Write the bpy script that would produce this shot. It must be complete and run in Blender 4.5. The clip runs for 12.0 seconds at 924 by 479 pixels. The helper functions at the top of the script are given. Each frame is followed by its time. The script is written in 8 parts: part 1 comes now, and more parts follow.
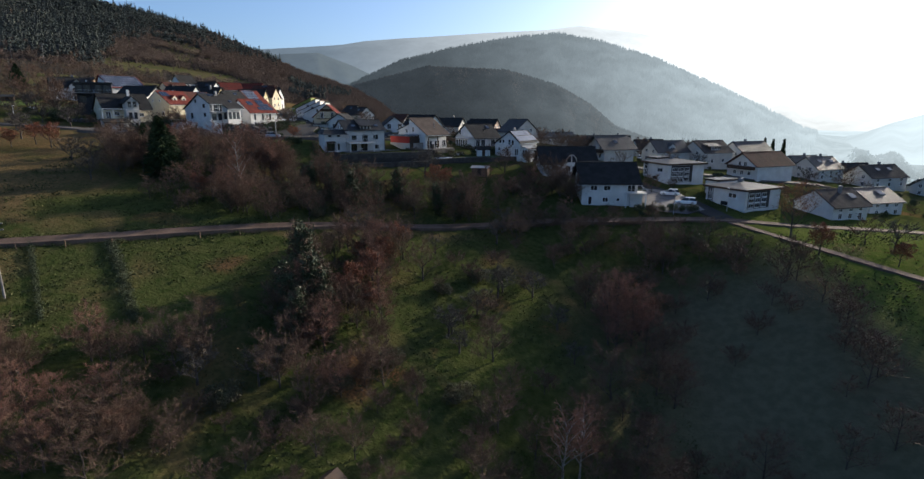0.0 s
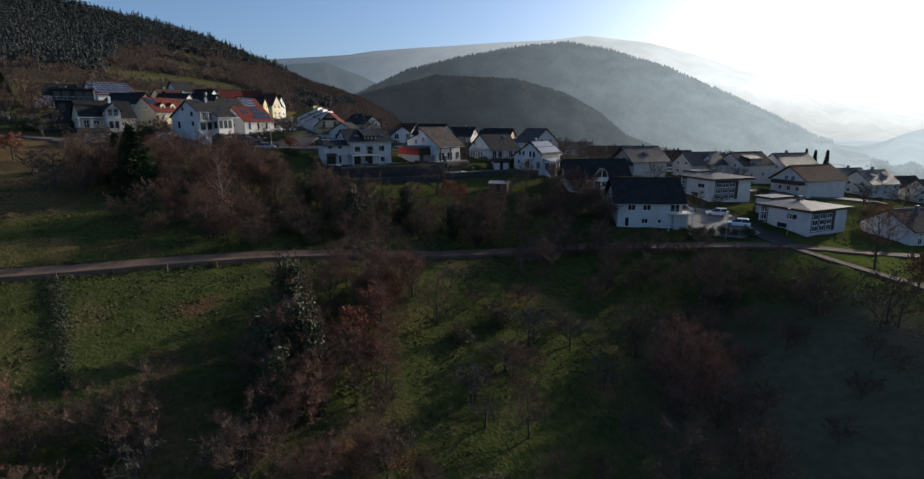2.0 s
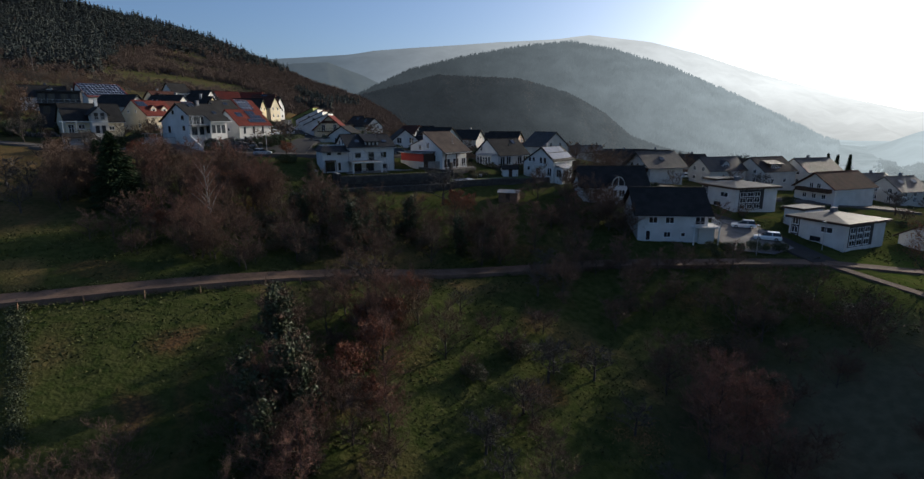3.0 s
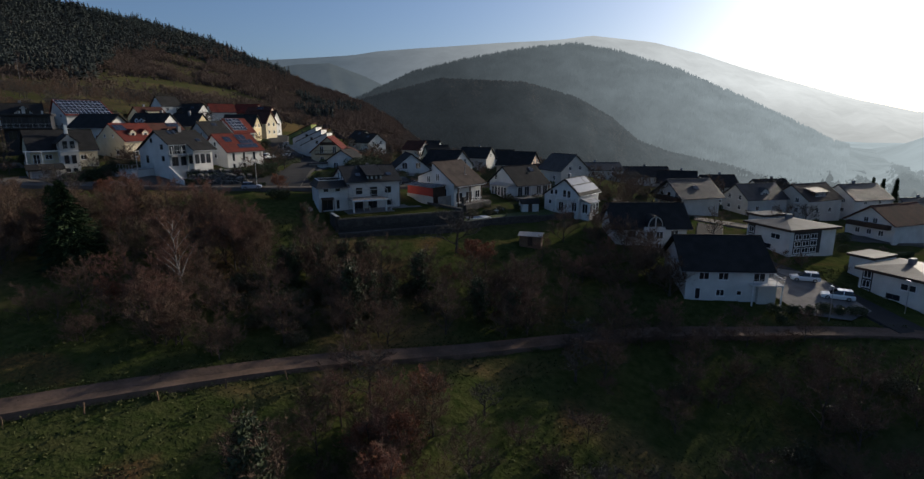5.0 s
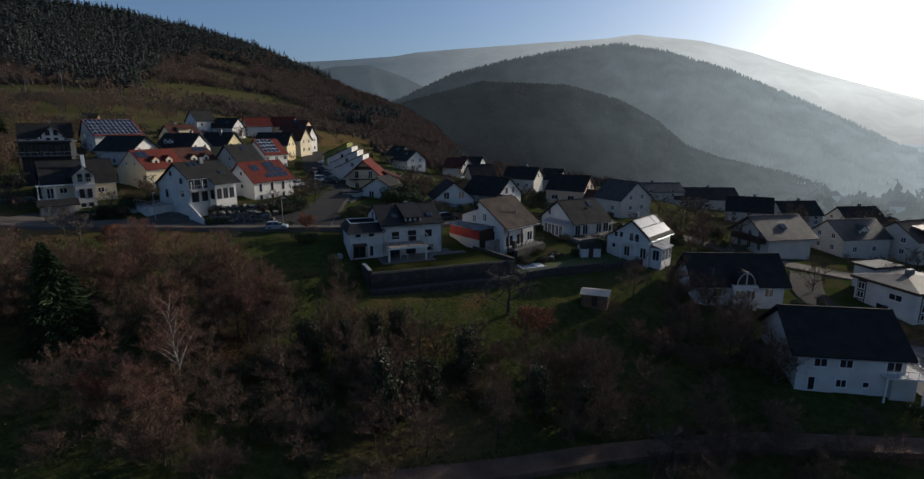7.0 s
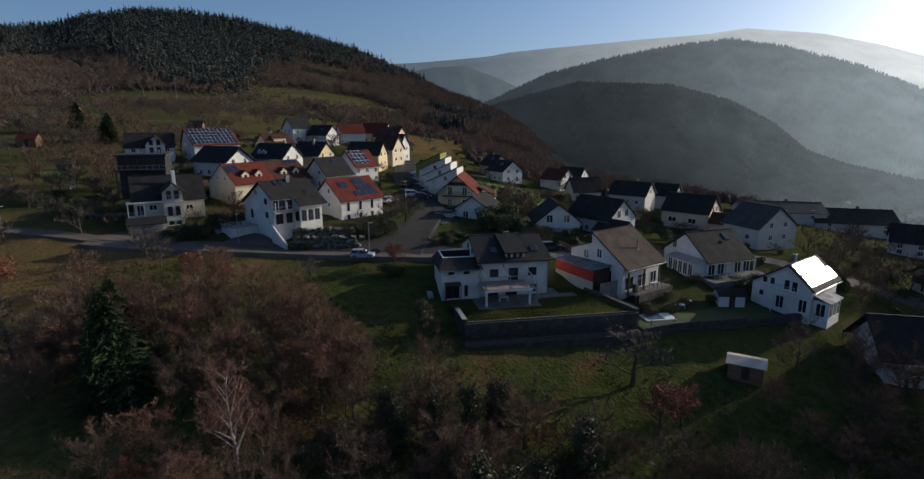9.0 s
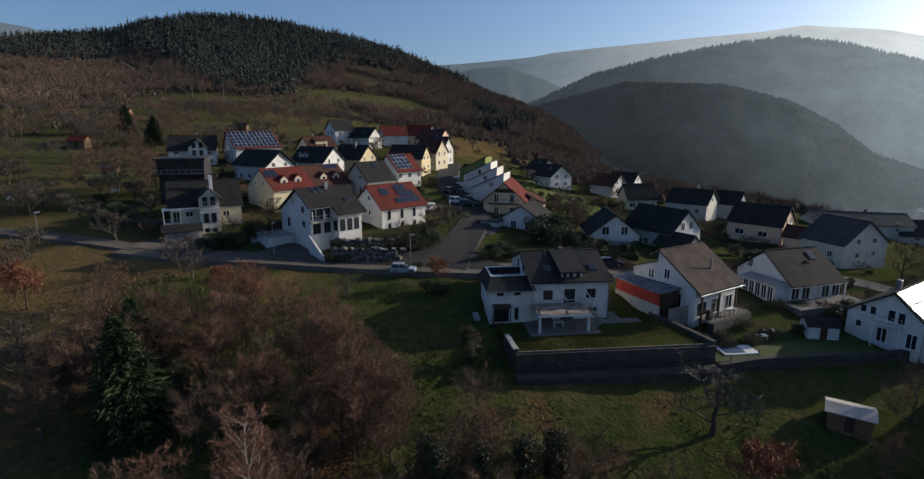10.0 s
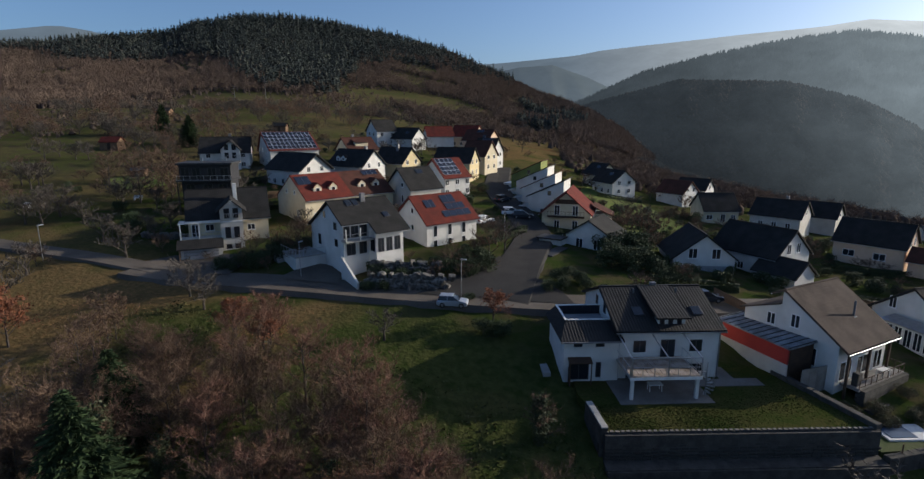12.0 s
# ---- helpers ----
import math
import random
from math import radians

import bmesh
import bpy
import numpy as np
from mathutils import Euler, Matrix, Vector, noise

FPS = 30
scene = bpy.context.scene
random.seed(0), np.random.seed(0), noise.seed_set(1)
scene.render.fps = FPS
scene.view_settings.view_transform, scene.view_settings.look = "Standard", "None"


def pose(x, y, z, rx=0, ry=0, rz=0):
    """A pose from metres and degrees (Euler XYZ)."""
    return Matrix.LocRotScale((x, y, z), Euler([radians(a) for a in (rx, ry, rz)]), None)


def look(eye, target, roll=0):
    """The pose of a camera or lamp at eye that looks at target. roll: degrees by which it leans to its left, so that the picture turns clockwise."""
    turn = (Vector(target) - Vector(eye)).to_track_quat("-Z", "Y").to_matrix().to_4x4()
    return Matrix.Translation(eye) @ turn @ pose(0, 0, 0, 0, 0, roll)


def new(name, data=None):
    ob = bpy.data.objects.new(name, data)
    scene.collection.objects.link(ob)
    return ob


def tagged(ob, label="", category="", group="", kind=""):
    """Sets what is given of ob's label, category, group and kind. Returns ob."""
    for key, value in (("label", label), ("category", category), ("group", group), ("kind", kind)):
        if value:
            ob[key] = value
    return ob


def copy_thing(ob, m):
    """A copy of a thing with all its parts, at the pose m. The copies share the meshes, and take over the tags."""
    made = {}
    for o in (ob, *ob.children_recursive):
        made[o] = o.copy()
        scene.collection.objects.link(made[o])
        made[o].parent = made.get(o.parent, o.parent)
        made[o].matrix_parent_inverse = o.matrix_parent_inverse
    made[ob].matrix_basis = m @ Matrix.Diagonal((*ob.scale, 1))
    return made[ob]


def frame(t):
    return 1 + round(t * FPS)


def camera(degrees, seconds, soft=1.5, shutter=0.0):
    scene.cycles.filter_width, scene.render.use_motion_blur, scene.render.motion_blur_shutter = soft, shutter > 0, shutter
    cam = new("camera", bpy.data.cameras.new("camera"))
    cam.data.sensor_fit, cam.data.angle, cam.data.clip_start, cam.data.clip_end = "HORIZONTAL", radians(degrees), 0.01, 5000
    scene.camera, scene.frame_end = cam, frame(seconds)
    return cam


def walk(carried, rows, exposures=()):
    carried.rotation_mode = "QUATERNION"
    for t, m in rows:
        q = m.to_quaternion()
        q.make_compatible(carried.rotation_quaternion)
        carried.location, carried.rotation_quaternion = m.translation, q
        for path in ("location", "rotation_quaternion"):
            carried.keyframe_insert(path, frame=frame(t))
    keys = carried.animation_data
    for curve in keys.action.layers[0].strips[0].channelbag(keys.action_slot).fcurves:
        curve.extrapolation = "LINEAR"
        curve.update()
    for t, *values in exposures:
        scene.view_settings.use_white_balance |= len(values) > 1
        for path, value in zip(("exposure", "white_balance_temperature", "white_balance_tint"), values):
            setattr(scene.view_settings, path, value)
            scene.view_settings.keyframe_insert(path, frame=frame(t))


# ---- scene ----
cam = camera(80.7, 12.0, 1.4)
# seconds, eye x y z, yaw, pitch, roll in degrees
PATH = [
    (0, 0.22, 0.53, 29.70, 0.09, -13.21, 0.00),
    (0.5, -0.31, 4.70, 29.70, 0.35, -12.31, 0.00),
    (1, -0.77, 8.77, 29.51, 0.57, -12.27, 0.00),
    (1.5, -1.39, 12.87, 29.36, 0.71, -12.25, 0.00),
    (2, -2.05, 17.03, 29.49, 0.80, -12.26, 0.00),
    (2.5, -2.72, 21.17, 29.93, 0.86, -12.32, 0.00),
    (3, -3.36, 25.29, 30.60, 0.99, -12.30, 0.00),
    (5, -6.16, 41.52, 36.65, 1.23, -12.30, 0.00),
    (5.5, -6.84, 45.52, 38.25, 1.24, -12.24, 0.00),
    (6, -7.41, 49.50, 39.88, 1.36, -12.25, 0.00),
    (6.5, -8.08, 53.42, 41.58, 1.59, -12.36, 0.00),
    (7, -9.00, 57.55, 42.52, 5.21, -12.31, 0.00),
    (7.5, -10.05, 61.42, 43.62, 9.41, -12.42, 0.00),
    (7.7, -10.37, 62.68, 44.00, 11.01, -12.57, 0.00),
    (9.3, -15.04, 74.19, 45.37, 15.66, -12.22, 0.00),
    (9.5, -15.74, 75.69, 45.40, 16.81, -12.17, 0.00),
    (10, -17.34, 79.21, 45.71, 18.87, -12.23, 0.00),
    (10.5, -19.13, 82.67, 45.95, 19.33, -12.30, 0.00),
    (11, -21.06, 86.11, 45.97, 19.64, -12.26, 0.00),
    (11.5, -23.08, 89.54, 45.92, 21.14, -12.27, 0.00),
    (12, -25.09, 92.99, 45.91, 23.22, -12.29, 0.00),
]
EXPOSURES = [(0.0, 0.84, 6550, 10), (0.7, 0.7, 6550, 10), (2.5, 0.32, 6550, 10), (5.5, -0.07, 6650, 10), (7.5, -0.1, 6600, 10), (9.5, 0.2, 6600, 10), (12.0, 0.37, 6500, 10)]
walk(cam, [(t, pose(x, y, z, 90 + pitch, roll, yaw)) for t, x, y, z, yaw, pitch, roll in PATH], EXPOSURES)

# ---- daylight: low winter sun ahead and to the right, clear sky with haze towards it ----
SUN_AZ, SUN_EL = 49.0, 17.5
world = bpy.data.worlds.new("sky")
scene.world = world
world.use_nodes = True
wn, wl = world.node_tree.nodes, world.node_tree.links
sky = wn.new("ShaderNodeTexSky")
sky.sky_type, sky.sun_disc = "NISHITA", False
sky.sun_elevation, sky.sun_rotation = radians(SUN_EL), radians(SUN_AZ)
sky.air_density, sky.dust_density, sky.ozone_density = 0.78, 2.0, 4.4
wn["Background"].inputs["Strength"].default_value = 0.115
wl.new(sky.outputs["Color"], wn["Background"].inputs["Color"])
sun_data = bpy.data.lights.new("sun", "SUN")
sun_data.energy, sun_data.angle, sun_data.color = 3.8, radians(0.6), (1.0, 0.9, 0.75)
sun = new("sun", sun_data)
sun_way = Vector((math.sin(radians(SUN_AZ)) * math.cos(radians(SUN_EL)), math.cos(radians(SUN_AZ)) * math.cos(radians(SUN_EL)), math.sin(radians(SUN_EL))))
sun.matrix_world = look(sun_way * 300 + Vector((0, 120, 30)), (0, 120, 30))

# ---- materials ----
def material(name, colour, rough=0.85, metal=0.0, colour2=None, scale=1.0, fine=12.0, bump=0.3, dist=0.05, spec=0.3, mix=0.5, coords="Object"):
    """Two-scale mottled surface: a broad noise between two colours, a fine one for grain and relief."""
    m = bpy.data.materials.new(name)
    m.use_nodes = True
    n, l = m.node_tree.nodes, m.node_tree.links
    b = n["Principled BSDF"]
    b.inputs["Roughness"].default_value, b.inputs["Metallic"].default_value = rough, metal
    b.inputs["Specular IOR Level"].default_value = spec
    c2 = colour2 or tuple(v * 0.7 for v in colour)
    tc = n.new("ShaderNodeTexCoord")
    broad, grain = n.new("ShaderNodeTexNoise"), n.new("ShaderNodeTexNoise")
    broad.inputs["Scale"].default_value, broad.inputs["Detail"].default_value = scale, 4
    grain.inputs["Scale"].default_value, grain.inputs["Detail"].default_value = fine, 5
    ramp = n.new("ShaderNodeMapRange")
    ramp.inputs["From Min"].default_value, ramp.inputs["From Max"].default_value = 0.35, 0.65
    mixer = n.new("ShaderNodeMix")
    mixer.data_type = "RGBA"
    mixer.inputs["A"].default_value, mixer.inputs["B"].default_value = (*colour, 1), (*c2, 1)
    add = n.new("ShaderNodeMath")
    add.operation = "ADD"
    half = n.new("ShaderNodeMath")
    half.operation = "MULTIPLY"
    half.inputs[1].default_value = mix
    l.new(tc.outputs[coords], broad.inputs["Vector"])
    l.new(tc.outputs[coords], grain.inputs["Vector"])
    l.new(grain.outputs["Fac"], half.inputs[0])
    l.new(broad.outputs["Fac"], add.inputs[0])
    l.new(half.outputs[0], add.inputs[1])
    sub = n.new("ShaderNodeMath")
    sub.operation = "SUBTRACT"
    sub.inputs[1].default_value = mix * 0.5
    l.new(add.outputs[0], sub.inputs[0])
    l.new(sub.outputs[0], ramp.inputs["Value"])
    l.new(ramp.outputs["Result"], mixer.inputs["Factor"])
    l.new(mixer.outputs["Result"], b.inputs["Base Color"])
    if bump:
        bp = n.new("ShaderNodeBump")
        bp.inputs["Strength"].default_value, bp.inputs["Distance"].default_value = bump, dist
        l.new(grain.outputs["Fac"], bp.inputs["Height"])
        l.new(bp.outputs["Normal"], b.inputs["Normal"])
    return m


def roof_material(name, colour, colour2, rough=0.6, spec=0.4, course=0.33, column=0.3, rib=1.0, relief=0.04):
    """Roof tiles: courses down the slope, ribs along it, weathered in patches."""
    m = material(name, colour, rough, 0.0, colour2, 0.6, 6.0, 0.0, spec=spec)
    n, l = m.node_tree.nodes, m.node_tree.links
    tc, b = n["Texture Coordinate"], n["Principled BSDF"]
    ribs, rows = n.new("ShaderNodeTexWave"), n.new("ShaderNodeTexWave")
    ribs.bands_direction, rows.bands_direction = "X", "Y"
    ribs.inputs["Scale"].default_value, rows.inputs["Scale"].default_value = 0.314 / column, 0.314 / course
    rows.wave_profile = "SAW"
    total = n.new("ShaderNodeMath")
    for w in (ribs, rows):
        l.new(tc.outputs["UV"], w.inputs["Vector"])
    total.operation = "MULTIPLY_ADD"
    total.inputs[1].default_value = rib
    l.new(ribs.outputs["Fac"], total.inputs[0])
    l.new(rows.outputs["Fac"], total.inputs[2])
    bp = n.new("ShaderNodeBump")
    bp.inputs["Strength"].default_value, bp.inputs["Distance"].default_value = 0.8, relief
    l.new(total.outputs[0], bp.inputs["Height"])
    l.new(bp.outputs["Normal"], b.inputs["Normal"])
    return m


M = {}
M["white"] = material("white_render", (0.62, 0.61, 0.585), 0.9, 0, (0.52, 0.51, 0.485), 0.5, 30, 0.15, 0.01)
M["offwhite"] = material("offwhite_render", (0.53, 0.51, 0.465), 0.9, 0, (0.44, 0.42, 0.38), 0.5, 30, 0.15, 0.01)
M["cream"] = material("cream_render", (0.6, 0.52, 0.37), 0.9, 0, (0.51, 0.44, 0.31), 0.5, 30, 0.15, 0.01)
M["yellow"] = material("yellow_render", (0.6, 0.49, 0.29), 0.9, 0, (0.51, 0.42, 0.25), 0.5, 30, 0.15, 0.01)
M["peach"] = material("peach_render", (0.68, 0.5, 0.36), 0.9, 0, (0.58, 0.42, 0.3), 0.5, 30, 0.15, 0.01)
M["olive"] = material("olive_render", (0.2, 0.23, 0.07), 0.9, 0, (0.17, 0.19, 0.06), 0.5, 30, 0.15, 0.01)
M["grey"] = material("grey_render", (0.34, 0.34, 0.35), 0.9, 0, (0.27, 0.27, 0.28), 0.5, 30, 0.15, 0.01)
M["black_clad"] = material("dark_cladding", (0.022, 0.022, 0.025), 0.6, 0, (0.032, 0.032, 0.035), 0.8, 20, 0.1, 0.01)
M["red_wall"] = material("red_panel", (0.42, 0.045, 0.035), 0.7, 0, (0.34, 0.035, 0.03), 0.6, 20, 0.1, 0.01)
M["wood"] = material("weathered_wood", (0.2, 0.12, 0.07), 0.8, 0, (0.13, 0.08, 0.05), 1.5, 25, 0.3, 0.01)
M["dark_wood"] = material("dark_wood", (0.07, 0.04, 0.025), 0.75, 0, (0.045, 0.028, 0.02), 1.5, 25, 0.3, 0.01)
M["roof_dark"] = roof_material("anthracite_tiles", (0.023, 0.0225, 0.022), (0.034, 0.033, 0.032), 0.8, 0.08, 0.33, 0.3, 0.5, 0.03)
M["roof_black"] = roof_material("black_glazed_tiles", (0.015, 0.0148, 0.0145), (0.023, 0.0225, 0.022), 0.65, 0.2, 0.36, 0.32, 0.8, 0.045)
M["roof_red"] = roof_material("red_clay_tiles", (0.15, 0.035, 0.026), (0.1, 0.029, 0.024), 0.85, 0.06, 0.33, 0.3, 0.5, 0.04)
M["roof_rust"] = roof_material("brown_red_tiles", (0.09, 0.041, 0.032), (0.064, 0.033, 0.026), 0.85, 0.05, 0.33, 0.3, 0.5, 0.04)
M["roof_brown"] = roof_material("grey_brown_tiles", (0.095, 0.074, 0.063), (0.062, 0.049, 0.042), 0.85, 0.05, 0.42, 0.3, 0.2, 0.09)
M["roof_grey"] = roof_material("grey_weathered_tiles", (0.06, 0.054, 0.051), (0.036, 0.033, 0.031), 0.62, 0.3, 0.36, 0.3, 0.4, 0.06)
M["roof_flat"] = material("grey_sheet_roof", (0.055, 0.055, 0.056), 0.6, 0.0, (0.035, 0.035, 0.036), 0.5, 3, 0.2, 0.02, 0.15)
M["frame"] = material("white_frame", (0.75, 0.75, 0.74), 0.5, 0, (0.68, 0.68, 0.67), 2, 30, 0)
M["frame_dark"] = material("dark_frame", (0.04, 0.04, 0.045), 0.5, 0, (0.055, 0.055, 0.06), 2, 30, 0)
M["trim"] = material("white_board", (0.72, 0.72, 0.7), 0.6, 0, (0.6, 0.6, 0.58), 2, 30, 0)
M["metal"] = material("galvanised_metal", (0.45, 0.46, 0.48), 0.35, 0.9, (0.36, 0.37, 0.39), 2, 20, 0)
M["chim"] = material("chimney_sheet", (0.2, 0.2, 0.21), 0.5, 0.2, (0.13, 0.13, 0.14), 2, 20, 0.1, 0.01)
M["concrete"] = material("concrete", (0.36, 0.35, 0.33), 0.9, 0, (0.27, 0.26, 0.25), 0.7, 14, 0.3, 0.02)
M["paving"] = material("paving", (0.19, 0.175, 0.16), 0.9, 0, (0.13, 0.12, 0.11), 0.6, 10, 0.3, 0.02)
M["asphalt"] = material("asphalt", (0.115, 0.097, 0.08), 0.95, 0, (0.085, 0.072, 0.06), 0.25, 4, 0.3, 0.02)
# Fresh asphalt, darkened further to hold the house shadow on the side street.
M["asphalt_shaded"] = material("shaded_asphalt", (0.05, 0.047, 0.044), 0.95, 0, (0.038, 0.036, 0.034), 0.25, 4, 0.3, 0.02, 0.1)
M["track"] = material("worn_track", (0.15, 0.1, 0.074), 0.95, 0, (0.09, 0.062, 0.047), 0.35, 3, 0.6, 0.05, 0.1)
M["stone"] = material("grey_stone", (0.075, 0.07, 0.062), 0.95, 0, (0.04, 0.038, 0.034), 1.2, 9, 0.6, 0.05)
M["boulder"] = material("pale_boulder", (0.2, 0.185, 0.165), 0.95, 0, (0.05, 0.048, 0.044), 0.9, 5, 0.8, 0.08)
# Lawn copy with a brighter colour in place of sun on the lower garden.
M["lawn_sunlit"] = material("sunlit_lawn", (0.042, 0.066, 0.014), 0.95, 0, (0.06, 0.07, 0.02), 0.3, 10, 0.7, 0.06)
M["knoll_grass"] = material("knoll_grass", (0.075, 0.115, 0.02), 0.95, 0, (0.115, 0.13, 0.035), 0.35, 5, 0.8, 0.12, spec=0.1, mix=0.8)
M["lawn"] = material("lawn", (0.036, 0.05, 0.013), 1.0, 0, (0.068, 0.063, 0.023), 0.3, 3.5, 0.9, 0.1, spec=0.0, mix=0.9)
M["tuft"] = material("rough_grass", (0.05, 0.063, 0.018), 0.95, 0, (0.078, 0.074, 0.026), 0.08, 1.2, 0)
M["bramble"] = material("bramble_leaves", (0.06, 0.066, 0.03), 0.75, 0, (0.09, 0.066, 0.038), 0.6, 4, 0)
M["litter"] = material("fallen_leaves", (0.34, 0.15, 0.055), 0.85, 0, (0.2, 0.1, 0.05), 0.6, 4, 0)
M["panel_frame"] = material("panel_frame", (0.55, 0.56, 0.58), 0.45, 0.3, (0.48, 0.49, 0.51), 2, 20, 0)
M["bark"] = material("grey_bark", (0.085, 0.068, 0.055), 0.9, 0, (0.05, 0.04, 0.034), 1.5, 12, 0.6, 0.03)
M["birch_bark"] = material("birch_bark", (0.3, 0.275, 0.25), 0.85, 0, (0.12, 0.108, 0.1), 3.0, 9, 0.3, 0.02)
M["twig_brown"] = material("brown_twigs", (0.142, 0.088, 0.057), 0.9, 0, (0.094, 0.06, 0.042), 0.8, 8, 0)
M["twig_red"] = material("russet_twigs", (0.215, 0.108, 0.072), 0.9, 0, (0.135, 0.074, 0.054), 0.8, 8, 0)
M["twig_grey"] = material("grey_twigs", (0.1, 0.085, 0.07), 0.85, 0, (0.06, 0.05, 0.042), 0.8, 8, 0)
M["leaf_rust"] = material("rust_leaves", (0.24, 0.09, 0.04), 0.8, 0, (0.15, 0.055, 0.03), 1.0, 5, 0)
M["leaf_amber"] = material("amber_leaves", (0.32, 0.15, 0.055), 0.8, 0, (0.22, 0.095, 0.04), 1.0, 5, 0)
M["ivy"] = material("ivy_leaves", (0.035, 0.05, 0.02), 0.6, 0, (0.055, 0.065, 0.03), 1.2, 5, 0)
M["needle"] = material("spruce_needles", (0.04, 0.062, 0.027), 0.9, 0, (0.024, 0.04, 0.019), 0.9, 5, 0, spec=0.08)
M["hedge"] = material("hedge_leaves", (0.045, 0.065, 0.025), 0.7, 0, (0.028, 0.042, 0.018), 1.2, 5, 0)


def crown_material(name, *colours):
    """Far trees: a colour of its own for each tree, mottled."""
    m = material(name, colours[0], 1.0, 0, colours[1], 0.05, 0.5, 0, spec=0.0)
    n, l = m.node_tree.nodes, m.node_tree.links
    geo, ramp, mixer = n.new("ShaderNodeNewGeometry"), n.new("ShaderNodeValToRGB"), n.new("ShaderNodeMix")
    mixer.data_type = "RGBA"
    mixer.inputs["Factor"].default_value = 0.65
    ramp.color_ramp.elements[0].color, ramp.color_ramp.elements[1].color = (*colours[0], 1), (*colours[-1], 1)
    for k, c in enumerate(colours[1:-1]):
        e = ramp.color_ramp.elements.new((k + 1) / (len(colours) - 1))
        e.color = (*c, 1)
    b = n["Principled BSDF"]
    old = b.inputs["Base Color"].links[0].from_socket
    l.new(geo.outputs["Random Per Island"], ramp.inputs["Fac"])
    l.new(old, mixer.inputs["A"])
    l.new(ramp.outputs["Color"], mixer.inputs["B"])
    l.new(mixer.outputs["Result"], b.inputs["Base Color"])
    return m


# Fir tones are lifted and blued to stand in for haze before the hill.
M["far_fir"] = crown_material("far_conifers", (0.046, 0.056, 0.052), (0.056, 0.066, 0.059), (0.064, 0.07, 0.06), (0.085, 0.082, 0.066))
M["far_bare"] = crown_material("far_bare_trees", (0.1, 0.075, 0.061), (0.14, 0.104, 0.083), (0.17, 0.12, 0.09), (0.205, 0.15, 0.11))
M["grove"] = material("leafless_grove", (0.105, 0.08, 0.065), 1.0, 0, (0.07, 0.056, 0.047), 0.05, 0.6, 0, spec=0.0)
M["car_white"] = material("white_car_paint", (0.75, 0.76, 0.77), 0.25, 0, (0.72, 0.73, 0.74), 1, 5, 0, spec=0.6)
M["car_silver"] = material("silver_blue_car_paint", (0.42, 0.46, 0.52), 0.3, 0.4, (0.4, 0.44, 0.5), 1, 5, 0, spec=0.6)
M["car_dark"] = material("dark_car_paint", (0.04, 0.045, 0.055), 0.25, 0.2, (0.035, 0.04, 0.05), 1, 5, 0, spec=0.6)
M["tyre"] = material("tyre_rubber", (0.02, 0.02, 0.02), 0.8, 0, (0.03, 0.03, 0.03), 3, 20, 0)
M["frost_sheet"] = material("frosted_sheet", (0.3, 0.31, 0.33), 0.8, 0, (0.14, 0.145, 0.155), 0.9, 7, 0.2, 0.02)
M["pool_cover"] = material("blue_cover", (0.06, 0.1, 0.17), 0.5, 0, (0.05, 0.085, 0.14), 1, 9, 0.1, 0.02)
M["awning"] = material("pale_awning", (0.4, 0.37, 0.33), 0.8, 0, (0.32, 0.29, 0.26), 0.6, 10, 0.1, 0.01)
M["deck"] = material("frosted_deck", (0.2, 0.15, 0.11), 0.85, 0, (0.33, 0.29, 0.26), 1.1, 9, 0.2, 0.02)
M["wood_pile"] = material("grey_planks", (0.24, 0.22, 0.2), 0.85, 0, (0.17, 0.155, 0.14), 1.2, 15, 0.3, 0.02)


def glass_material(name, colour, rough):
    m = bpy.data.materials.new(name)
    m.use_nodes = True
    b = m.node_tree.nodes["Principled BSDF"]
    b.inputs["Base Color"].default_value = (*colour, 1)
    b.inputs["Roughness"].default_value = rough
    b.inputs["Specular IOR Level"].default_value = 0.55
    b.inputs["IOR"].default_value = 1.5
    return m


M["glass"] = glass_material("window_glass", (0.02, 0.024, 0.03), 0.06)
M["solar"] = glass_material("solar_panel_glass", (0.012, 0.015, 0.025), 0.2)
M["solar"].node_tree.nodes["Principled BSDF"].inputs["Specular IOR Level"].default_value = 1.0
M["car_glass"] = glass_material("car_glass", (0.015, 0.017, 0.02), 0.05)


# ---- helpers for meshes ----
def mesh_of(name, verts, faces, mat, smooth=False):
    me = bpy.data.meshes.new(name)
    me.from_pydata(verts, [], faces)
    me.materials.append(mat)
    if smooth:
        me.polygons.foreach_set("use_smooth", [True] * len(me.polygons))
    me.update()
    return me


def big_mesh(name, verts, tris, mat, smooth=False):
    """A mesh from arrays: verts n x 3, tris m x 3 or quads m x 4."""
    me = bpy.data.meshes.new(name)
    k = tris.shape[1]
    me.vertices.add(len(verts))
    me.vertices.foreach_set("co", np.asarray(verts, dtype=np.float32).ravel())
    me.loops.add(tris.size)
    me.loops.foreach_set("vertex_index", np.asarray(tris, dtype=np.int32).ravel())
    me.polygons.add(len(tris))
    me.polygons.foreach_set("loop_start", np.arange(0, tris.size, k, dtype=np.int32))
    if smooth:
        me.polygons.foreach_set("use_smooth", np.ones(len(tris), dtype=bool))
    me.materials.append(mat)
    me.update(calc_edges=True)
    me.validate()
    return me


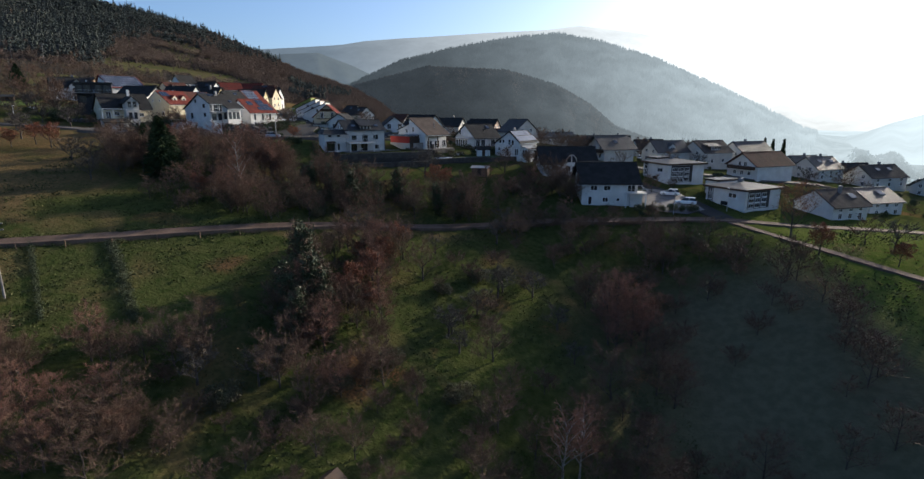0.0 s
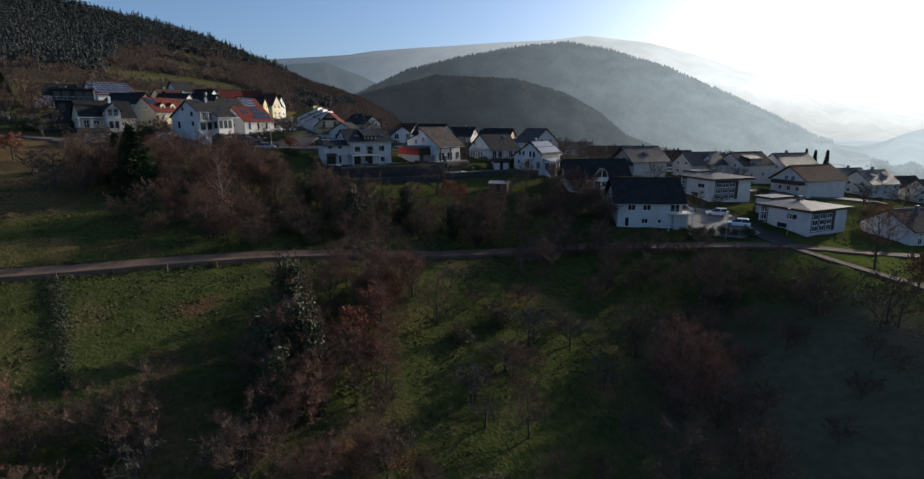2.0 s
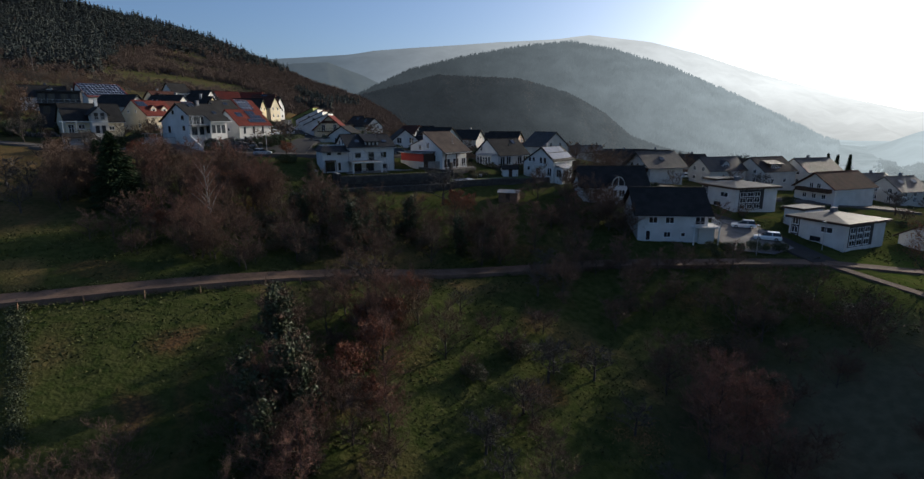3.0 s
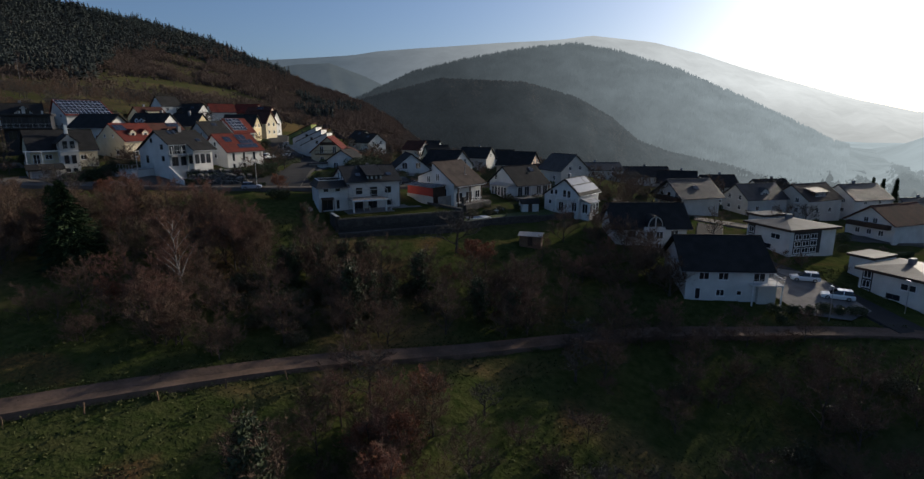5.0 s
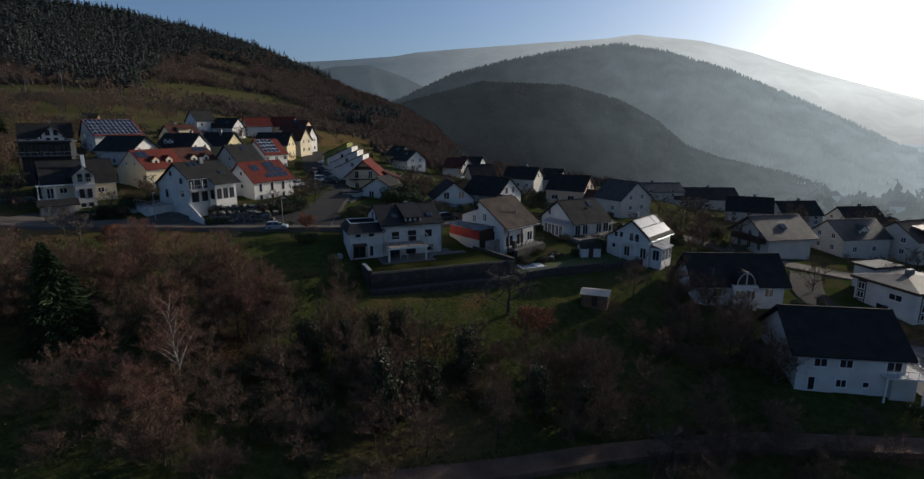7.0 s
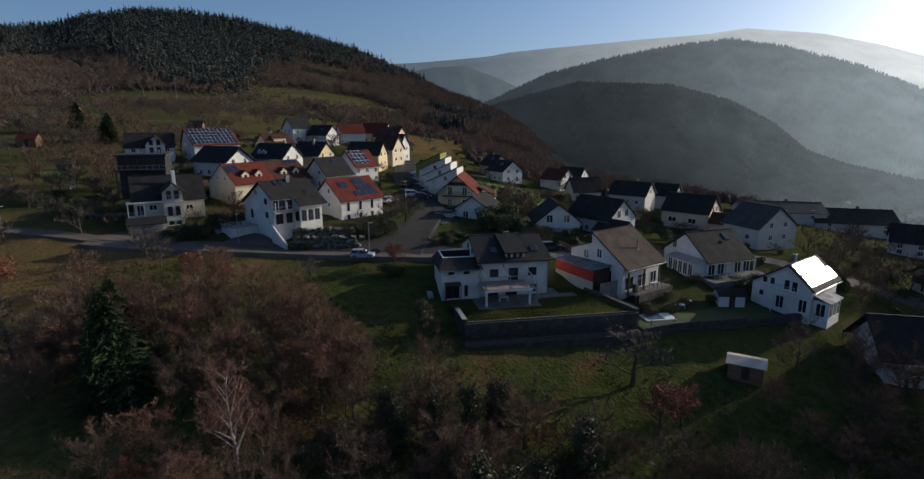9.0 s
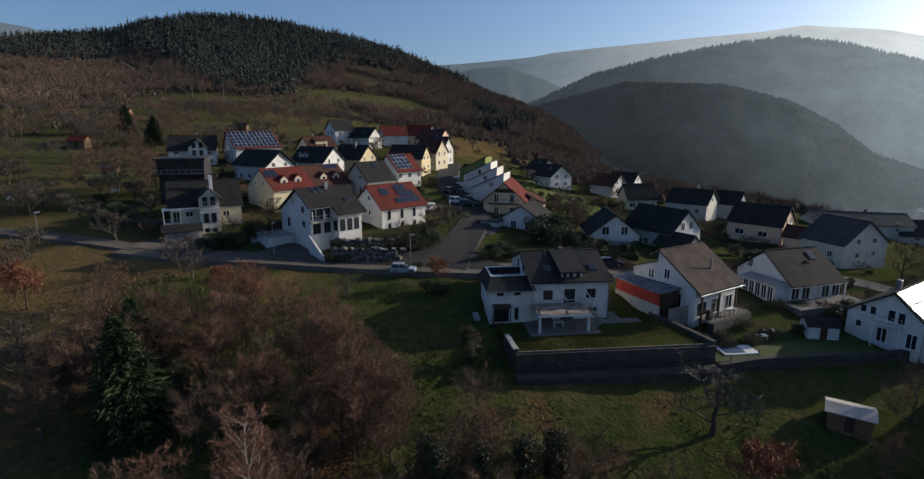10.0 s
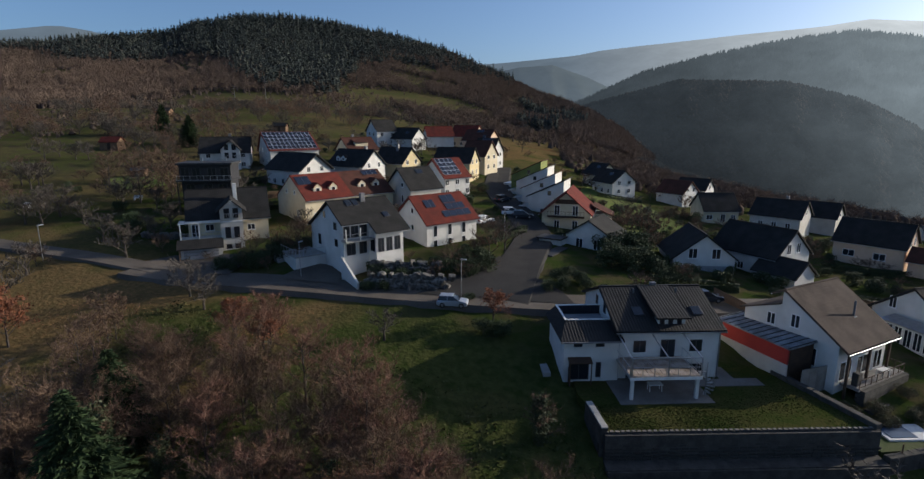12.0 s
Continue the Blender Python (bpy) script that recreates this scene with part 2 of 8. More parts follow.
def part(name, data, parent, label="", at=None):
    ob = new(name, data)
    ob.parent = parent
    if at is not None:
        ob.matrix_local = at
    if label:
        ob["label"] = label
    return ob


# ---- the land: cross sections of the slope, then hills around ----
XS = (-320, -150, -90, -45, 0, 30, 60, 120, 200, 330)
YS = (-60, 40, 70, 95, 115, 140, 170, 220, 330)
SECTIONS = (
    (18, 24, 29, 34, 38, 42, 46, 54, 72),
    (6, 13, 18, 23, 26, 29, 32, 36.5, 44),
    (-4, 6, 12, 17, 20, 24, 27.5, 30.4, 34),
    (-9, -1, 5.5, 11.5, 15, 19.5, 24.0, 24.2, 23),
    (-18, -11, -3, 3, 6.7, 13.5, 19.3, 18.8, 17),
    (-25, -18, -8, -1, 6, 11.5, 15.5, 17.5, 14),
    (-16, -6, 0.5, 5, 6.8, 10, 12.5, 13, 9),
    (-16, -6, 0, 2.5, 2.5, 4, 7, 8, 3),
    (-30, -22, -14, -10, -8, -6, -4, -4, -9),
    (-46, -40, -36, -34, -32, -30, -28, -28, -30),
)


def herm(p0, p1, p2, p3, a0, a1, a2, a3, u):
    h = a2 - a1
    m1, m2 = (p2 - p0) / np.maximum(a2 - a0, 1e-6), (p3 - p1) / np.maximum(a3 - a1, 1e-6)
    u2, u3 = u * u, u * u * u
    return (2 * u3 - 3 * u2 + 1) * p1 + (u3 - 2 * u2 + u) * h * m1 + (3 * u2 - 2 * u3) * p2 + (u3 - u2) * h * m2


def span(v, knots):
    k = np.array(knots, dtype=float)
    v = np.clip(v, k[0], k[-1])
    i = np.clip(np.searchsorted(k, v, side="right") - 1, 0, len(k) - 2)
    return i, (v - k[i]) / (k[i + 1] - k[i]), k


def slope(x, y):
    """Height of the natural slope near the village, for arrays or single numbers."""
    x, y = np.asarray(x, dtype=float), np.asarray(y, dtype=float)
    i, u, kx = span(x, XS)
    j, v, ky = span(y, YS)
    s = np.array(SECTIONS, dtype=float)
    nx, ny = len(XS) - 1, len(YS) - 1
    cols = []
    for di in (-1, 0, 1, 2):
        ii = np.clip(i + di, 0, nx)
        js = [np.clip(j + dj, 0, ny) for dj in (-1, 0, 1, 2)]
        cols.append(herm(*[s[ii, q] for q in js], *[ky[q] for q in js], v))
    return herm(*cols, *[kx[np.clip(i + d, 0, nx)] for d in (-1, 0, 1, 2)], u)


# azimuth from the middle (degrees to the right), distance and height of the hills' crest
CREST = (
    (-180, 900, 40), (-90, 900, 130), (-66, 1000, 133), (-62, 1000, 145), (-58, 1000, 156), (-54, 1000, 165), (-50.7, 1000, 176), (-48.5, 1000, 192), (-45, 1000, 206), (-40, 990, 206), (-35, 972, 197), (-30, 940, 177),
    (-25, 900, 150), (-19, 820, 107), (-16, 750, 82), (-10, 600, 53), (-7, 540, 35), (-5, 500, 20), (-2.5, 500, 2), (0, 500, -4), (20, 600, -50), (60, 900, -62), (120, 900, -50), (180, 900, 40),
)
MIDDLE = (-25.0, 93.0)


def height(x, y):
    """Height of the ground anywhere."""
    x, y = np.asarray(x, dtype=float), np.asarray(y, dtype=float)
    near = slope(x, y) - 1.3 * np.exp(-(((x + 92.5) / 7.0) ** 2 + ((y - 151.0) / 4.5) ** 2))
    r = np.hypot(x - MIDDLE[0], y - MIDDLE[1])
    az = np.degrees(np.arctan2(x - MIDDLE[0], y - MIDDLE[1]))
    c = np.array(CREST)
    d, top = np.interp(az, c[:, 0], c[:, 1]), np.interp(az, c[:, 0], c[:, 2])
    u = np.clip((r - 200) / (d - 200), 0, 1)
    w = np.clip((r - 190) / 220, 0, 1)
    w = w * w * (3 - 2 * w)
    base = np.interp(az, (-180, -100, -60, -30, -5, 30, 90, 180), (0, 25, 40, 34, 16, -24, -50, 0))
    hill = base + (top - base) * (0.35 * u + 0.65 * u ** 2.2)
    back = np.clip((r - d) / 700, 0, 1)
    hill = hill - back * (hill + 60)
    rough = 2.5 * np.sin(x / 61 + 1.3 * np.sin(y / 97)) * np.sin(y / 73 + x / 143) * np.clip((r - 260) / 300, 0, 1)
    return near * (1 - w) + hill * w + rough


def ground_z(x, y):
    return float(height(x, y))


def axis(stops):
    out = [stops[0][0]]
    for (a, _), (b, step) in zip(stops, stops[1:]):
        n = max(1, round((b - a) / step))
        out += [a + (b - a) * (k + 1) / n for k in range(n)]
    return np.array(out)


def ground_material():
    m = bpy.data.materials.new("meadow_ground")
    m.use_nodes = True
    n, l = m.node_tree.nodes, m.node_tree.links
    b = n["Principled BSDF"]
    b.inputs["Roughness"].default_value, b.inputs["Specular IOR Level"].default_value = 1.0, 0.0
    geo = n.new("ShaderNodeNewGeometry")

    def noise_of(scale, detail=4.0, dist=0.0):
        t = n.new("ShaderNodeTexNoise")
        t.inputs["Scale"].default_value, t.inputs["Detail"].default_value, t.inputs["Distortion"].default_value = scale, detail, dist
        l.new(geo.outputs["Position"], t.inputs["Vector"])
        return t.outputs["Fac"]

    def ranged(src, a, c):
        r = n.new("ShaderNodeMapRange")
        r.inputs["From Min"].default_value, r.inputs["From Max"].default_value = a, c
        l.new(src, r.inputs["Value"])
        return r.outputs["Result"]

    def mixed(f, a, c):
        x = n.new("ShaderNodeMix")
        x.data_type = "RGBA"
        l.new(f, x.inputs["Factor"])
        for s, v in (("A", a), ("B", c)):
            if isinstance(v, tuple):
                x.inputs[s].default_value = (*v, 1)
            else:
                l.new(v, x.inputs[s])
        return x.outputs["Result"]

    grass = mixed(ranged(noise_of(0.9, 6), 0.35, 0.65), (0.036, 0.05, 0.014), (0.068, 0.072, 0.025))
    dry = mixed(ranged(noise_of(1.6, 6), 0.35, 0.65), (0.16, 0.105, 0.048), (0.095, 0.07, 0.033))
    litter = mixed(ranged(noise_of(2.4, 6), 0.38, 0.62), (0.15, 0.08, 0.036), (0.06, 0.042, 0.025))
    sep = n.new("ShaderNodeSeparateXYZ")
    l.new(geo.outputs["Position"], sep.inputs[0])
    west = n.new("ShaderNodeMath")
    west.operation = "MULTIPLY_ADD"
    l.new(ranged(sep.outputs["X"], -50, -95), west.inputs[0])
    west.inputs[1].default_value = 0.24
    l.new(noise_of(0.06, 5, 0.6), west.inputs[2])
    east = n.new("ShaderNodeMath")
    east.operation = "MULTIPLY_ADD"
    l.new(ranged(sep.outputs["X"], 30, 60), east.inputs[0])
    east.inputs[1].default_value = -0.16
    l.new(west.outputs[0], east.inputs[2])
    cover = mixed(ranged(east.outputs[0], 0.55, 0.72), grass, dry)
    cover = mixed(ranged(noise_of(0.05, 7, 1.2), 0.6, 0.7), cover, litter)
    # Soil of the hollow, its colour raised to stand in for veiling glare.
    veiled_soil = mixed(ranged(noise_of(0.8, 6), 0.38, 0.62), (0.125, 0.112, 0.068), (0.095, 0.088, 0.052))
    both = n.new("ShaderNodeMath")
    both.operation = "MULTIPLY"
    l.new(ranged(sep.outputs["X"], 12, 34), both.inputs[0])
    l.new(ranged(sep.outputs["Y"], 100, 86), both.inputs[1])
    ravine = n.new("ShaderNodeMath")
    ravine.operation = "MULTIPLY"
    l.new(both.outputs[0], ravine.inputs[0])
    l.new(ranged(sep.outputs["X"], 66, 54), ravine.inputs[1])
    cover = mixed(ravine.outputs[0], cover, veiled_soil)
    sward = mixed(ranged(noise_of(0.7, 6), 0.35, 0.65), (0.062, 0.09, 0.018), (0.1, 0.108, 0.032))
    field = n.new("ShaderNodeMath")
    field.operation = "MULTIPLY"
    l.new(ranged(sep.outputs["X"], 56, 66), field.inputs[0])
    l.new(ranged(sep.outputs["Y"], 126, 116), field.inputs[1])
    cover = mixed(field.outputs[0], cover, sward)
    beyond = n.new("ShaderNodeMath")
    beyond.operation = "MULTIPLY"
    l.new(ranged(sep.outputs["X"], 10, 60), beyond.inputs[0])
    l.new(ranged(sep.outputs["Y"], 215, 250), beyond.inputs[1])
    mould = mixed(ranged(noise_of(0.3, 6), 0.38, 0.62), (0.05, 0.04, 0.03), (0.03, 0.026, 0.021))
    cover = mixed(beyond.outputs[0], cover, mould)
    hill = mixed(ranged(noise_of(0.03, 8, 0.8), 0.4, 0.62), (0.066, 0.076, 0.025), (0.115, 0.09, 0.042))
    hill = mixed(ranged(noise_of(0.35, 6), 0.4, 0.65), hill, (0.07, 0.06, 0.034))
    cover = mixed(ranged(sep.outputs["X"], -95, -165), cover, hill)
    garden = mixed(ranged(noise_of(0.35, 6, 0.5), 0.4, 0.62), (0.038, 0.055, 0.015), (0.07, 0.06, 0.031))
    plots = n.new("ShaderNodeMath")
    plots.operation = "MULTIPLY"
    l.new(ranged(sep.outputs["X"], -142, -126), plots.inputs[0])
    l.new(ranged(sep.outputs["Y"], 147, 153), plots.inputs[1])
    plots_end = n.new("ShaderNodeMath")
    plots_end.operation = "MULTIPLY"
    l.new(plots.outputs[0], plots_end.inputs[0])
    l.new(ranged(sep.outputs["Y"], 290, 262), plots_end.inputs[1])
    cover = mixed(plots_end.outputs[0], cover, garden)
    l.new(cover, b.inputs["Base Color"])
    bp = n.new("ShaderNodeBump")
    bp.inputs["Strength"].default_value, bp.inputs["Distance"].default_value = 0.9, 0.18
    l.new(noise_of(2.2, 8), bp.inputs["Height"])
    l.new(bp.outputs["Normal"], b.inputs["Normal"])
    return m


M["ground"] = ground_material()
gx = axis([(-4600, 0), (-1600, 250), (-700, 45), (-200, 12), (-120, 4), (110, 2), (180, 5), (500, 25), (1600, 110), (4600, 300)])
gy = axis([(-1500, 0), (-300, 150), (-40, 20), (30, 5), (175, 2), (300, 5), (700, 14), (1300, 40), (2200, 150), (4700, 300)])
px, py = np.meshgrid(gx, gy)
pz = height(px, py)
# small unevenness of the turf
pz = pz + 0.18 * np.sin(px * 0.9 + 1.7 * np.sin(py * 0.31)) * np.sin(py * 0.7 + 0.8 * np.sin(px * 0.23)) * ((px > -160) & (px < 180) & (py > 20) & (py < 175))
nx, ny = len(gx), len(gy)
idx = np.arange(nx * ny).reshape(ny, nx)
quads = np.stack([idx[:-1, :-1], idx[:-1, 1:], idx[1:, 1:], idx[1:, :-1]], -1).reshape(-1, 4)
ground = new("ground", big_mesh("ground", np.stack([px, py, pz], -1).reshape(-1, 3), quads, M["ground"], True))
tagged(ground, "rough green meadow slope with brown leaf litter", "ground", kind="structure")


# ---- distant ridges, haze painted into their materials ----
def painted_haze(name, colour, colour2, haze, glow, scale, haze_grain=0.1, tint_from=-25, depth=None):
    """Distant wooded slope; haze painted as emission, brighter sunwards, varying with height and distance."""
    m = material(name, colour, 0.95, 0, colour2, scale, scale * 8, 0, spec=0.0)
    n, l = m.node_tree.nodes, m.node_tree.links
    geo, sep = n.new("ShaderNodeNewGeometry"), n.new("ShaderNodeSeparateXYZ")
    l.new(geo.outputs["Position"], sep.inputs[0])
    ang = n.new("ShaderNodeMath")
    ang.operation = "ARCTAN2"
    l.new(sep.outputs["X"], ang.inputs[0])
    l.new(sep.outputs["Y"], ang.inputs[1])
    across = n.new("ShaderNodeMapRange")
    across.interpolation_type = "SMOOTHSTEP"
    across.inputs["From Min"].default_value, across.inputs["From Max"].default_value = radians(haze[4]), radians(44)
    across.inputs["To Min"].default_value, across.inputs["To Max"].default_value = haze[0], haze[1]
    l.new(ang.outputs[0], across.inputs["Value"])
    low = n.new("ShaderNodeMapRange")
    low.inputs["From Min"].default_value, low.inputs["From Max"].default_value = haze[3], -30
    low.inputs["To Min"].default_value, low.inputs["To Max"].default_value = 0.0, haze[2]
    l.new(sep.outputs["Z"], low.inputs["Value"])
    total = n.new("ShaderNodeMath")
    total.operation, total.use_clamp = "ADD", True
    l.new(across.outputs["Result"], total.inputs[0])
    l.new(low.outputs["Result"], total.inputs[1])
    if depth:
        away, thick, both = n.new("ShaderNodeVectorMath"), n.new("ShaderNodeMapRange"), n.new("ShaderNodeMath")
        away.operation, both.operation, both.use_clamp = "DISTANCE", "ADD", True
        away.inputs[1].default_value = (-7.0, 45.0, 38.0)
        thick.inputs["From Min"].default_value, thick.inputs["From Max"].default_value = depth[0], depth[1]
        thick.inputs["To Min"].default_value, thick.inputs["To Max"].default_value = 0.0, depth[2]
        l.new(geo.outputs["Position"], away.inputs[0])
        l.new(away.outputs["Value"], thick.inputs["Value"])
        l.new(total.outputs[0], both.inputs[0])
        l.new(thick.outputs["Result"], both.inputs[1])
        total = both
    # noise makes the painted haze patchy, to suggest tree tops and gullies
    gully, uneven, haze_fac = n.new("ShaderNodeTexNoise"), n.new("ShaderNodeMapRange"), n.new("ShaderNodeMath")
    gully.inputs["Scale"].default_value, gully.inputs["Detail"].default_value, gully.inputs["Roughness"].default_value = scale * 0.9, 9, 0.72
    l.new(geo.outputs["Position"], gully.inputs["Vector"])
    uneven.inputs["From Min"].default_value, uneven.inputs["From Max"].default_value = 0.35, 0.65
    uneven.inputs["To Min"].default_value, uneven.inputs["To Max"].default_value = 1 - haze_grain, 1 + 0.7 * haze_grain
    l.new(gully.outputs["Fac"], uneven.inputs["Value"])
    haze_fac.operation, haze_fac.use_clamp = "MULTIPLY", True
    l.new(total.outputs[0], haze_fac.inputs[0])
    l.new(uneven.outputs["Result"], haze_fac.inputs[1])
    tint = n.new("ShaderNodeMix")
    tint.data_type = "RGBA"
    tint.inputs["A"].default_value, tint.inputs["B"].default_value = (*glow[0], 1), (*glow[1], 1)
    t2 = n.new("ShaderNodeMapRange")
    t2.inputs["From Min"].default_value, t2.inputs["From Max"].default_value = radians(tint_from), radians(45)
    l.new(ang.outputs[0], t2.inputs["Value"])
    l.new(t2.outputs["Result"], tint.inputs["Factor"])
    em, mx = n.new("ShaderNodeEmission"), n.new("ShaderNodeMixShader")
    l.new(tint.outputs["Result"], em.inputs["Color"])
    l.new(haze_fac.outputs[0], mx.inputs["Fac"])
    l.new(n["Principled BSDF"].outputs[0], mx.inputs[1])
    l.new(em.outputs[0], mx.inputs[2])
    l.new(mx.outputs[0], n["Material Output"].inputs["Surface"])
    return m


# Haze colours painted into these materials, away from the sun and towards it.
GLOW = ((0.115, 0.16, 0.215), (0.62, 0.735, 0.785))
M["haze_mid"] = painted_haze("hazy_wooded_hill", (0.04, 0.04, 0.03), (0.024, 0.028, 0.022), (0.15, 0.76, -0.08, 90, -10), GLOW, 0.02, 0.16)
M["haze_spur"] = painted_haze("hazy_wooded_spur", (0.042, 0.032, 0.027), (0.018, 0.018, 0.018), (0.08, 0.52, -0.05, 40, -4), GLOW, 0.02, 0.2)
M["haze_side"] = painted_haze("hazy_side_ridge", (0.04, 0.045, 0.036), (0.03, 0.034, 0.03), (0.35, 0.6, 0.1, 150, -25), GLOW, 0.006)
M["haze_valley"] = painted_haze("hazy_valley_floor", (0.07, 0.07, 0.05), (0.045, 0.05, 0.04), (0.04, 0.2, 0.0, 60, -4), GLOW, 0.01, 0.15, -25, (500, 1600, 0.6))
M["haze_wall"] = painted_haze("hazy_pale_wall", (0.6, 0.6, 0.58), (0.5, 0.5, 0.48), (0.04, 0.2, 0.0, 60, -4), GLOW, 0.1, 0.1, -25, (500, 1600, 0.6))
M["haze_roof"] = painted_haze("hazy_roof", (0.1, 0.08, 0.07), (0.07, 0.06, 0.055), (0.04, 0.2, 0.0, 60, -4), GLOW, 0.1, 0.1, -25, (500, 1600, 0.6))
M["haze_right"] = painted_haze("hazy_valley_side", (0.05, 0.05, 0.04), (0.035, 0.038, 0.034), (0.4, 0.8, 0.0, 60, 20), GLOW, 0.006)
M["haze_far"] = painted_haze("hazy_far_ridge", (0.04, 0.045, 0.04), (0.03, 0.035, 0.032), (0.58, 0.98, -0.42, 230, -18), ((0.17, 0.225, 0.285), (1.15, 1.2, 1.2)), 0.004, 0.12, -14)
EYE0 = (-7.0, 45.0, 38.0)


def ridge_height(az, r, table, dist, foot, bottom):
    if bottom is None:
        bottom = np.interp(az, (-20, -9, 3, 13, 32), (12, -4, -38, -50, -60))
    t = np.array(table)
    crest = EYE0[2] + dist * np.tan(np.radians(np.interp(az, t[:, 0], t[:, 1])))
    u = np.clip((r - foot) / (dist - foot), 0, 1)
    s = 0.5 * u + 0.5 * u * u * (3 - 2 * u)
    wig = 0.006 * dist * np.sin(az * 1.7 + r / 160) * np.sin(r / 210 + az * 0.6) * np.sin(np.pi * u)
    fall = np.clip((r - dist) / 600, 0, 1)
    return bottom + (crest - bottom) * s * (1 - fall * 0.6) + wig


def ridge(name, table, dist, foot, bottom, mat, label):
    az = np.linspace(table[0][0], table[-1][0], 160)
    r = np.concatenate([np.linspace(foot, dist, 40), [dist + 60, dist + 200, dist + 500]])
    A, R = np.meshgrid(az, r)
    Z = ridge_height(A, R, table, dist, foot, bottom)
    X, Y = EYE0[0] + R * np.sin(np.radians(A)), EYE0[1] + R * np.cos(np.radians(A))
    k = np.arange(A.size).reshape(A.shape)
    q = np.stack([k[:-1, :-1], k[:-1, 1:], k[1:, 1:], k[1:, :-1]], -1).reshape(-1, 4)
    ob = new(name, big_mesh(name, np.stack([X, Y, Z], -1).reshape(-1, 3), q, mat, True))
    return tagged(ob, label, "hill", kind="structure")


MID = ((-20, -1.5), (-11, 2.2), (-6.2, 4.4), (-0.3, 5.8), (5.6, 6.7), (10.2, 7.0), (14.1, 6.2), (19.6, 4.4), (24.8, 2.0), (29.8, -0.5), (33, -2.2), (40, -4))
SPUR = ((-20, -2), (-11, 2.0), (-3.3, 4.0), (5.2, 3.6), (10.3, 2.1), (13.9, 0.1), (16.5, -2.1), (19.4, -3.2), (26, -4.6), (32, -6))
FAR = ((-80, 5.5), (-62, 6.8), (-58, 7.6), (-55.8, 7.4), (-50, 6), (-30, 5.2), (-19.2, 5.7), (-12, 6.3), (-9.7, 6.7), (-6.2, 7.0), (2.5, 7.55), (8.5, 7.75), (11.5, 8.05), (17.2, 7.25), (21.6, 6.0), (24.5, 4.9), (28.9, 3.4), (33.8, 1.8), (38, 0.7), (48, 0.2), (75, 0.8))
FAR2 = ((-22, 3), (-19, 5.0), (-17.6, 5.3), (-14.3, 5.5), (-10.9, 4.3), (-8.6, 3.2), (-2, 1))
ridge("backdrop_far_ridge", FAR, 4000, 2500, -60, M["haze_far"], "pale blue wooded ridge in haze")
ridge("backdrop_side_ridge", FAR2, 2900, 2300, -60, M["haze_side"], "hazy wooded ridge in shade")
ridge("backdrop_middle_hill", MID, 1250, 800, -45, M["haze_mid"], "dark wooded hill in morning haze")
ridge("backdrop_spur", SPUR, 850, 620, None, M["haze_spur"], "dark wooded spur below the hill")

VALLEY = ((13, -2.0), (40, -2.0), (85, -2.0))
RIGHT = ((33, -4.5), (36, -2.6), (39, -1.2), (43, 0.2), (50, 2.0), (60, 3.5), (80, 5))
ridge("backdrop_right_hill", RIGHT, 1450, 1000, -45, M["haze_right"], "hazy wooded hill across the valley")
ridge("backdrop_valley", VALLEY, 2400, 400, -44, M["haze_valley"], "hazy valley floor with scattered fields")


# ---- roads: strips that lie on the land ----
KEEP_OUT = []  # circles (x, y, radius) where nothing is planted


def strip(name, line, width, mat, label, lift=0.07, crown=0.0, step=3.0):
    pts = []
    for (a, b) in zip(line, line[1:]):
        n = max(1, round(math.dist(a, b) / step))
        pts += [(a[0] + (b[0] - a[0]) * k / n, a[1] + (b[1] - a[1]) * k / n) for k in range(n)]
    pts.append(line[-1])
    p = np.array(pts)
    for _ in range(4):
        p[1:-1] = (p[:-2] + 2 * p[1:-1] + p[2:]) / 4
    d = np.gradient(p, axis=0)
    d /= np.linalg.norm(d, axis=1)[:, None]
    side = np.stack([d[:, 1], -d[:, 0]], -1)
    verts, faces = [], []
    z = height(p[:, 0], p[:, 1])
    for _ in range(3):
        z[1:-1] = (z[:-2] + 2 * z[1:-1] + z[2:]) / 4
    offs = (-0.62, -0.5, 0.0, 0.5, 0.62)
    for k in range(len(p)):
        for o in offs:
            q = p[k] + side[k] * o * width
            g = ground_z(*q)
            drop = -0.5 if abs(o) > 0.55 else lift + 0.12
            verts.append((q[0], q[1], max(z[k], g if abs(o) < 0.55 else -99) + drop if abs(o) < 0.55 else g + drop))
    m = len(offs)
    for k in range(len(p) - 1):
        for o in range(m - 1):
            a = k * m + o
            faces.append((a, a + 1, a + m + 1, a + m))
    KEEP_OUT.extend((q[0], q[1], width * 0.5 + 1.2) for q in p)
    ob = new(name, mesh_of(name, verts, faces, mat))
    return tagged(ob, label, "road", kind="structure")


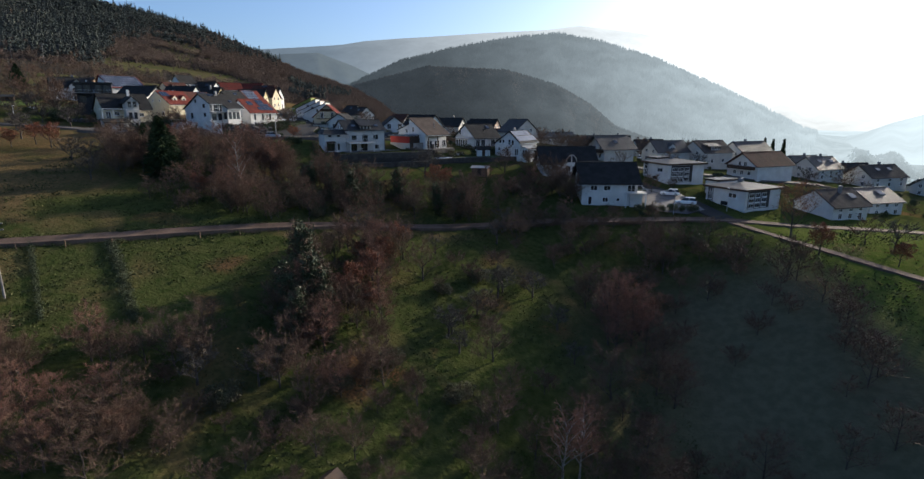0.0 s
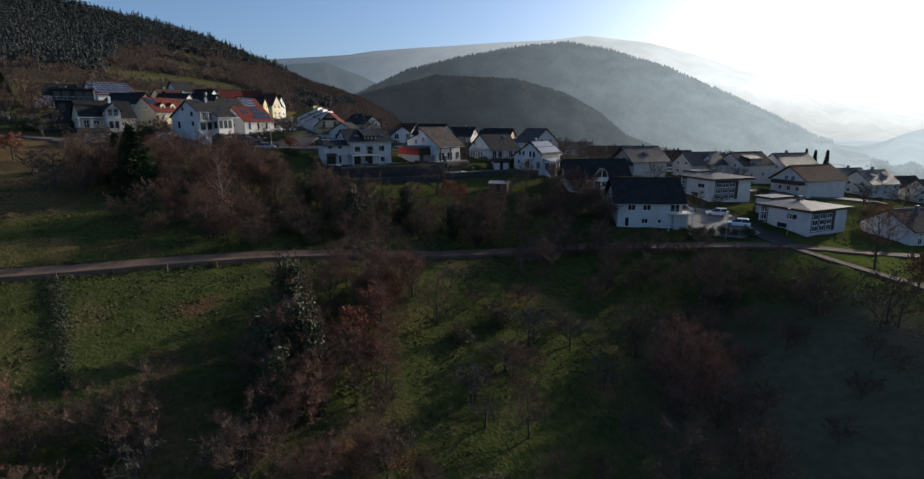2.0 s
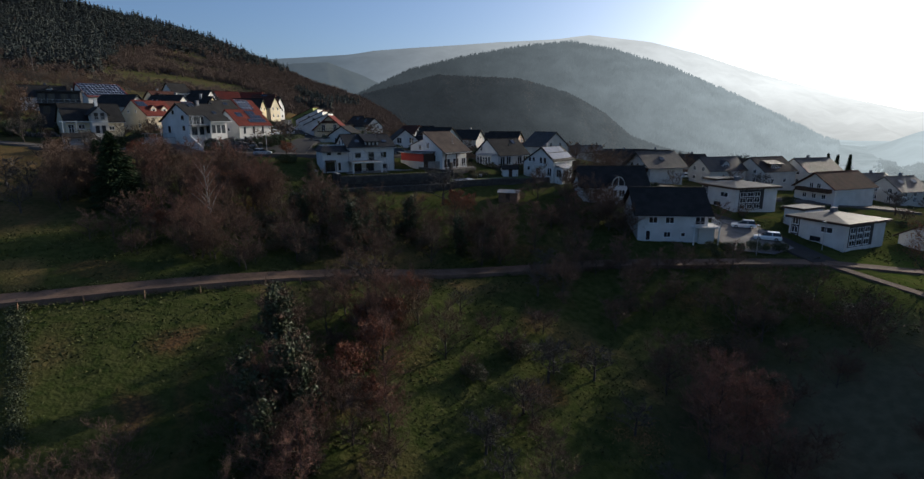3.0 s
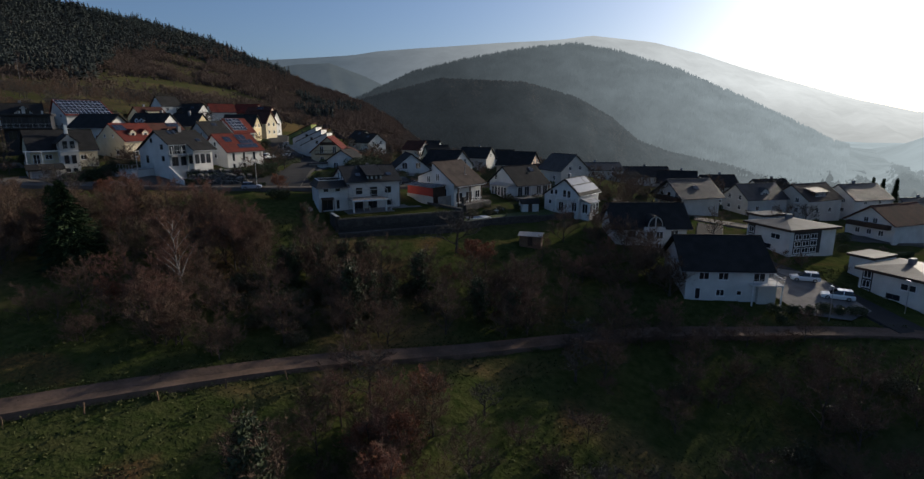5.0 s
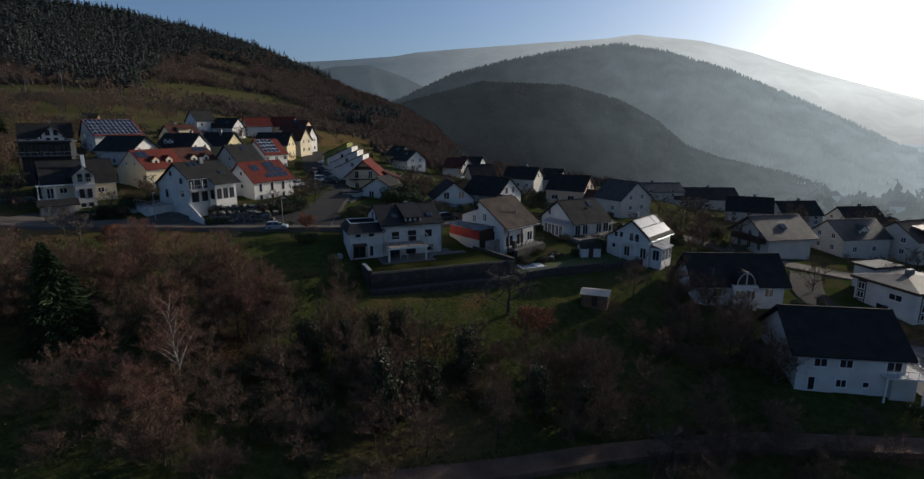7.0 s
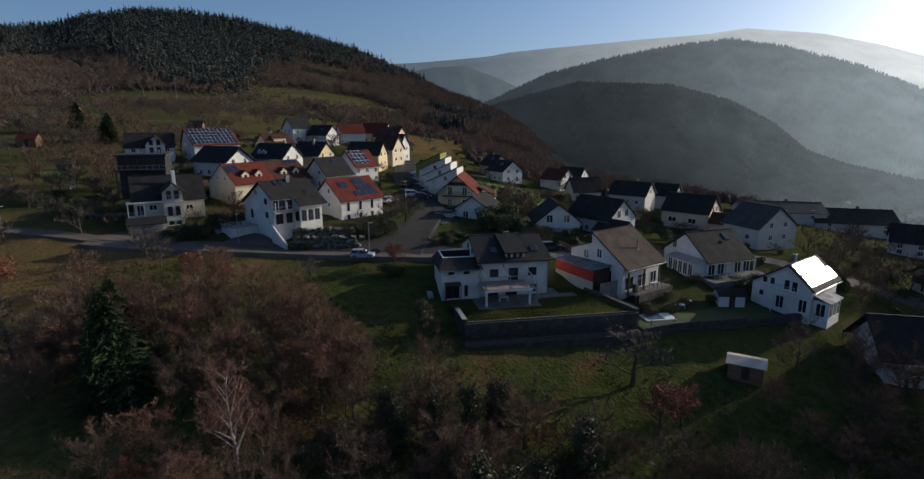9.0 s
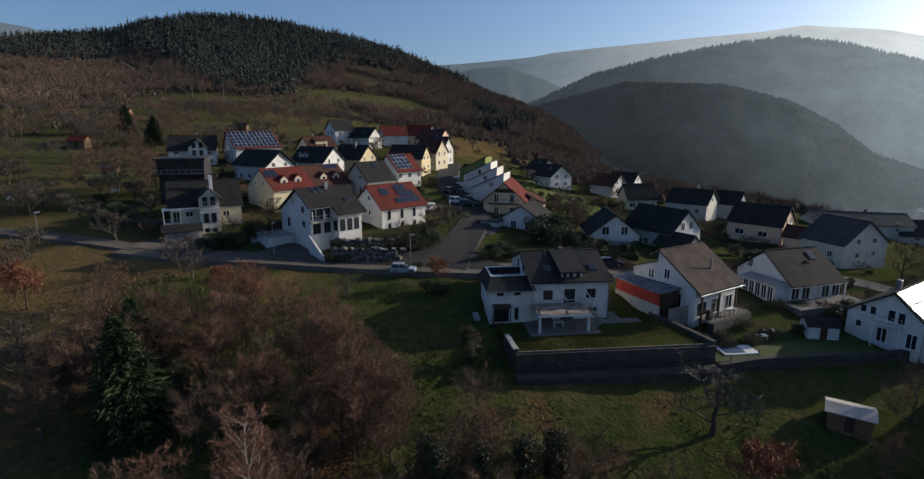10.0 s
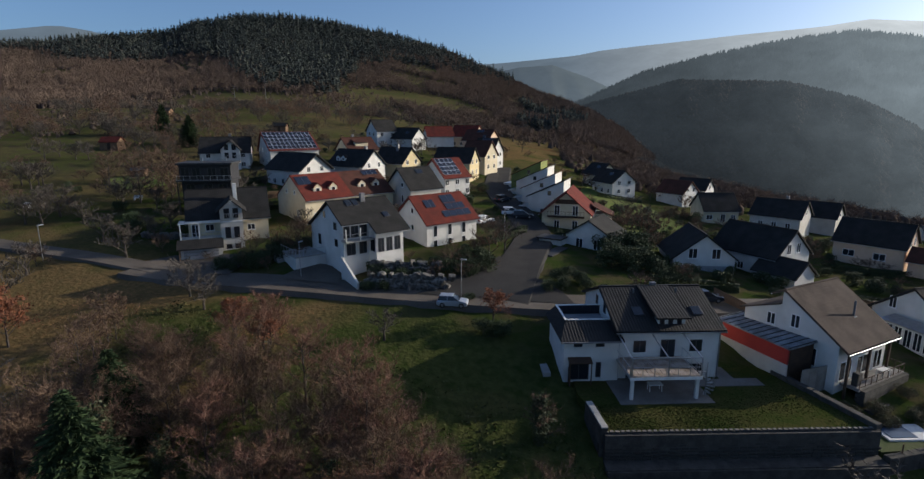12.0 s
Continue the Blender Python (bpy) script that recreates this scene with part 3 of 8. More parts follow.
strip("road_lower_lane", [(-120, 56), (-90, 67), (-68, 78), (-54, 84.5), (-39, 92.6), (-21, 102.8), (2, 113.4), (17.5, 116.6), (40, 116.7), (57, 115.6), (72, 112.5), (98, 113.5), (140, 116)], 2.7, M["track"], "narrow worn lane across the meadow slope")
strip("path_down", [(57, 114.5), (59.4, 110), (63.6, 99.2), (68.6, 90.3), (73, 83), (86, 70)], 1.8, M["track"], "narrow footpath down the meadow")
strip("road_field_lane", [(-190, 128), (-140, 139), (-122, 140.8), (-108, 143.5), (-92, 145.5)], 3.2, M["asphalt"], "narrow pale lane past the orchard")
strip("road_upper_street", [(-98, 143.5), (-91.5, 144.5), (-74, 149.5), (-56, 154.5), (-41, 159.5), (-28, 165.5), (-14, 174), (0, 186), (20, 190), (48, 170), (62, 165), (110, 165)], 5.2, M["asphalt"], "sunlit asphalt village street along the gardens")
strip("road_side_street", [(-46.5, 155.6), (-47.5, 163), (-49, 172), (-51, 188), (-58.5, 204), (-67, 216), (-74, 230), (-79, 246), (-84, 262)], 6.4, M["asphalt_shaded"], "asphalt side street between the houses")
strip("road_drive", [(57, 116), (55, 124), (53, 132), (46, 142), (42, 152), (48, 165)], 5.0, M["asphalt_shaded"], "asphalt drive with parking places")

strip("kerb_street", [(-82, 144.6), (-74, 146.9), (-56, 151.9), (-41, 156.8), (-33, 160.4)], 0.35, M["concrete"], "pale concrete kerb along the street", 0.1)


# ---- houses ----
def box_data(name, x0, x1, y0, y1, z0, z1, mat, bevel=0.0):
    bm = bmesh.new()
    bmesh.ops.create_cube(bm, size=1)
    for v in bm.verts:
        v.co = ((x0 + x1) / 2 + v.co.x * (x1 - x0), (y0 + y1) / 2 + v.co.y * (y1 - y0), (z0 + z1) / 2 + v.co.z * (z1 - z0))
    if bevel:
        bmesh.ops.bevel(bm, geom=bm.edges[:], offset=bevel, segments=1, affect="EDGES")
    me = bpy.data.meshes.new(name)
    bm.to_mesh(me)
    bm.free()
    me.materials.append(mat)
    return me


def gable_data(name, L, W, eave, ridge, off, mat, low=-4.0):
    """Walls with their gables. off: the ridge's place across the width."""
    x, y = L / 2, W / 2
    v = [(-x, -y, low), (x, -y, low), (x, y, low), (-x, y, low), (-x, -y, eave[0]), (x, -y, eave[0]), (x, y, eave[1]), (-x, y, eave[1]), (-x, off, ridge), (x, off, ridge)]
    f = [(0, 1, 5, 4), (2, 3, 7, 6), (1, 2, 6, 9, 5), (3, 0, 4, 8, 7), (4, 5, 9, 8), (6, 7, 8, 9), (3, 2, 1, 0)]
    return mesh_of(name, v, f, mat)


def slab_data(name, corners, thick, mat):
    """A slab below four corners (counted round), with its tiles' directions in the UV map: u along the first edge, v up the slope."""
    c = [Vector(p) for p in corners]
    nrm = (c[1] - c[0]).cross(c[3] - c[0]).normalized()
    u = (c[1] - c[0]).normalized()
    w = nrm.cross(u)
    low = [p - nrm * thick for p in c]
    v = [tuple(p) for p in c + low]
    f = [(0, 1, 2, 3), (7, 6, 5, 4), (0, 4, 5, 1), (1, 5, 6, 2), (2, 6, 7, 3), (3, 7, 4, 0)]
    me = mesh_of(name, v, f, mat)
    uv = me.uv_layers.new(name="UVMap")
    for lp in me.loops:
        d = Vector(me.vertices[lp.vertex_index].co) - c[0]
        uv.data[lp.index].uv = (d.dot(u), d.dot(w))
    return me


PANES = {}
stone_walls = []


def window_mesh(w, h, frame_mat):
    """Meshes of a window that looks to -y: frame ring, pane, mullion, sill."""
    key = (round(w, 2), round(h, 2), frame_mat.name)
    if key not in PANES:
        b, d = 0.08, 0.06
        loops = []
        for y in (-d, 0.02):
            for k in (0, b):
                loops.append([(-w / 2 + k, y, -h / 2 + k), (w / 2 - k, y, -h / 2 + k), (w / 2 - k, y, h / 2 - k), (-w / 2 + k, y, h / 2 - k)])
        verts = [p for q in loops for p in q]
        faces = []
        for i in range(4):
            j = (i + 1) % 4
            faces += [(i, j, 4 + j, 4 + i), (8 + j, 8 + i, 12 + i, 12 + j), (j, i, 8 + i, 8 + j), (4 + i, 4 + j, 12 + j, 12 + i)]
        x, z = w / 2 - b, h / 2 - b
        PANES[key] = (mesh_of("window_frame", verts, faces, frame_mat), box_data("pane", -x, x, -0.035, -0.005, -z, z, M["glass"]), box_data("mullion", -0.04, 0.04, -0.055, 0.01, -z, z, frame_mat), box_data("sill", -w / 2 - 0.08, w / 2 + 0.08, -0.14, 0.02, -h / 2 - 0.07, -h / 2 - 0.005, M["trim"]))
    return PANES[key]


def window(parent, m, w, h, dark=False, name="window"):
    fr, pane, mullion, sill = window_mesh(w, h, M["frame_dark"] if dark else M["frame"])
    ob = part(name, fr, parent, at=m)
    part("pane", pane, ob)
    if w > 0.95:
        part("mullion", mullion, ob)
    if h < 1.8:
        part("sill", sill, ob)
    return ob


def side_pose(side, L, W, u, z):
    """A place on a wall: side f, b (long walls), l, r (gables); u along the wall."""
    return {"f": pose(u, -W / 2, z), "b": pose(u, W / 2, z, 0, 0, 180), "l": pose(-L / 2, -u, z, 0, 0, -90), "r": pose(L / 2, u, z, 0, 0, 90)}[side]


def panels(parent, corner_a, corner_b, corner_d, cols, rows, name="solar_panel", gap=0.04, lift=0.1):
    """Solar panels between three corners of a roof field, each one a part."""
    a, b, d = Vector(corner_a), Vector(corner_b), Vector(corner_d)
    u, v = (b - a) / cols, (d - a) / rows
    nrm = u.cross(v).normalized()
    lu, lv = u.length - gap, v.length - gap
    g = 0.035
    me = mesh_of(name, [(0, 0, 0), (lu, 0, 0), (lu, lv, 0), (0, lv, 0), (0, 0, -0.05), (lu, 0, -0.05), (lu, lv, -0.05), (0, lv, -0.05), (g, g, 0), (lu - g, g, 0), (lu - g, lv - g, 0), (g, lv - g, 0)], [(8, 9, 10, 11), (0, 4, 5, 1), (1, 5, 6, 2), (2, 6, 7, 3), (3, 7, 4, 0), (0, 1, 9, 8), (1, 2, 10, 9), (2, 3, 11, 10), (3, 0, 8, 11)], M["solar"])
    me.materials.append(M["panel_frame"] if rows > 3 else M["frame_dark"])
    for k in range(1, 9):
        me.polygons[k].material_index = 1
    rot = Matrix((u.normalized(), v.normalized(), nrm)).transposed().to_4x4()
    for i in range(cols):
        for j in range(rows):
            part(name, me, parent, at=Matrix.Translation(a + u * i + v * j + nrm * lift) @ rot)


def house(cx, cy, rot, L, W, eave, ridge, base=None, wall="white", roof="roof_dark", off=0.0, over=0.5, windows=(), chimney=None, label="", dark=False, eave_b=None, gable_over=0.4, group="village houses", skylights=(), solar=()):
    """A gabled house. Its ridge runs along its own x; the f side looks to -y. Heights are above base."""
    base = ground_z(cx, cy) if base is None else base
    e = (eave, eave if eave_b is None else eave_b)
    root = new("house")
    root.matrix_world = pose(cx, cy, base, 0, 0, rot)
    KEEP_OUT.append((cx, cy, max(L, W) * 0.5 + 2.2))
    tagged(root, label, "house", group)
    part("wall", gable_data("wall", L, W, e, ridge, off, M[wall]), root)
    x, th = L / 2 + gable_over, 0.22
    sf, sb = (ridge - e[0]) / (off + W / 2), (ridge - e[1]) / (W / 2 - off)
    top = ridge + 0.2
    front = [(-x, -W / 2 - over, e[0] - over * sf + 0.2), (x, -W / 2 - over, e[0] - over * sf + 0.2), (x, off, top), (-x, off, top)]
    rear = [(x, W / 2 + over, e[1] - over * sb + 0.2), (-x, W / 2 + over, e[1] - over * sb + 0.2), (-x, off, top), (x, off, top)]
    part("roof", slab_data("roof", front, th, M[roof]), root)
    part("roof", slab_data("roof", rear, th, M[roof]), root)
    part("ridge_cap", box_data("ridge_cap", -x, x, off - 0.14, off + 0.14, top - 0.06, top + 0.06, M[roof]), root)
    for s, slope_at in ((-1, e[0] - over * sf), (1, e[1] - over * sb)):
        y = s * (W / 2 + over + 0.06)
        part("gutter", box_data("gutter", -x, x, y - 0.07, y + 0.07, slope_at - 0.05, slope_at + 0.06, M["metal"], 0.02), root)
    for side, u, z, w, h in windows:
        window(root, side_pose(side, L, W, u, z), w, h, dark)
    if chimney:
        u, y = chimney
        zr = ridge - abs(y - off) * (sf if y < off else sb)
        part("chimney", box_data("chimney", u - 0.35, u + 0.35, y - 0.3, y + 0.3, zr - 0.5, max(ridge, zr) + 1.0, M["chim"], 0.03), root)
    for side, u, t, w, h in skylights:
        y0 = -W / 2 if side == "f" else W / 2
        p = Vector((u, y0 + (off - y0) * t, (e[0] if side == "f" else e[1]) + (ridge - (e[0] if side == "f" else e[1])) * t + 0.24))
        s = sf if side == "f" else -sb
        a = math.degrees(math.atan(s))
        sk = part("skylight", box_data("skylight", -w / 2, w / 2, -h / 2, h / 2, -0.05, 0.08, M["frame_dark"], 0.02), root, at=Matrix.Translation(p) @ pose(0, 0, 0, a))
        part("pane", box_data("pane", -w / 2 + 0.07, w / 2 - 0.07, -h / 2 + 0.07, h / 2 - 0.07, 0.078, 0.1, M["glass"]), sk)
    for side, u0, u1, t0, t1, cols, rows in solar:
        def on(u, t):
            y0 = -W / 2 if side == "f" else W / 2
            z0 = e[0] if side == "f" else e[1]
            return (u, y0 + (off - y0) * t, z0 + (ridge - z0) * t + 0.2)
        if side == "f":
            panels(root, on(u0, t0), on(u1, t0), on(u0, t1), cols, rows)
        else:
            panels(root, on(u1, t0), on(u0, t0), on(u1, t1), cols, rows)
    return root


def dormer(root, u, y, z, w, h, depth, roof, wall="white", n=1, wh=0.7):
    """A small gabled dormer on the f slope: its front wall stands at y."""
    d = part("dormer", gable_data("dormer_wall", depth, w, (h, h), h + w * 0.42, 0, M[wall], -0.4), root, at=pose(u, y + depth / 2, z, 0, 0, 90))
    k = 0.18
    for s in (-1, 1):
        c = [(-depth / 2 - 0.1, s * (w / 2 + k), h - 0.14), (-depth / 2 - 0.1, 0, h + w * 0.42 + 0.06), (depth / 2 + 0.8, 0, h + w * 0.42 + 0.06), (depth / 2 + 0.8, s * (w / 2 + k), h - 0.14)]
        part("dormer_roof", slab_data("dormer_roof", c if s < 0 else c[::-1], -0.1, M[roof]), d)
    for i in range(n):
        window(d, pose(-depth / 2, (i - (n - 1) / 2) * 0.8, h * 0.5, 0, 0, -90), wh, h * 0.75)
    return d


def rows_of(side, us, zs, w=1.1, h=1.25):
    return [(side, u, z, w, h) for u in us for z in zs]


def block(root, name, x0, x1, y0, y1, z0, z1, mat, label="", bevel=0.0, at=None):
    return part(name, box_data(name, x0, x1, y0, y1, z0, z1, M[mat], bevel), root, label, at)


def slab(root, name, corners, thick, mat, label=""):
    return part(name, slab_data(name, corners, thick, M[mat]), root, label)


def railing(root, a, b, z, h=1.0, n=None, mat="metal", name="railing"):
    """A balcony rail from a to b with upright bars, one connected part each for rail and bars."""
    d = math.dist(a, b)
    ang = math.degrees(math.atan2(b[1] - a[1], b[0] - a[0]))
    rail = part(name, box_data(name, 0, d, -0.03, 0.03, h - 0.06, h, M[mat]), root, at=pose(a[0], a[1], z, 0, 0, ang))
    part("lower_rail", box_data("lower_rail", 0, d, -0.02, 0.02, 0.1, 0.14, M[mat]), rail)
    n = n or max(2, round(d / 1.2))
    bar = box_data("bar", -0.025, 0.025, -0.025, 0.025, 0, h - 0.06, M[mat])
    for k in range(n + 1):
        part("bar", bar, rail, at=pose(0.03 + (d - 0.06) * k / n, 0, 0))
    return rail


# cream house with the gabled bay and garage
h = house(-97.9, 161.6, 46, 12, 10.5, 5.0, 9.0, 25.6, "cream", "roof_dark", windows=[("f", -2.9, 3.6, 1.3, 1.1), ("f", -5.0, 3.2, 1.2, 2.0), ("f", 3.3, 3.3, 1.2, 1.0)] + rows_of("r", (-2, 2), (1.6, 4.2)), label="cream rendered house with dark roof and gabled bay", group="upper houses")
part("bay", gable_data("bay", 3.0, 3.3, (6.7, 6.7), 8.15, 0, M["offwhite"]), h, at=pose(0.42, -6.4, 0, 0, 0, 90))
for s in (-1, 1):
    c = [(0.42 + s * 2.3, -8.3, 6.35), (0.42 + s * 2.3, -2.5, 6.35), (0.42, -2.5, 8.4), (0.42, -8.3, 8.4)]
    slab(h, "bay_roof", c if s > 0 else [c[1], c[0], c[3], c[2]], 0.15, "roof_dark")
for u in (-0.65, 0.65):
    for z, hh in ((0.8, 0.8), (3.05, 1.8), (6.1, 1.6)):
        window(h, pose(0.42 + u, -7.9, z), 0.85, hh, True)
    block(h, "barge_board", 0.42 + u * 0.2 - 0.05, 0.42 + u * 0.2 + 0.05, -8.33, -8.28, 7.6, 8.2, "trim")
railing(h, (-1.0, -8.1), (1.84, -8.1), 5.2, 0.9, 8)
block(h, "bay_sill_band", -1.25, 2.09, -7.96, -7.9, 4.75, 4.9, "trim")
block(h, "chimney", 0.9, 1.5, -2.6, -2.0, 6.5, 10.2, "trim", "white rendered chimney", 0.03)
block(h, "garage", -7.1, -1.25, -9.3, -5.2, -3.0, 1.5, "offwhite")
block(h, "garage_door", -6.7, -1.8, -9.36, -9.28, -0.9, 1.0, "grey", "grey sectional garage door")
for z in (-0.4, 0.1, 0.6):
    block(h, "door_groove", -6.7, -1.8, -9.38, -9.35, z, z + 0.03, "black_clad")
slab(h, "garage_roof", [(-7.6, -10.2, 1.3), (-1.0, -10.2, 1.3), (-1.0, -7.8, 2.35), (-7.6, -7.8, 2.35)], 0.15, "roof_dark")
block(h, "terrace_slab", -7.1, -1.25, -7.9, -5.2, 1.5, 2.3, "offwhite")
railing(h, (-7.1, -7.8), (-1.3, -7.8), 2.3)
railing(h, (-7.1, -5.3), (-7.1, -7.8), 2.3)
for x in (-7.0, -4.4):
    block(h, "pergola_post", x - 0.07, x + 0.07, -7.86, -7.72, 2.3, 4.8, "trim")
for y in (-7.79, -6.6, -5.5):
    block(h, "pergola_beam", -7.2, -1.3, y - 0.07, y + 0.07, 4.8, 4.95, "trim")
block(h, "carport_post", -7.3, -7.1, -10.0, -9.8, -1.5, 1.25, "wood")
block(h, "right_plinth", 2.1, 6.02, -5.3, -5.24, -2, 1.2, "offwhite")
window(h, pose(4.4, -5.25, 0.4), 0.9, 0.9, True)

# white house with dark roof, recessed balcony, glazed bay under the same slope, sunken garage drive
h = house(-72.05, 161.04, 62, 9.1, 10.6, 7.7, 10.2, 24.3, "white", "roof_dark", off=-1.1, eave_b=6.3, windows=[("l", -0.5, 8.3, 0.7, 1.0), ("l", 2.9, 7.0, 0.9, 1.1), ("l", 3.1, 4.6, 0.9, 1.1), ("l", -2.4, 4.3, 0.9, 1.6), ("f", -4.0, 6.55, 0.95, 2.0), ("f", -2.75, 6.55, 1.2, 2.0), ("f", -1.4, 6.55, 1.2, 2.0), ("f", -3.4, 4.0, 1.4, 1.9), ("f", -1.5, 4.0, 1.2, 1.9), ("r", 0, 4.2, 1.2, 1.4), ("r", -1.5, 7.0, 1.2, 1.4)], chimney=(0.6, -1.6), label="white house with dark tiled roof and glazed bay", skylights=(("f", -1.9, 0.8, 0.9, 1.4), ("f", -0.8, 0.8, 0.9, 1.4), ("f", 2.7, 0.12, 1.0, 1.2)), group="upper houses", dark=True)
part("bay", mesh_of("bay", [(x, y, z) for x in (-0.5, 3.95) for y, z in ((-7.4, -3), (-5.28, -3), (-5.28, 7.3), (-7.4, 6.35))], [(0, 3, 2, 1), (4, 5, 6, 7), (0, 4, 7, 3), (3, 7, 6, 2), (1, 2, 6, 5), (0, 1, 5, 4)], M["white"]), h)
slab(h, "bay_roof", [(-0.8, -8.0, 6.3), (4.95, -8.0, 6.3), (4.95, -5.81, 7.6), (-0.8, -5.81, 7.6)], 0.2, "roof_dark")
block(h, "gutter", -0.8, 4.95, -8.14, -8.0, 6.06, 6.18, "metal")
for u in (0.25, 1.6, 2.95):
    window(h, pose(u, -7.4, 4.4), 1.0, 2.0, True)
window(h, pose(-0.5, -6.4, 4.4, 0, 0, -90), 1.2, 2.0, True)
block(h, "balcony_slab", -4.9, -0.5, -6.8, -5.3, 5.15, 5.35, "concrete")
railing(h, (-4.9, -6.75), (-0.5, -6.75), 5.35)
railing(h, (-4.9, -5.3), (-4.9, -6.75), 5.35)
for x in (-4.8, -2.6):
    block(h, "balcony_post", x - 0.06, x + 0.06, -6.75, -6.63, 5.35, 7.1, "trim")
block(h, "garage_terrace", -9.2, -4.6, 0.6, 6.2, -3.5, 2.3, "white")
block(h, "terrace_cap", -9.3, -4.6, 0.5, 6.3, 2.3, 2.42, "concrete")
railing(h, (-9.2, 0.6), (-4.6, 0.6), 2.42)
railing(h, (-9.2, 6.2), (-9.2, 0.6), 2.42)
for k in range(8):
    block(h, "outside_step", -10.3, -9.2, 6.2 - 0.34 * k, 6.54 - 0.34 * k, -2, 2.1 - k * 0.26, "concrete")
part("drive_wall", mesh_of("drive_wall", [(x, y, z) for x in (-5.1, -4.8) for y, z in ((-9.9, -2), (-5.32, -2), (-5.32, 3.2), (-9.9, 0.35))], [(0, 3, 2, 1), (4, 5, 6, 7), (0, 4, 7, 3), (3, 7, 6, 2), (1, 2, 6, 5), (0, 1, 5, 4)], M["white"]), h)

# white house with red roof and solar panels
h = house(-66.3, 177.4, 62, 10.5, 9.6, 4.6, 8.4, 25, "white", "roof_red", windows=[("f", u, z, 0.9, q) for u in (-3.6, -0.6, 2.4) for z, q in ((1.1, 1.2), (3.2, 2.0))] + [("l", 0.6, 6.2, 0.8, 1.0), ("l", 0.6, 3.4, 0.8, 1.0), ("l", -2.6, 1.2, 0.8, 1.0)], label="white house with red roof and solar panels", solar=(("f", -3.6, -1.6, 0.5, 0.8, 2, 1), ("f", 0.2, 3.0, 0.62, 0.92, 2, 1), ("f", 0.2, 4.2, 0.36, 0.6, 3, 1), ("f", -1.2, 4.6, 0.1, 0.34, 4, 1)), group="upper houses")

# cream double house, two roofs of different red
for k, (cx, cy, tiles) in enumerate(((-92.2, 177.6, "roof_red"), (-88.6, 186.8, "roof_rust"))):
    h = house(cx, cy, 68, 10, 10.4, 4.8, 8.6, 27.3, "cream", tiles, windows=[("f", -2.5, 1.2, 1.8, 2.0), ("f", 2, 1.3, 1.2, 1.3)] + (rows_of("l", (-1.5, 1.5), (5.8,), 0.6, 0.7) + [("l", 2.5, 2, 1.0, 1.2)] if k == 0 else []), label="cream house with red roof and two dormers", group="upper houses", gable_over=0.02, solar=(("f", -4.6, -1.8, 0.55, 0.9, 2, 1),) if k == 0 else (("f", 0.5, 4.2, 0.75, 0.97, 3, 1),))
    for u in (-1.6, 1.7):
        dormer(h, u, -3.9, 5.6, 1.7, 1.1, 2.0, tiles, "cream", 1, 0.9)

house(-79.4, 193.8, 63, 7.6, 9, 4.6, 8.4, 28, "offwhite", "roof_dark", windows=[("l", 1.5, 5.2, 0.8, 1.0), ("l", 1.5, 2.4, 0.8, 1.6), ("l", -1.5, 3.6, 0.6, 0.8), ("f", -2, 1.4, 1.2, 1.3), ("f", 2, 1.4, 1.2, 1.3)], skylights=(("f", 0.6, 0.75, 1.7, 1.3),), label="pale grey house with dark tiled roof")
house(-79.6, 210, 63, 7.4, 9, 4.8, 8.6, 28.6, "white", "roof_red", windows=rows_of("f", (-3, 0, 3), (1.4, 3.6)) + [("l", 0, 5.6, 1.2, 1.0)], solar=(("f", -3.5, 1.6, 0.08, 0.98, 4, 4),), label="white house with solar panels over a red roof")
house(-129, 213.8, 58, 13, 11, 4.6, 9, 33.8, "white", "roof_red", off=2, windows=rows_of("l", (-2, 2), (1.7, 4.4)) + rows_of("f", (-4, 0, 4), (1.7,)), solar=(("f", -6.6, 6.4, 0.02, 0.97, 11, 5),), label="large white house with a roof of solar panels")
h = house(-117, 229, 60, 9, 9, 4.4, 7.6, 33.5, "cream", "roof_rust", windows=rows_of("f", (-3, 0, 3), (1.5,)), chimney=(-1, 0.4), label="house with a brown-red roof and wide dormer")
block(h, "wide_dormer", -2.0, 2.0, -3.4, -0.8, 5.0, 6.5, "cream")
slab(h, "dormer_roof", [(-2.2, -3.8, 6.5), (2.2, -3.8, 6.5), (2.2, 0, 7.4), (-2.2, 0, 7.4)], 0.12, "roof_rust")
h = house(-141.5, 204, 40, 12, 10, 4.8, 8.4, 33.2, "white", "roof_dark", windows=rows_of("f", (-4, 4.4), (1.6, 4)) + rows_of("l", (-1.5, 1.5), (5.6,), 0.8, 1), chimney=(1, 0.5), label="white house with dark roof and cross gable")
part("cross_gable", gable_data("cross_gable", 4, 4.6, (5.6, 5.6), 7.8, 0, M["white"]), h, at=pose(1.5, -4.5, 0, 0, 0, 90))
for s in (-1, 1):
    c = [(1.5 + s * 2.8, -7.0, 5.2), (1.5 + s * 2.8, -1.0, 5.2), (1.5, -1.0, 8.0), (1.5, -7.0, 8.0)]
    slab(h, "gable_roof", c if s > 0 else [c[1], c[0], c[3], c[2]], 0.15, "roof_dark")
for u in (0.6, 2.4):
    for z in (1.4, 4.0, 6.1):
        window(h, pose(u, -6.5, z), 1.0, 1.5, True)
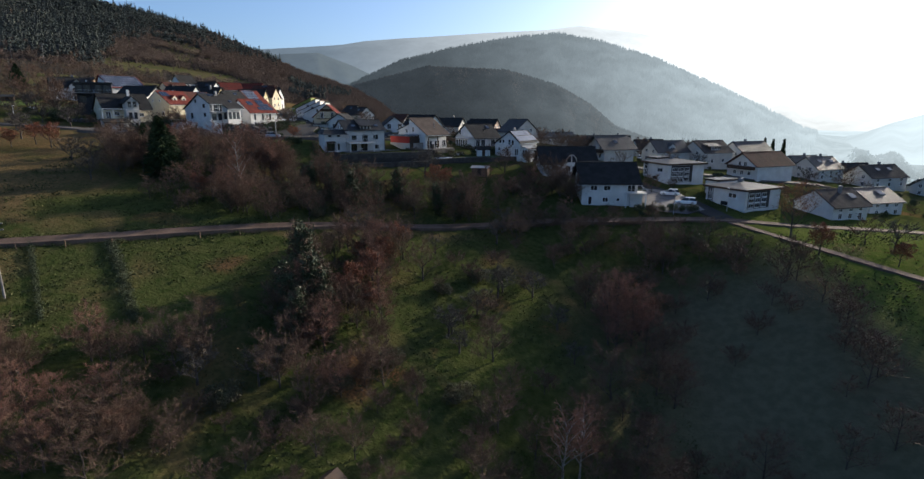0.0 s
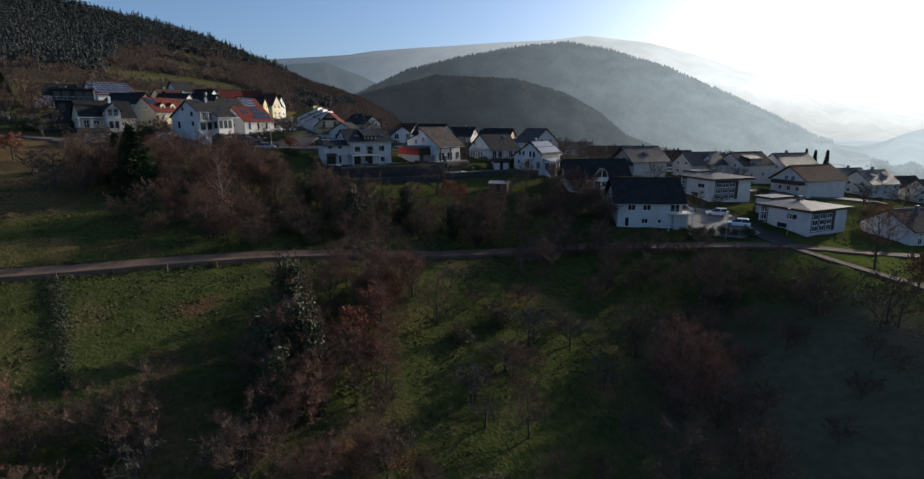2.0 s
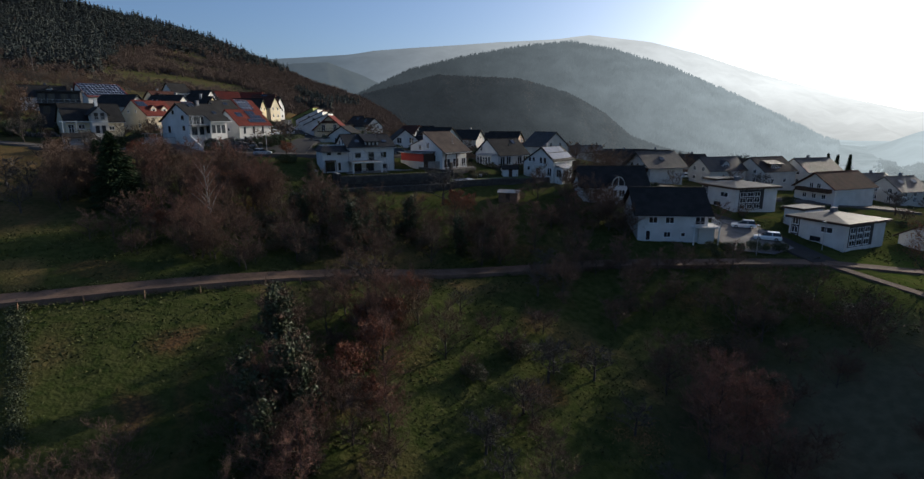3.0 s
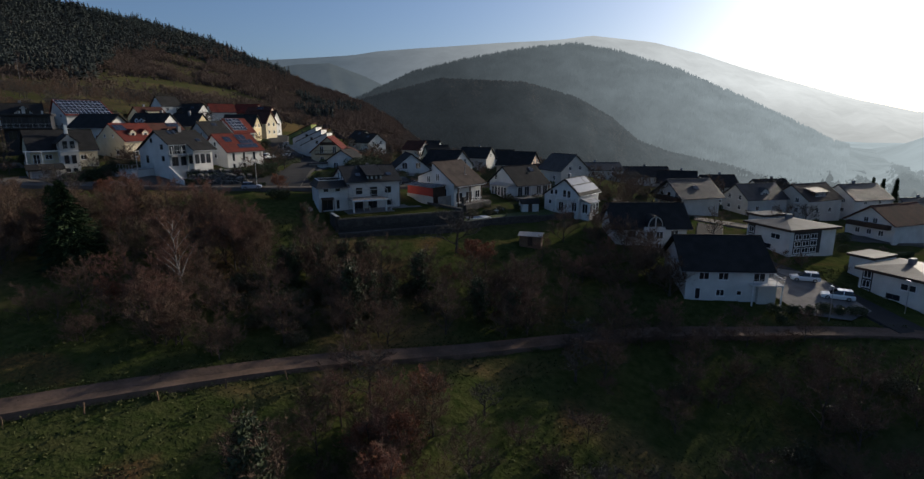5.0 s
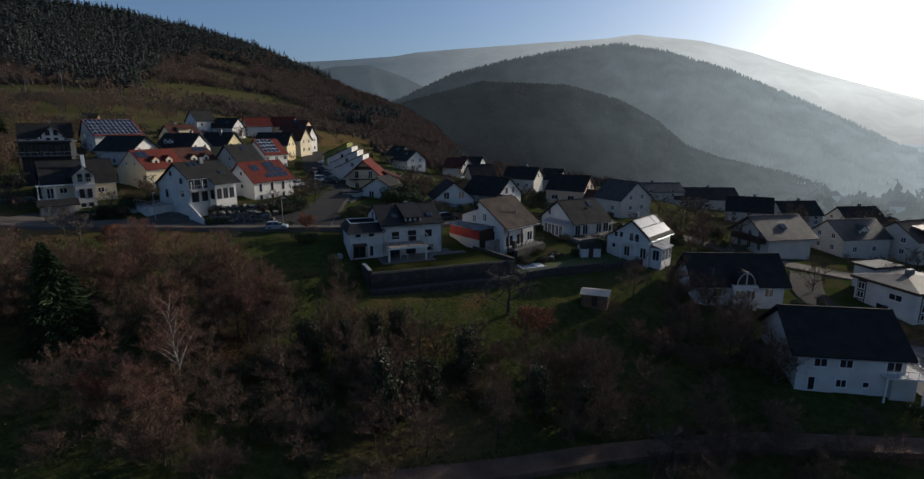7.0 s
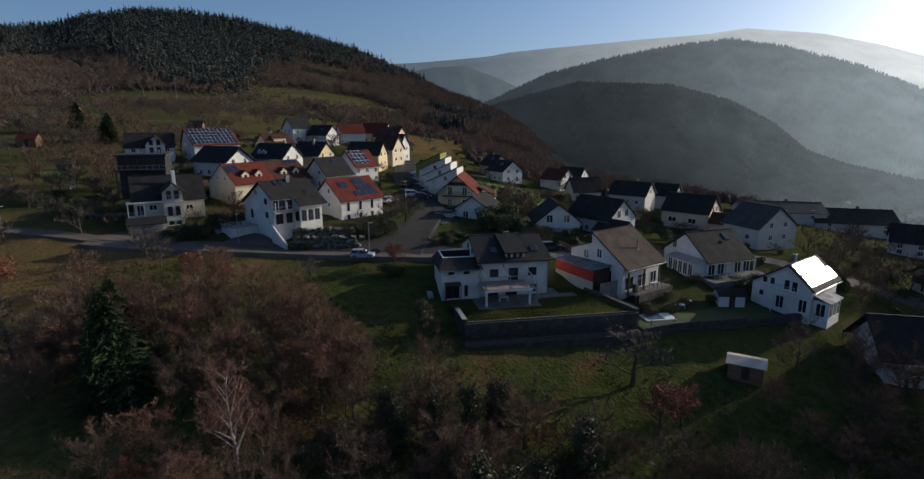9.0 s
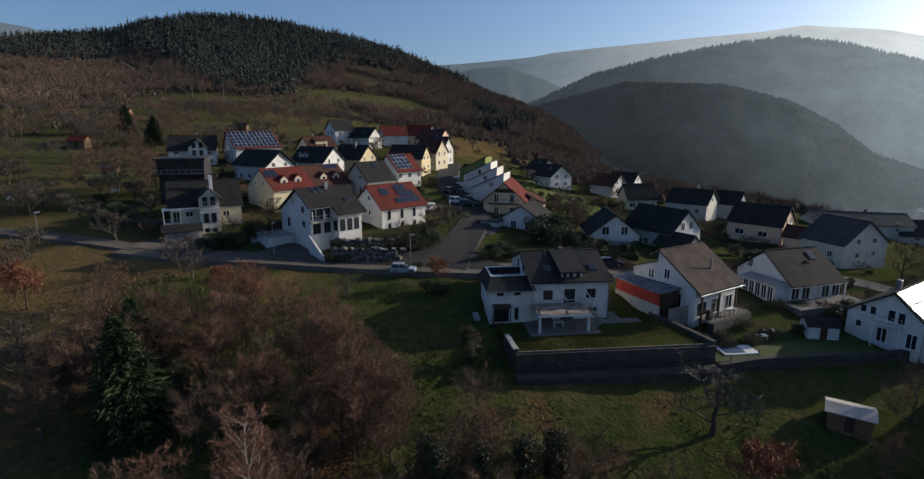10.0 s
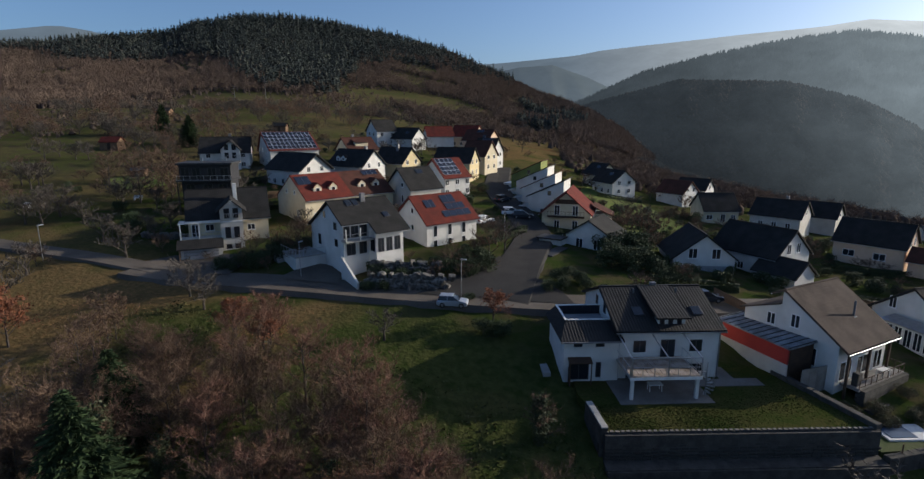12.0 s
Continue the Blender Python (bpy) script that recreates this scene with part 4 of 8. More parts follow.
railing(h, (-0.8, -6.9), (3.8, -6.9), 3.0)

# black clad house with a flat roof, set into the slope
h = new("house")
h.matrix_world = pose(-111.4, 171.1, 29.2, 0, 0, 30)
KEEP_OUT.append((-111.4, 171.1, 7.5))
tagged(h, "black clad house with flat roof and glazed upper floor", "house", "upper houses")
block(h, "wall", -4.4, 4.4, -3.5, 1.6, -4, 5.65, "black_clad")
block(h, "upper_floor", -4.6, 4.6, -3.7, 1.8, 5.9, 8.7, "black_clad")
block(h, "balcony_slab", -4.9, 4.9, -4.9, 1.8, 5.65, 5.9, "roof_flat", "grey balcony slab")
block(h, "roof", -5.0, 5.0, -4.3, 2.1, 8.7, 9.1, "roof_flat", "flat dark roof")
for u in (-3.6, -1.6, 1.2, 3.4):
    window(h, pose(u, -3.7, 7.2), 1.5, 2.0, True)
for u in (-2.9, 0.2, 2.9):
    window(h, pose(u, -3.5, 4.2), 1.6, 1.8, True)
railing(h, (-4.8, -4.8), (4.8, -4.8), 5.9, 0.9, 8, "metal")
for x in (-4.7, 4.7):
    block(h, "balcony_post", x - 0.08, x + 0.08, -4.85, -4.69, -3, 5.65, "black_clad")
for x in (-1.8, 2.6):
    block(h, "chimney", x - 0.18, x + 0.18, 0.4, 0.76, 9.1, 9.8, "metal", "short metal flue")

house(-112.5, 197.7, -10, 11.5, 9.5, 4.4, 7.8, 30.6, "white", "roof_dark", windows=rows_of("r", (-2, 2), (1.6, 4.4)) + rows_of("f", (-3, 0, 3), (1.6,)), label="white gabled house with broad dark roof", gable_over=0.9)
h = house(-104.5, 210.3, -6, 11, 9, 4.4, 8, 30.8, "white", "roof_dark", windows=rows_of("r", (-2, 2), (1.6, 4.4)) + rows_of("f", (3,), (1.6,)), chimney=(2.6, 0.6), label="white gabled house with dark roof and dormers")
for u in (-3.0, -1.4):
    dormer(h, u, -3.4, 5.4, 1.3, 0.9, 1.8, "roof_dark", "white", 1, 0.7)
house(-99.5, 222, -6, 9.5, 8.5, 4.4, 8, 30.9, "yellow", "roof_dark", windows=rows_of("r", (-2, 2), (1.6, 4.4)), chimney=(1, -0.9), label="yellow gabled house with dark roof")
house(-87, 233.5, 4, 10.5, 8.5, 4.4, 8, 30.6, "yellow", "roof_dark", windows=rows_of("r", (-1.8, 1.8), (1.6, 4.4)), label="yellow gabled house with black roof")
house(-86, 248.6, -8, 8, 8, 5, 9, 31, "cream", "roof_rust", windows=rows_of("r", (-1.8, 1.8), (1.6, 4.4)) + rows_of("f", (-2, 1), (4,)), label="cream house with rust-brown roof")
house(-87.6, 260.5, -8, 7, 7, 5.6, 9.4, 31, "white", "roof_dark", windows=rows_of("r", (-1.5, 1.5), (1.6, 4.4)), solar=(("f", -2, 2, 0.6, 0.95, 3, 1),), label="white house with dark roof")
house(-131, 266, 60, 8, 8, 5.6, 9.2, 37, "white", "roof_dark", windows=rows_of("l", (-1.5, 1.5), (1.6, 4.4)) + rows_of("f", (-2, 2), (1.6, 4.2)), label="tall white house with dark roof")
house(-121, 268, -8, 9, 8, 4, 7.4, 36, "white", "roof_dark", windows=rows_of("l", (-1.5, 1.5), (1.6,)), skylights=(("f", 1, 0.5, 1.4, 1.2),), label="white house with dark roof and skylight")
house(-117, 284, 40, 10, 9, 4, 7.4, 36.4, "white", "roof_red", windows=rows_of("l", (-1.5, 1.5), (1.6, 4)), label="white house with red roof")
house(-110, 296, -8, 11, 9, 4.6, 8.4, 35.6, "cream", "roof_red", windows=rows_of("f", (-3, 0, 3), (1.6,)), label="house with a deep red roof")
house(-101, 288, -8, 11, 9, 4.6, 8.2, 34.4, "peach", "roof_rust", windows=rows_of("f", (-3, 0, 3), (1.6,)), solar=(("f", -1, 2, 0.7, 0.95, 3, 1), ("f", 2.6, 4, 0.2, 0.45, 2, 1)), label="house with a brown roof")

# terraced row with single-pitch roofs that rise to one side
for k in range(4):
    b = new("terraced_house")
    cx, cy = -55.6 - k * 3.8, 215.0 + k * 7.5
    KEEP_OUT.append((cx, cy, 6.5))
    b.matrix_world = pose(cx, cy, 24.2 + k * 0.8, 0, 0, 1)
    tagged(b, "white terraced house with a single-pitch roof", "house", "terraced row")
    part("wall", mesh_of("wall", [(-4, -3.6, -3), (4, -3.6, -3), (4, 3.6, -3), (-4, 3.6, -3), (-4, -3.6, 5.2), (4, -3.6, 8.8), (4, 3.6, 8.8), (-4, 3.6, 5.2)], [(0, 1, 5, 4), (1, 2, 6, 5), (2, 3, 7, 6), (3, 0, 4, 7), (4, 5, 6, 7)], M["olive" if k == 3 else "white"]), b)
    slab(b, "roof", [(-4.5, 3.9, 5.1), (-4.5, -3.9, 5.1), (4.4, -3.9, 9.2), (4.4, 3.9, 9.2)], 0.2, "roof_dark" if k % 2 == 0 else "roof_rust")
    for u, z, w, q in ((0.8, 6.0, 0.8, 1.0), (2.4, 4.2, 0.8, 1.4), (-0.6, 1.4, 1.0, 2.0), (2.2, 1.4, 1.6, 2.0)):
        window(b, pose(u, -3.6, z), w, q, True)
    block(b, "porch", -6.2, -4.0, -3.0, 1.5, -2, 2.6, "white")
    block(b, "porch_roof", -6.4, -4.0, -3.2, 1.7, 2.6, 2.75, "metal")

# white house with black roof, flat-topped wing, shed dormer and deep balcony
h = house(-28.97, 156.12, 25.45, 10.8, 13.0, 4.97, 7.51, 19.87, "white", "roof_black", windows=[("f", -3.1, 3.12, 1.3, 1.3), ("f", -0.13, 2.85, 1.5, 2.0), ("f", 2.85, 3.15, 1.3, 1.3), ("f", 3.05, 0.55, 1.3, 1.1), ("f", -3.4, 0.6, 2.0, 2.0), ("f", -0.4, 0.6, 1.8, 2.0), ("l", 1.5, 5.6, 0.8, 1.2), ("l", -1.5, 5.6, 0.8, 1.2), ("r", -2, 1.6, 1.2, 1.3), ("r", 2, 4.0, 1.2, 1.3)], label="white house with black tiled roof and balcony", group="front houses", dark=True, skylights=(("f", -2.7, 0.36, 1.1, 1.4), ("f", 3.7, 0.36, 1.1, 1.4)))
block(h, "ridge_vent", 0.1, 0.75, -0.25, 0.25, 7.55, 8.1, "chim", "", 0.04)
for u in (-2.2, 2.6):
    block(h, "vent_pipe", u - 0.07, u + 0.07, -1.3, -1.16, 7.0, 7.75, "chim")
for u in (-5.3, 5.3):
    block(h, "downpipe", u - 0.05, u + 0.05, -6.62, -6.52, -1.0, 4.8, "chim")
block(h, "wing", -11.1, -5.38, -6.9, 0.5, -4, 4.1, "white")
slab(h, "wing_roof", [(-11.6, -7.45, 4.15), (-5.0, -7.45, 4.15), (-5.38, -4.3, 5.25), (-10.5, -4.3, 5.25)], 0.2, "roof_black")
slab(h, "wing_roof", [(-11.6, 0.9, 4.15), (-11.6, -7.45, 4.15), (-10.5, -4.3, 5.25), (-10.5, 0.6, 5.25)], 0.2, "roof_black")
block(h, "wing_gutter", -11.6, -5.4, -7.6, -7.46, 3.98, 4.12, "chim")
block(h, "roof_terrace", -10.5, -5.4, -4.2, 0.4, 4.1, 4.3, "grey")
for x0, x1, y0, y1 in ((-10.5, -5.42, 0.4, 0.62), (-10.5, -10.3, -4.3, 0.4), (-10.3, -5.42, -4.3, -4.12)):
    block(h, "parapet", x0, x1, y0, y1, 4.1, 5.28, "roof_black")
    block(h, "parapet_cap", x0 - 0.03, x1, y0 - 0.03, y1 + 0.03, 5.28, 5.35, "trim", "white parapet capping")
for k in range(5):
    block(h, "glass_screen", -10.1 + k * 0.92, -9.3 + k * 0.92, 0.3, 0.36, 4.3, 5.24, "glass", "dark glass screen")
block(h, "roof_light", -7.2, -6.0, -3.6, -2.8, 4.3, 4.75, "trim", "white domed roof light", 0.08)
for u in (-9.67, -7.39):
    window(h, pose(u, -6.9, 3.62), 0.9, 0.55, True)
window(h, pose(-9.5, -6.9, 0.75), 2.1, 2.0, True)
window(h, pose(-7.45, -6.9, 0.8), 0.55, 1.7, True)
slab(h, "porch_canopy", [(-10.7, -7.9, 1.95), (-8.3, -7.9, 1.95), (-8.3, -6.92, 2.25), (-10.7, -6.92, 2.25)], 0.08, "dark_wood")
for u in (-10.6, -8.4):
    block(h, "canopy_post", u - 0.05, u + 0.05, -7.85, -7.75, -0.6, 1.88, "dark_wood")
block(h, "porch_side", -10.6, -10.5, -7.7, -6.92, -0.6, 1.2, "dark_wood")
block(h, "shed_dormer", -1.1, 1.75, -6.0, -2.4, 4.7, 6.1, "white")
slab(h, "dormer_roof", [(-1.5, -6.5, 6.18), (2.15, -6.5, 6.18), (2.15, -0.25, 7.78), (-1.5, -0.25, 7.78)], 0.18, "roof_black")
for u in (-0.72, 0.18, 1.1):
    window(h, pose(u, -6.0, 5.62), 0.5, 0.72, True)
block(h, "balcony_slab", -5.6, 1.4, -11.2, -6.52, 1.72, 1.95, "concrete")
block(h, "balcony_edge", -5.66, 1.46, -11.26, -11.2, 1.7, 1.99, "trim")
for k in range(14):
    block(h, "deck_board", -5.5 + k * 0.486, -5.05 + k * 0.486, -11.1, -6.6, 1.955, 1.985, "deck")
for x in (-5.3, 1.1):
    block(h, "post", x - 0.15, x + 0.15, -11.1, -10.8, -0.9, 1.72, "white")
railing(h, (-5.6, -11.15), (1.4, -11.15), 1.98)
railing(h, (-5.6, -6.6), (-5.6, -11.15), 1.98)
railing(h, (1.4, -11.15), (1.4, -6.6), 1.98)
for x in (-5.45, -1.9, 1.35):
    slab(h, "awning_arm", [(x - 0.05, -11.1, 3.86), (x + 0.05, -11.1, 3.86), (x + 0.05, -6.52, 4.6), (x - 0.05, -6.52, 4.6)], 0.1, "metal")
    block(h, "awning_post", x - 0.05, x + 0.05, -11.18, -11.08, 1.98, 3.84, "metal")
block(h, "awning_bar", -5.5, 1.45, -11.16, -11.06, 3.84, 3.94, "metal")
block(h, "awning_case", -5.5, 1.8, -6.72, -6.52, 4.55, 4.8, "metal", "rolled awning in a grey case", 0.04)
block(h, "terrace_paving", -6.6, 2.6, -11.9, -6.5, -1.2, -0.43, "paving")
block(h, "garden_path", 2.6, 9.4, -8.6, -7.0, -1.2, -0.43, "paving")
block(h, "side_path", 5.5, 7.0, -7.0, 4.5, -1.2, -0.43, "paving")
block(h, "stair_pole", 2.32, 2.4, -10.24, -10.16, -0.43, 3.0, "metal")
for k in range(10):
    part("stair_step", box_data("stair_step", 0.05, 0.8, -0.14, 0.14, 0, 0.05, M["metal"]), h, at=pose(2.36, -10.2, -0.2 + k * 0.235, 0, 0, -120 + k * 32))
    part("stair_bar", box_data("stair_bar", 0.74, 0.77, -0.015, 0.015, 0.05, 1.0, M["metal"]), h, at=pose(2.36, -10.2, -0.2 + k * 0.235, 0, 0, -120 + k * 32))
block(h, "kerb_wall", -13.0, -12.2, -6.0, 3.0, -2, 0.1, "concrete")

# broad grey-brown roof over a stone terrace, red carport wall
h = house(-9.79, 160.85, 51.2, 9.3, 6.27, 4.46, 8.45, 19.4, "white", "roof_brown", off=2.83, eave_b=8.3, over=1.1, gable_over=0.35, windows=[("l", -1.5, 5.4, 1.0, 1.5), ("l", 0.6, 2.2, 1.0, 2.0), ("f", -3, 1.3, 2.2, 2.1), ("f", 0.2, 1.3, 2.2, 2.1), ("f", 3.2, 1.3, 1.6, 2.1), ("r", -0.5, 1.6, 1.2, 1.4), ("r", 0.6, 5.0, 1.2, 1.4)], label="white house with a broad grey-brown roof", group="front houses")
part("rear_wing", mesh_of("rear_wing", [(x, y, z) for x in (-4.6, 4.6) for y, z in ((3.14, -3), (7.4, -3), (7.4, 5.3), (3.14, 6.8))], [(0, 3, 2, 1), (4, 5, 6, 7), (0, 4, 7, 3), (3, 7, 6, 2), (1, 2, 6, 5), (0, 1, 5, 4)], M["white"]), h)
slab(h, "wing_roof", [(4.9, 7.9, 5.25), (-4.9, 7.9, 5.25), (-4.9, 3.3, 6.95), (4.9, 3.3, 6.95)], 0.16, "roof_brown")
window(h, pose(-4.6, 4.2, 4.9, 0, 0, -90), 1.0, 1.4)
v, f = [], []
for k in range(8):
    a0, a1 = k * math.pi / 4, (k + 1) * math.pi / 4
    v += [(1.2 + 0.11 * math.cos(a0), -1.2 + 0.11 * math.sin(a0), z) for z in (5.4, 7.6)]
    f.append((2 * k, (2 * k + 2) % 16, (2 * k + 3) % 16, 2 * k + 1))
f.append((1, 3, 5, 7, 9, 11, 13, 15))
part("flue", mesh_of("flue", v, f, M["chim"]), h, "dark steel flue")
block(h, "flue_collar", 0.95, 1.45, -1.45, -0.95, 5.72, 5.86, "metal")
block(h, "deck", -3.6, 5.2, -5.0, -3.14, -0.2, 0.1, "wood_pile", "grey boarded deck")
for x in (-4.3, -0.4, 3.5):
    block(h, "roof_post", x - 0.11, x + 0.11, -4.1, -3.88, -2.0 if x < -4 else 0.1, 3.55, "dark_wood")
block(h, "roof_beam", -4.5, 4.6, -4.1, -3.9, 3.4, 3.58, "dark_wood")
block(h, "fascia_board", -5.0, 5.0, -4.3, -4.26, 3.62, 3.78, "trim")
railing(h, (-3.6, -4.95), (5.2, -4.95), 0.1, 0.95, 8, "dark_wood")
railing(h, (5.2, -4.95), (5.2, -3.2), 0.1, 0.95, 2, "dark_wood")
block(h, "barbecue", -3.3, -2.5, -4.6, -4.0, 0.1, 1.5, "stone", "dark stone barbecue", 0.05)
stone_walls.append(((-7.95, 155.0), (-2.5, 161.8), 14.8, 19.4, "dark stone terrace wall below the deck", 10, 0.7, 12))
stone_walls.append(((-7.4, 153.9), (-1.9, 160.6), 14.6, 17.9, "dark stone planting wall below the terrace", 7, 0.7, 13))
cp = new("carport")
cp.matrix_world = pose(-14.64, 160.81, 20.65, 0, 0, 43)
tagged(cp, "carport with red side panel and frosted sheet roof", "carport")
block(cp, "wall", -4.4, -4.1, -4.6, 4.4, -3.4, 0.5, "offwhite")
block(cp, "red_panel", -4.42, -4.08, -4.6, 4.2, 0.5, 2.4, "red_wall", "red painted side panel")
slab(cp, "roof", [(-4.9, -5.0, 2.5), (-0.95, -5.0, 2.8), (-0.95, 4.8, 2.8), (-4.9, 4.8, 2.5)], 0.16, "frost_sheet", "frosted sheet roof")
for k in range(12):
    slab(cp, "roof_rib", [(-4.9, -4.95 + k * 0.86, 2.53), (-0.95, -4.95 + k * 0.86, 2.83), (-0.95, -4.82 + k * 0.86, 2.83), (-4.9, -4.82 + k * 0.86, 2.53)][::-1], -0.05, "roof_dark")
block(cp, "timber_front", -4.3, -1.1, -4.75, -4.62, -2, 2.4, "dark_wood", "dark boarded front")
for y in (-4.6, 0, 4.4):
    block(cp, "post", -1.25, -1.05, y - 0.1, y + 0.1, -3, 2.6, "dark_wood")
for k in range(4):
    block(cp, "fence_panel", -4.2 + k * 1.1, -3.14 + k * 1.1, -6.2, -6.12, -2.4, 0.6, "wood_pile")

# white house with conservatory
h = house(4.9, 176, 35, 9.8, 10.5, 2.9, 6.6, 19.2, "white", "roof_dark", windows=[("f", u, 1.2, 1.5, 2.1) for u in (-3.8, -1.8, 2.0, 4.0)] + [("l", -2.6, 4.2, 1.0, 1.5), ("l", 2.0, 1.3, 1.2, 1.4)], skylights=(("f", 2.6, 0.72, 1.3, 1.6),), label="white house with dark roof and conservatory", group="front houses", over=0.8)
block(h, "conservatory", -7.4, -4.9, -5.0, 1.4, -3, 2.6, "white")
for u in (-4.2, -3.0, -1.8, -0.6, 0.6):
    window(h, pose(-7.4, u, 1.2, 0, 0, -90), 1.0, 2.2)
slab(h, "conservatory_roof", [(-7.7, 1.8, 2.6), (-7.7, -5.4, 2.6), (-5.4, -5.4, 3.0), (-5.4, 1.8, 3.0)], 0.12, "metal")
dormer(h, 0.6, -2.6, 3.9, 1.3, 0.8, 1.6, "roof_dark", "white", 1, 0.8)
block(h, "terrace", -6.5, 6.5, -9.0, -5.2, -3.5, 0.1, "paving")
for x in (-1.0, 5.2):
    block(h, "roof_post", x - 0.09, x + 0.09, -6.0, -5.8, 0.1, 2.6, "trim")

# white house whose solar roof faces the valley
h = house(16.11, 164.6, 52.3, 9.7, 8.4, 4.28, 7.24, 16.9, "white", "roof_dark", off=-0.75, eave_b=3.86, windows=[("l", -2.41, 4.4, 0.8, 1.1), ("l", -1.32, 4.4, 0.8, 1.2), ("l", 0.75, 4.25, 0.9, 1.6), ("l", 1.84, 4.15, 0.9, 1.6), ("l", -2.74, 2.2, 0.8, 1.0), ("l", 0, 1.4, 1.2, 2.0), ("l", 3.2, 1.5, 1.2, 2.0), ("f", 2.8, 1.2, 1.6, 2.1)], solar=(("f", -4.9, 4.9, 0.03, 0.5, 3, 1), ("f", -4.9, 1.7, 0.53, 0.97, 2, 1), ("f", 1.9, 4.0, 0.53, 0.97, 1, 1)), chimney=(-1.0, 0.2), label="white house with solar panels facing the valley", group="front houses")
block(h, "glass_bay", -3.8, 0.6, -6.3, -4.2, -3, 2.5, "trim")
slab(h, "bay_roof", [(-4.1, -6.6, 2.5), (0.9, -6.6, 2.5), (0.9, -4.25, 3.3), (-4.1, -4.25, 3.3)], 0.12, "frost_sheet")
for u in (-3.0, -1.6, -0.2):
    window(h, pose(u, -6.3, 1.2), 1.2, 2.0)
window(h, pose(-3.8, -5.25, 1.2, 0, 0, -90), 1.3, 2.0)
block(h, "balcony_slab", -5.9, -4.85, -2.2, 0.9, 3.05, 3.2, "trim")
railing(h, (-5.85, 0.9), (-5.85, -2.2), 3.2)
for y in (-2.1, 0.8):
    block(h, "balcony_post", -5.9, -5.78, y - 0.06, y + 0.06, -1, 3.05, "trim")

h = house(-24.1, 191.5, 106, 10, 9.5, 3.9, 7.6, 20.4, "white", "roof_dark", windows=rows_of("l", (-1.8, 1.8), (4.6,), 1.4, 1.7) + rows_of("l", (-3, 0, 3), (1.4,), 1.0, 1.3), label="white gabled house with dark roof and grey plinth")
block(h, "plinth_band", -5.06, -4.98, -4.7, 4.7, -2, 2.6, "grey", "grey rendered lower floor")
house(-14, 197, -38, 11.5, 9.4, 3.8, 7.7, 20.8, "white", "roof_dark", windows=rows_of("r", (-1.2, 1.4), (4.8,), 1.1, 1.7) + rows_of("f", (-3, 0), (1.4,)), label="white gabled house with broad dark roof")
h = house(-11, 189.5, -38, 6.6, 5.2, 2.3, 4.3, 20.4, "white", "roof_dark", label="white garage with dark gabled roof", group="garages")
h = house(8.5, 221, -28, 11.5, 9, 3.8, 7.6, 19.2, "peach", "roof_dark", windows=rows_of("r", (-1.2, 1.4), (4.4,), 1.0, 1.5) + rows_of("f", (-3, 2), (1.5,), 2.0, 1.3), label="peach rendered house with dark roof")
house(15.5, 213.5, -28, 6, 5.4, 2.3, 4.2, 19, "peach", "roof_rust", label="peach garage with rust-brown roof", group="garages")
house(20.6, 205, -55, 9.5, 11, 3.8, 8, 19, "offwhite", "roof_grey", windows=rows_of("r", (-2, 2), (1.5, 4.2)) + rows_of("f", (-3, 2), (1.5,)), label="pale house with brown-black roof")
house(-5, 246, -22, 11, 9.5, 3.6, 7.0, 20, "offwhite", "roof_dark", windows=rows_of("f", (-3, 0, 3), (1.5,)) + rows_of("r", (0,), (4.4,)), chimney=(1, 0.5), label="house with dark roof beside the wooded slope")
house(6, 256, -24, 7, 7.5, 3.4, 6.6, 19, "offwhite", "roof_dark", windows=rows_of("r", (0,), (1.6, 4)), label="small pale house with dark roof")
house(-20, 247, 23, 8.6, 8.6, 3.2, 6.9, 20.8, "cream", "roof_dark", windows=[("f", -3, 1.4, 1.6, 1.2), ("f", 0.4, 1.2, 1.2, 2.0), ("f", 3, 1.4, 1.2, 1.2)], label="cream house with broad dark roof")
house(-29.8, 268, -30, 8.6, 8, 3.4, 6.6, 21.9, "white", "roof_rust", windows=rows_of("r", (-1.5, 1.5), (1.5, 4.2)), label="white house with brown-red roof at the wood's edge")
house(-25, 280, -20, 9, 8, 3.6, 6.6, 21.6, "white", "roof_dark", windows=rows_of("r", (0,), (4.2,)), label="white house with dark roof at the wood's edge")
h = house(-48.8, 205, 96, 11, 9.6, 3.9, 8.0, 24.1, "cream", "roof_red", windows=rows_of("l", (-1.8, 1.8), (1.4, 4.4), 1.1, 2.0), label="cream house with red roof and wooden balcony", gable_over=0.9)
block(h, "balcony_slab", -6.6, -5.5, -3.6, 3.6, 3.1, 3.3, "dark_wood")
railing(h, (-6.55, 3.6), (-6.55, -3.6), 3.3, 1.0, 10, "dark_wood")
block(h, "gable_panel", -5.56, -5.49, -2.2, 2.2, 5.7, 6.6, "dark_wood", "dark boarded gable")
block(h, "annex", -1.0, 4.5, -8.6, -4.8, -2, 3.2, "cream")
slab(h, "annex_roof", [(-1.4, -9.0, 3.0), (4.9, -9.0, 3.0), (4.9, -4.8, 5.0), (-1.4, -4.8, 5.0)], 0.15, "roof_rust", "dark red annex roof")
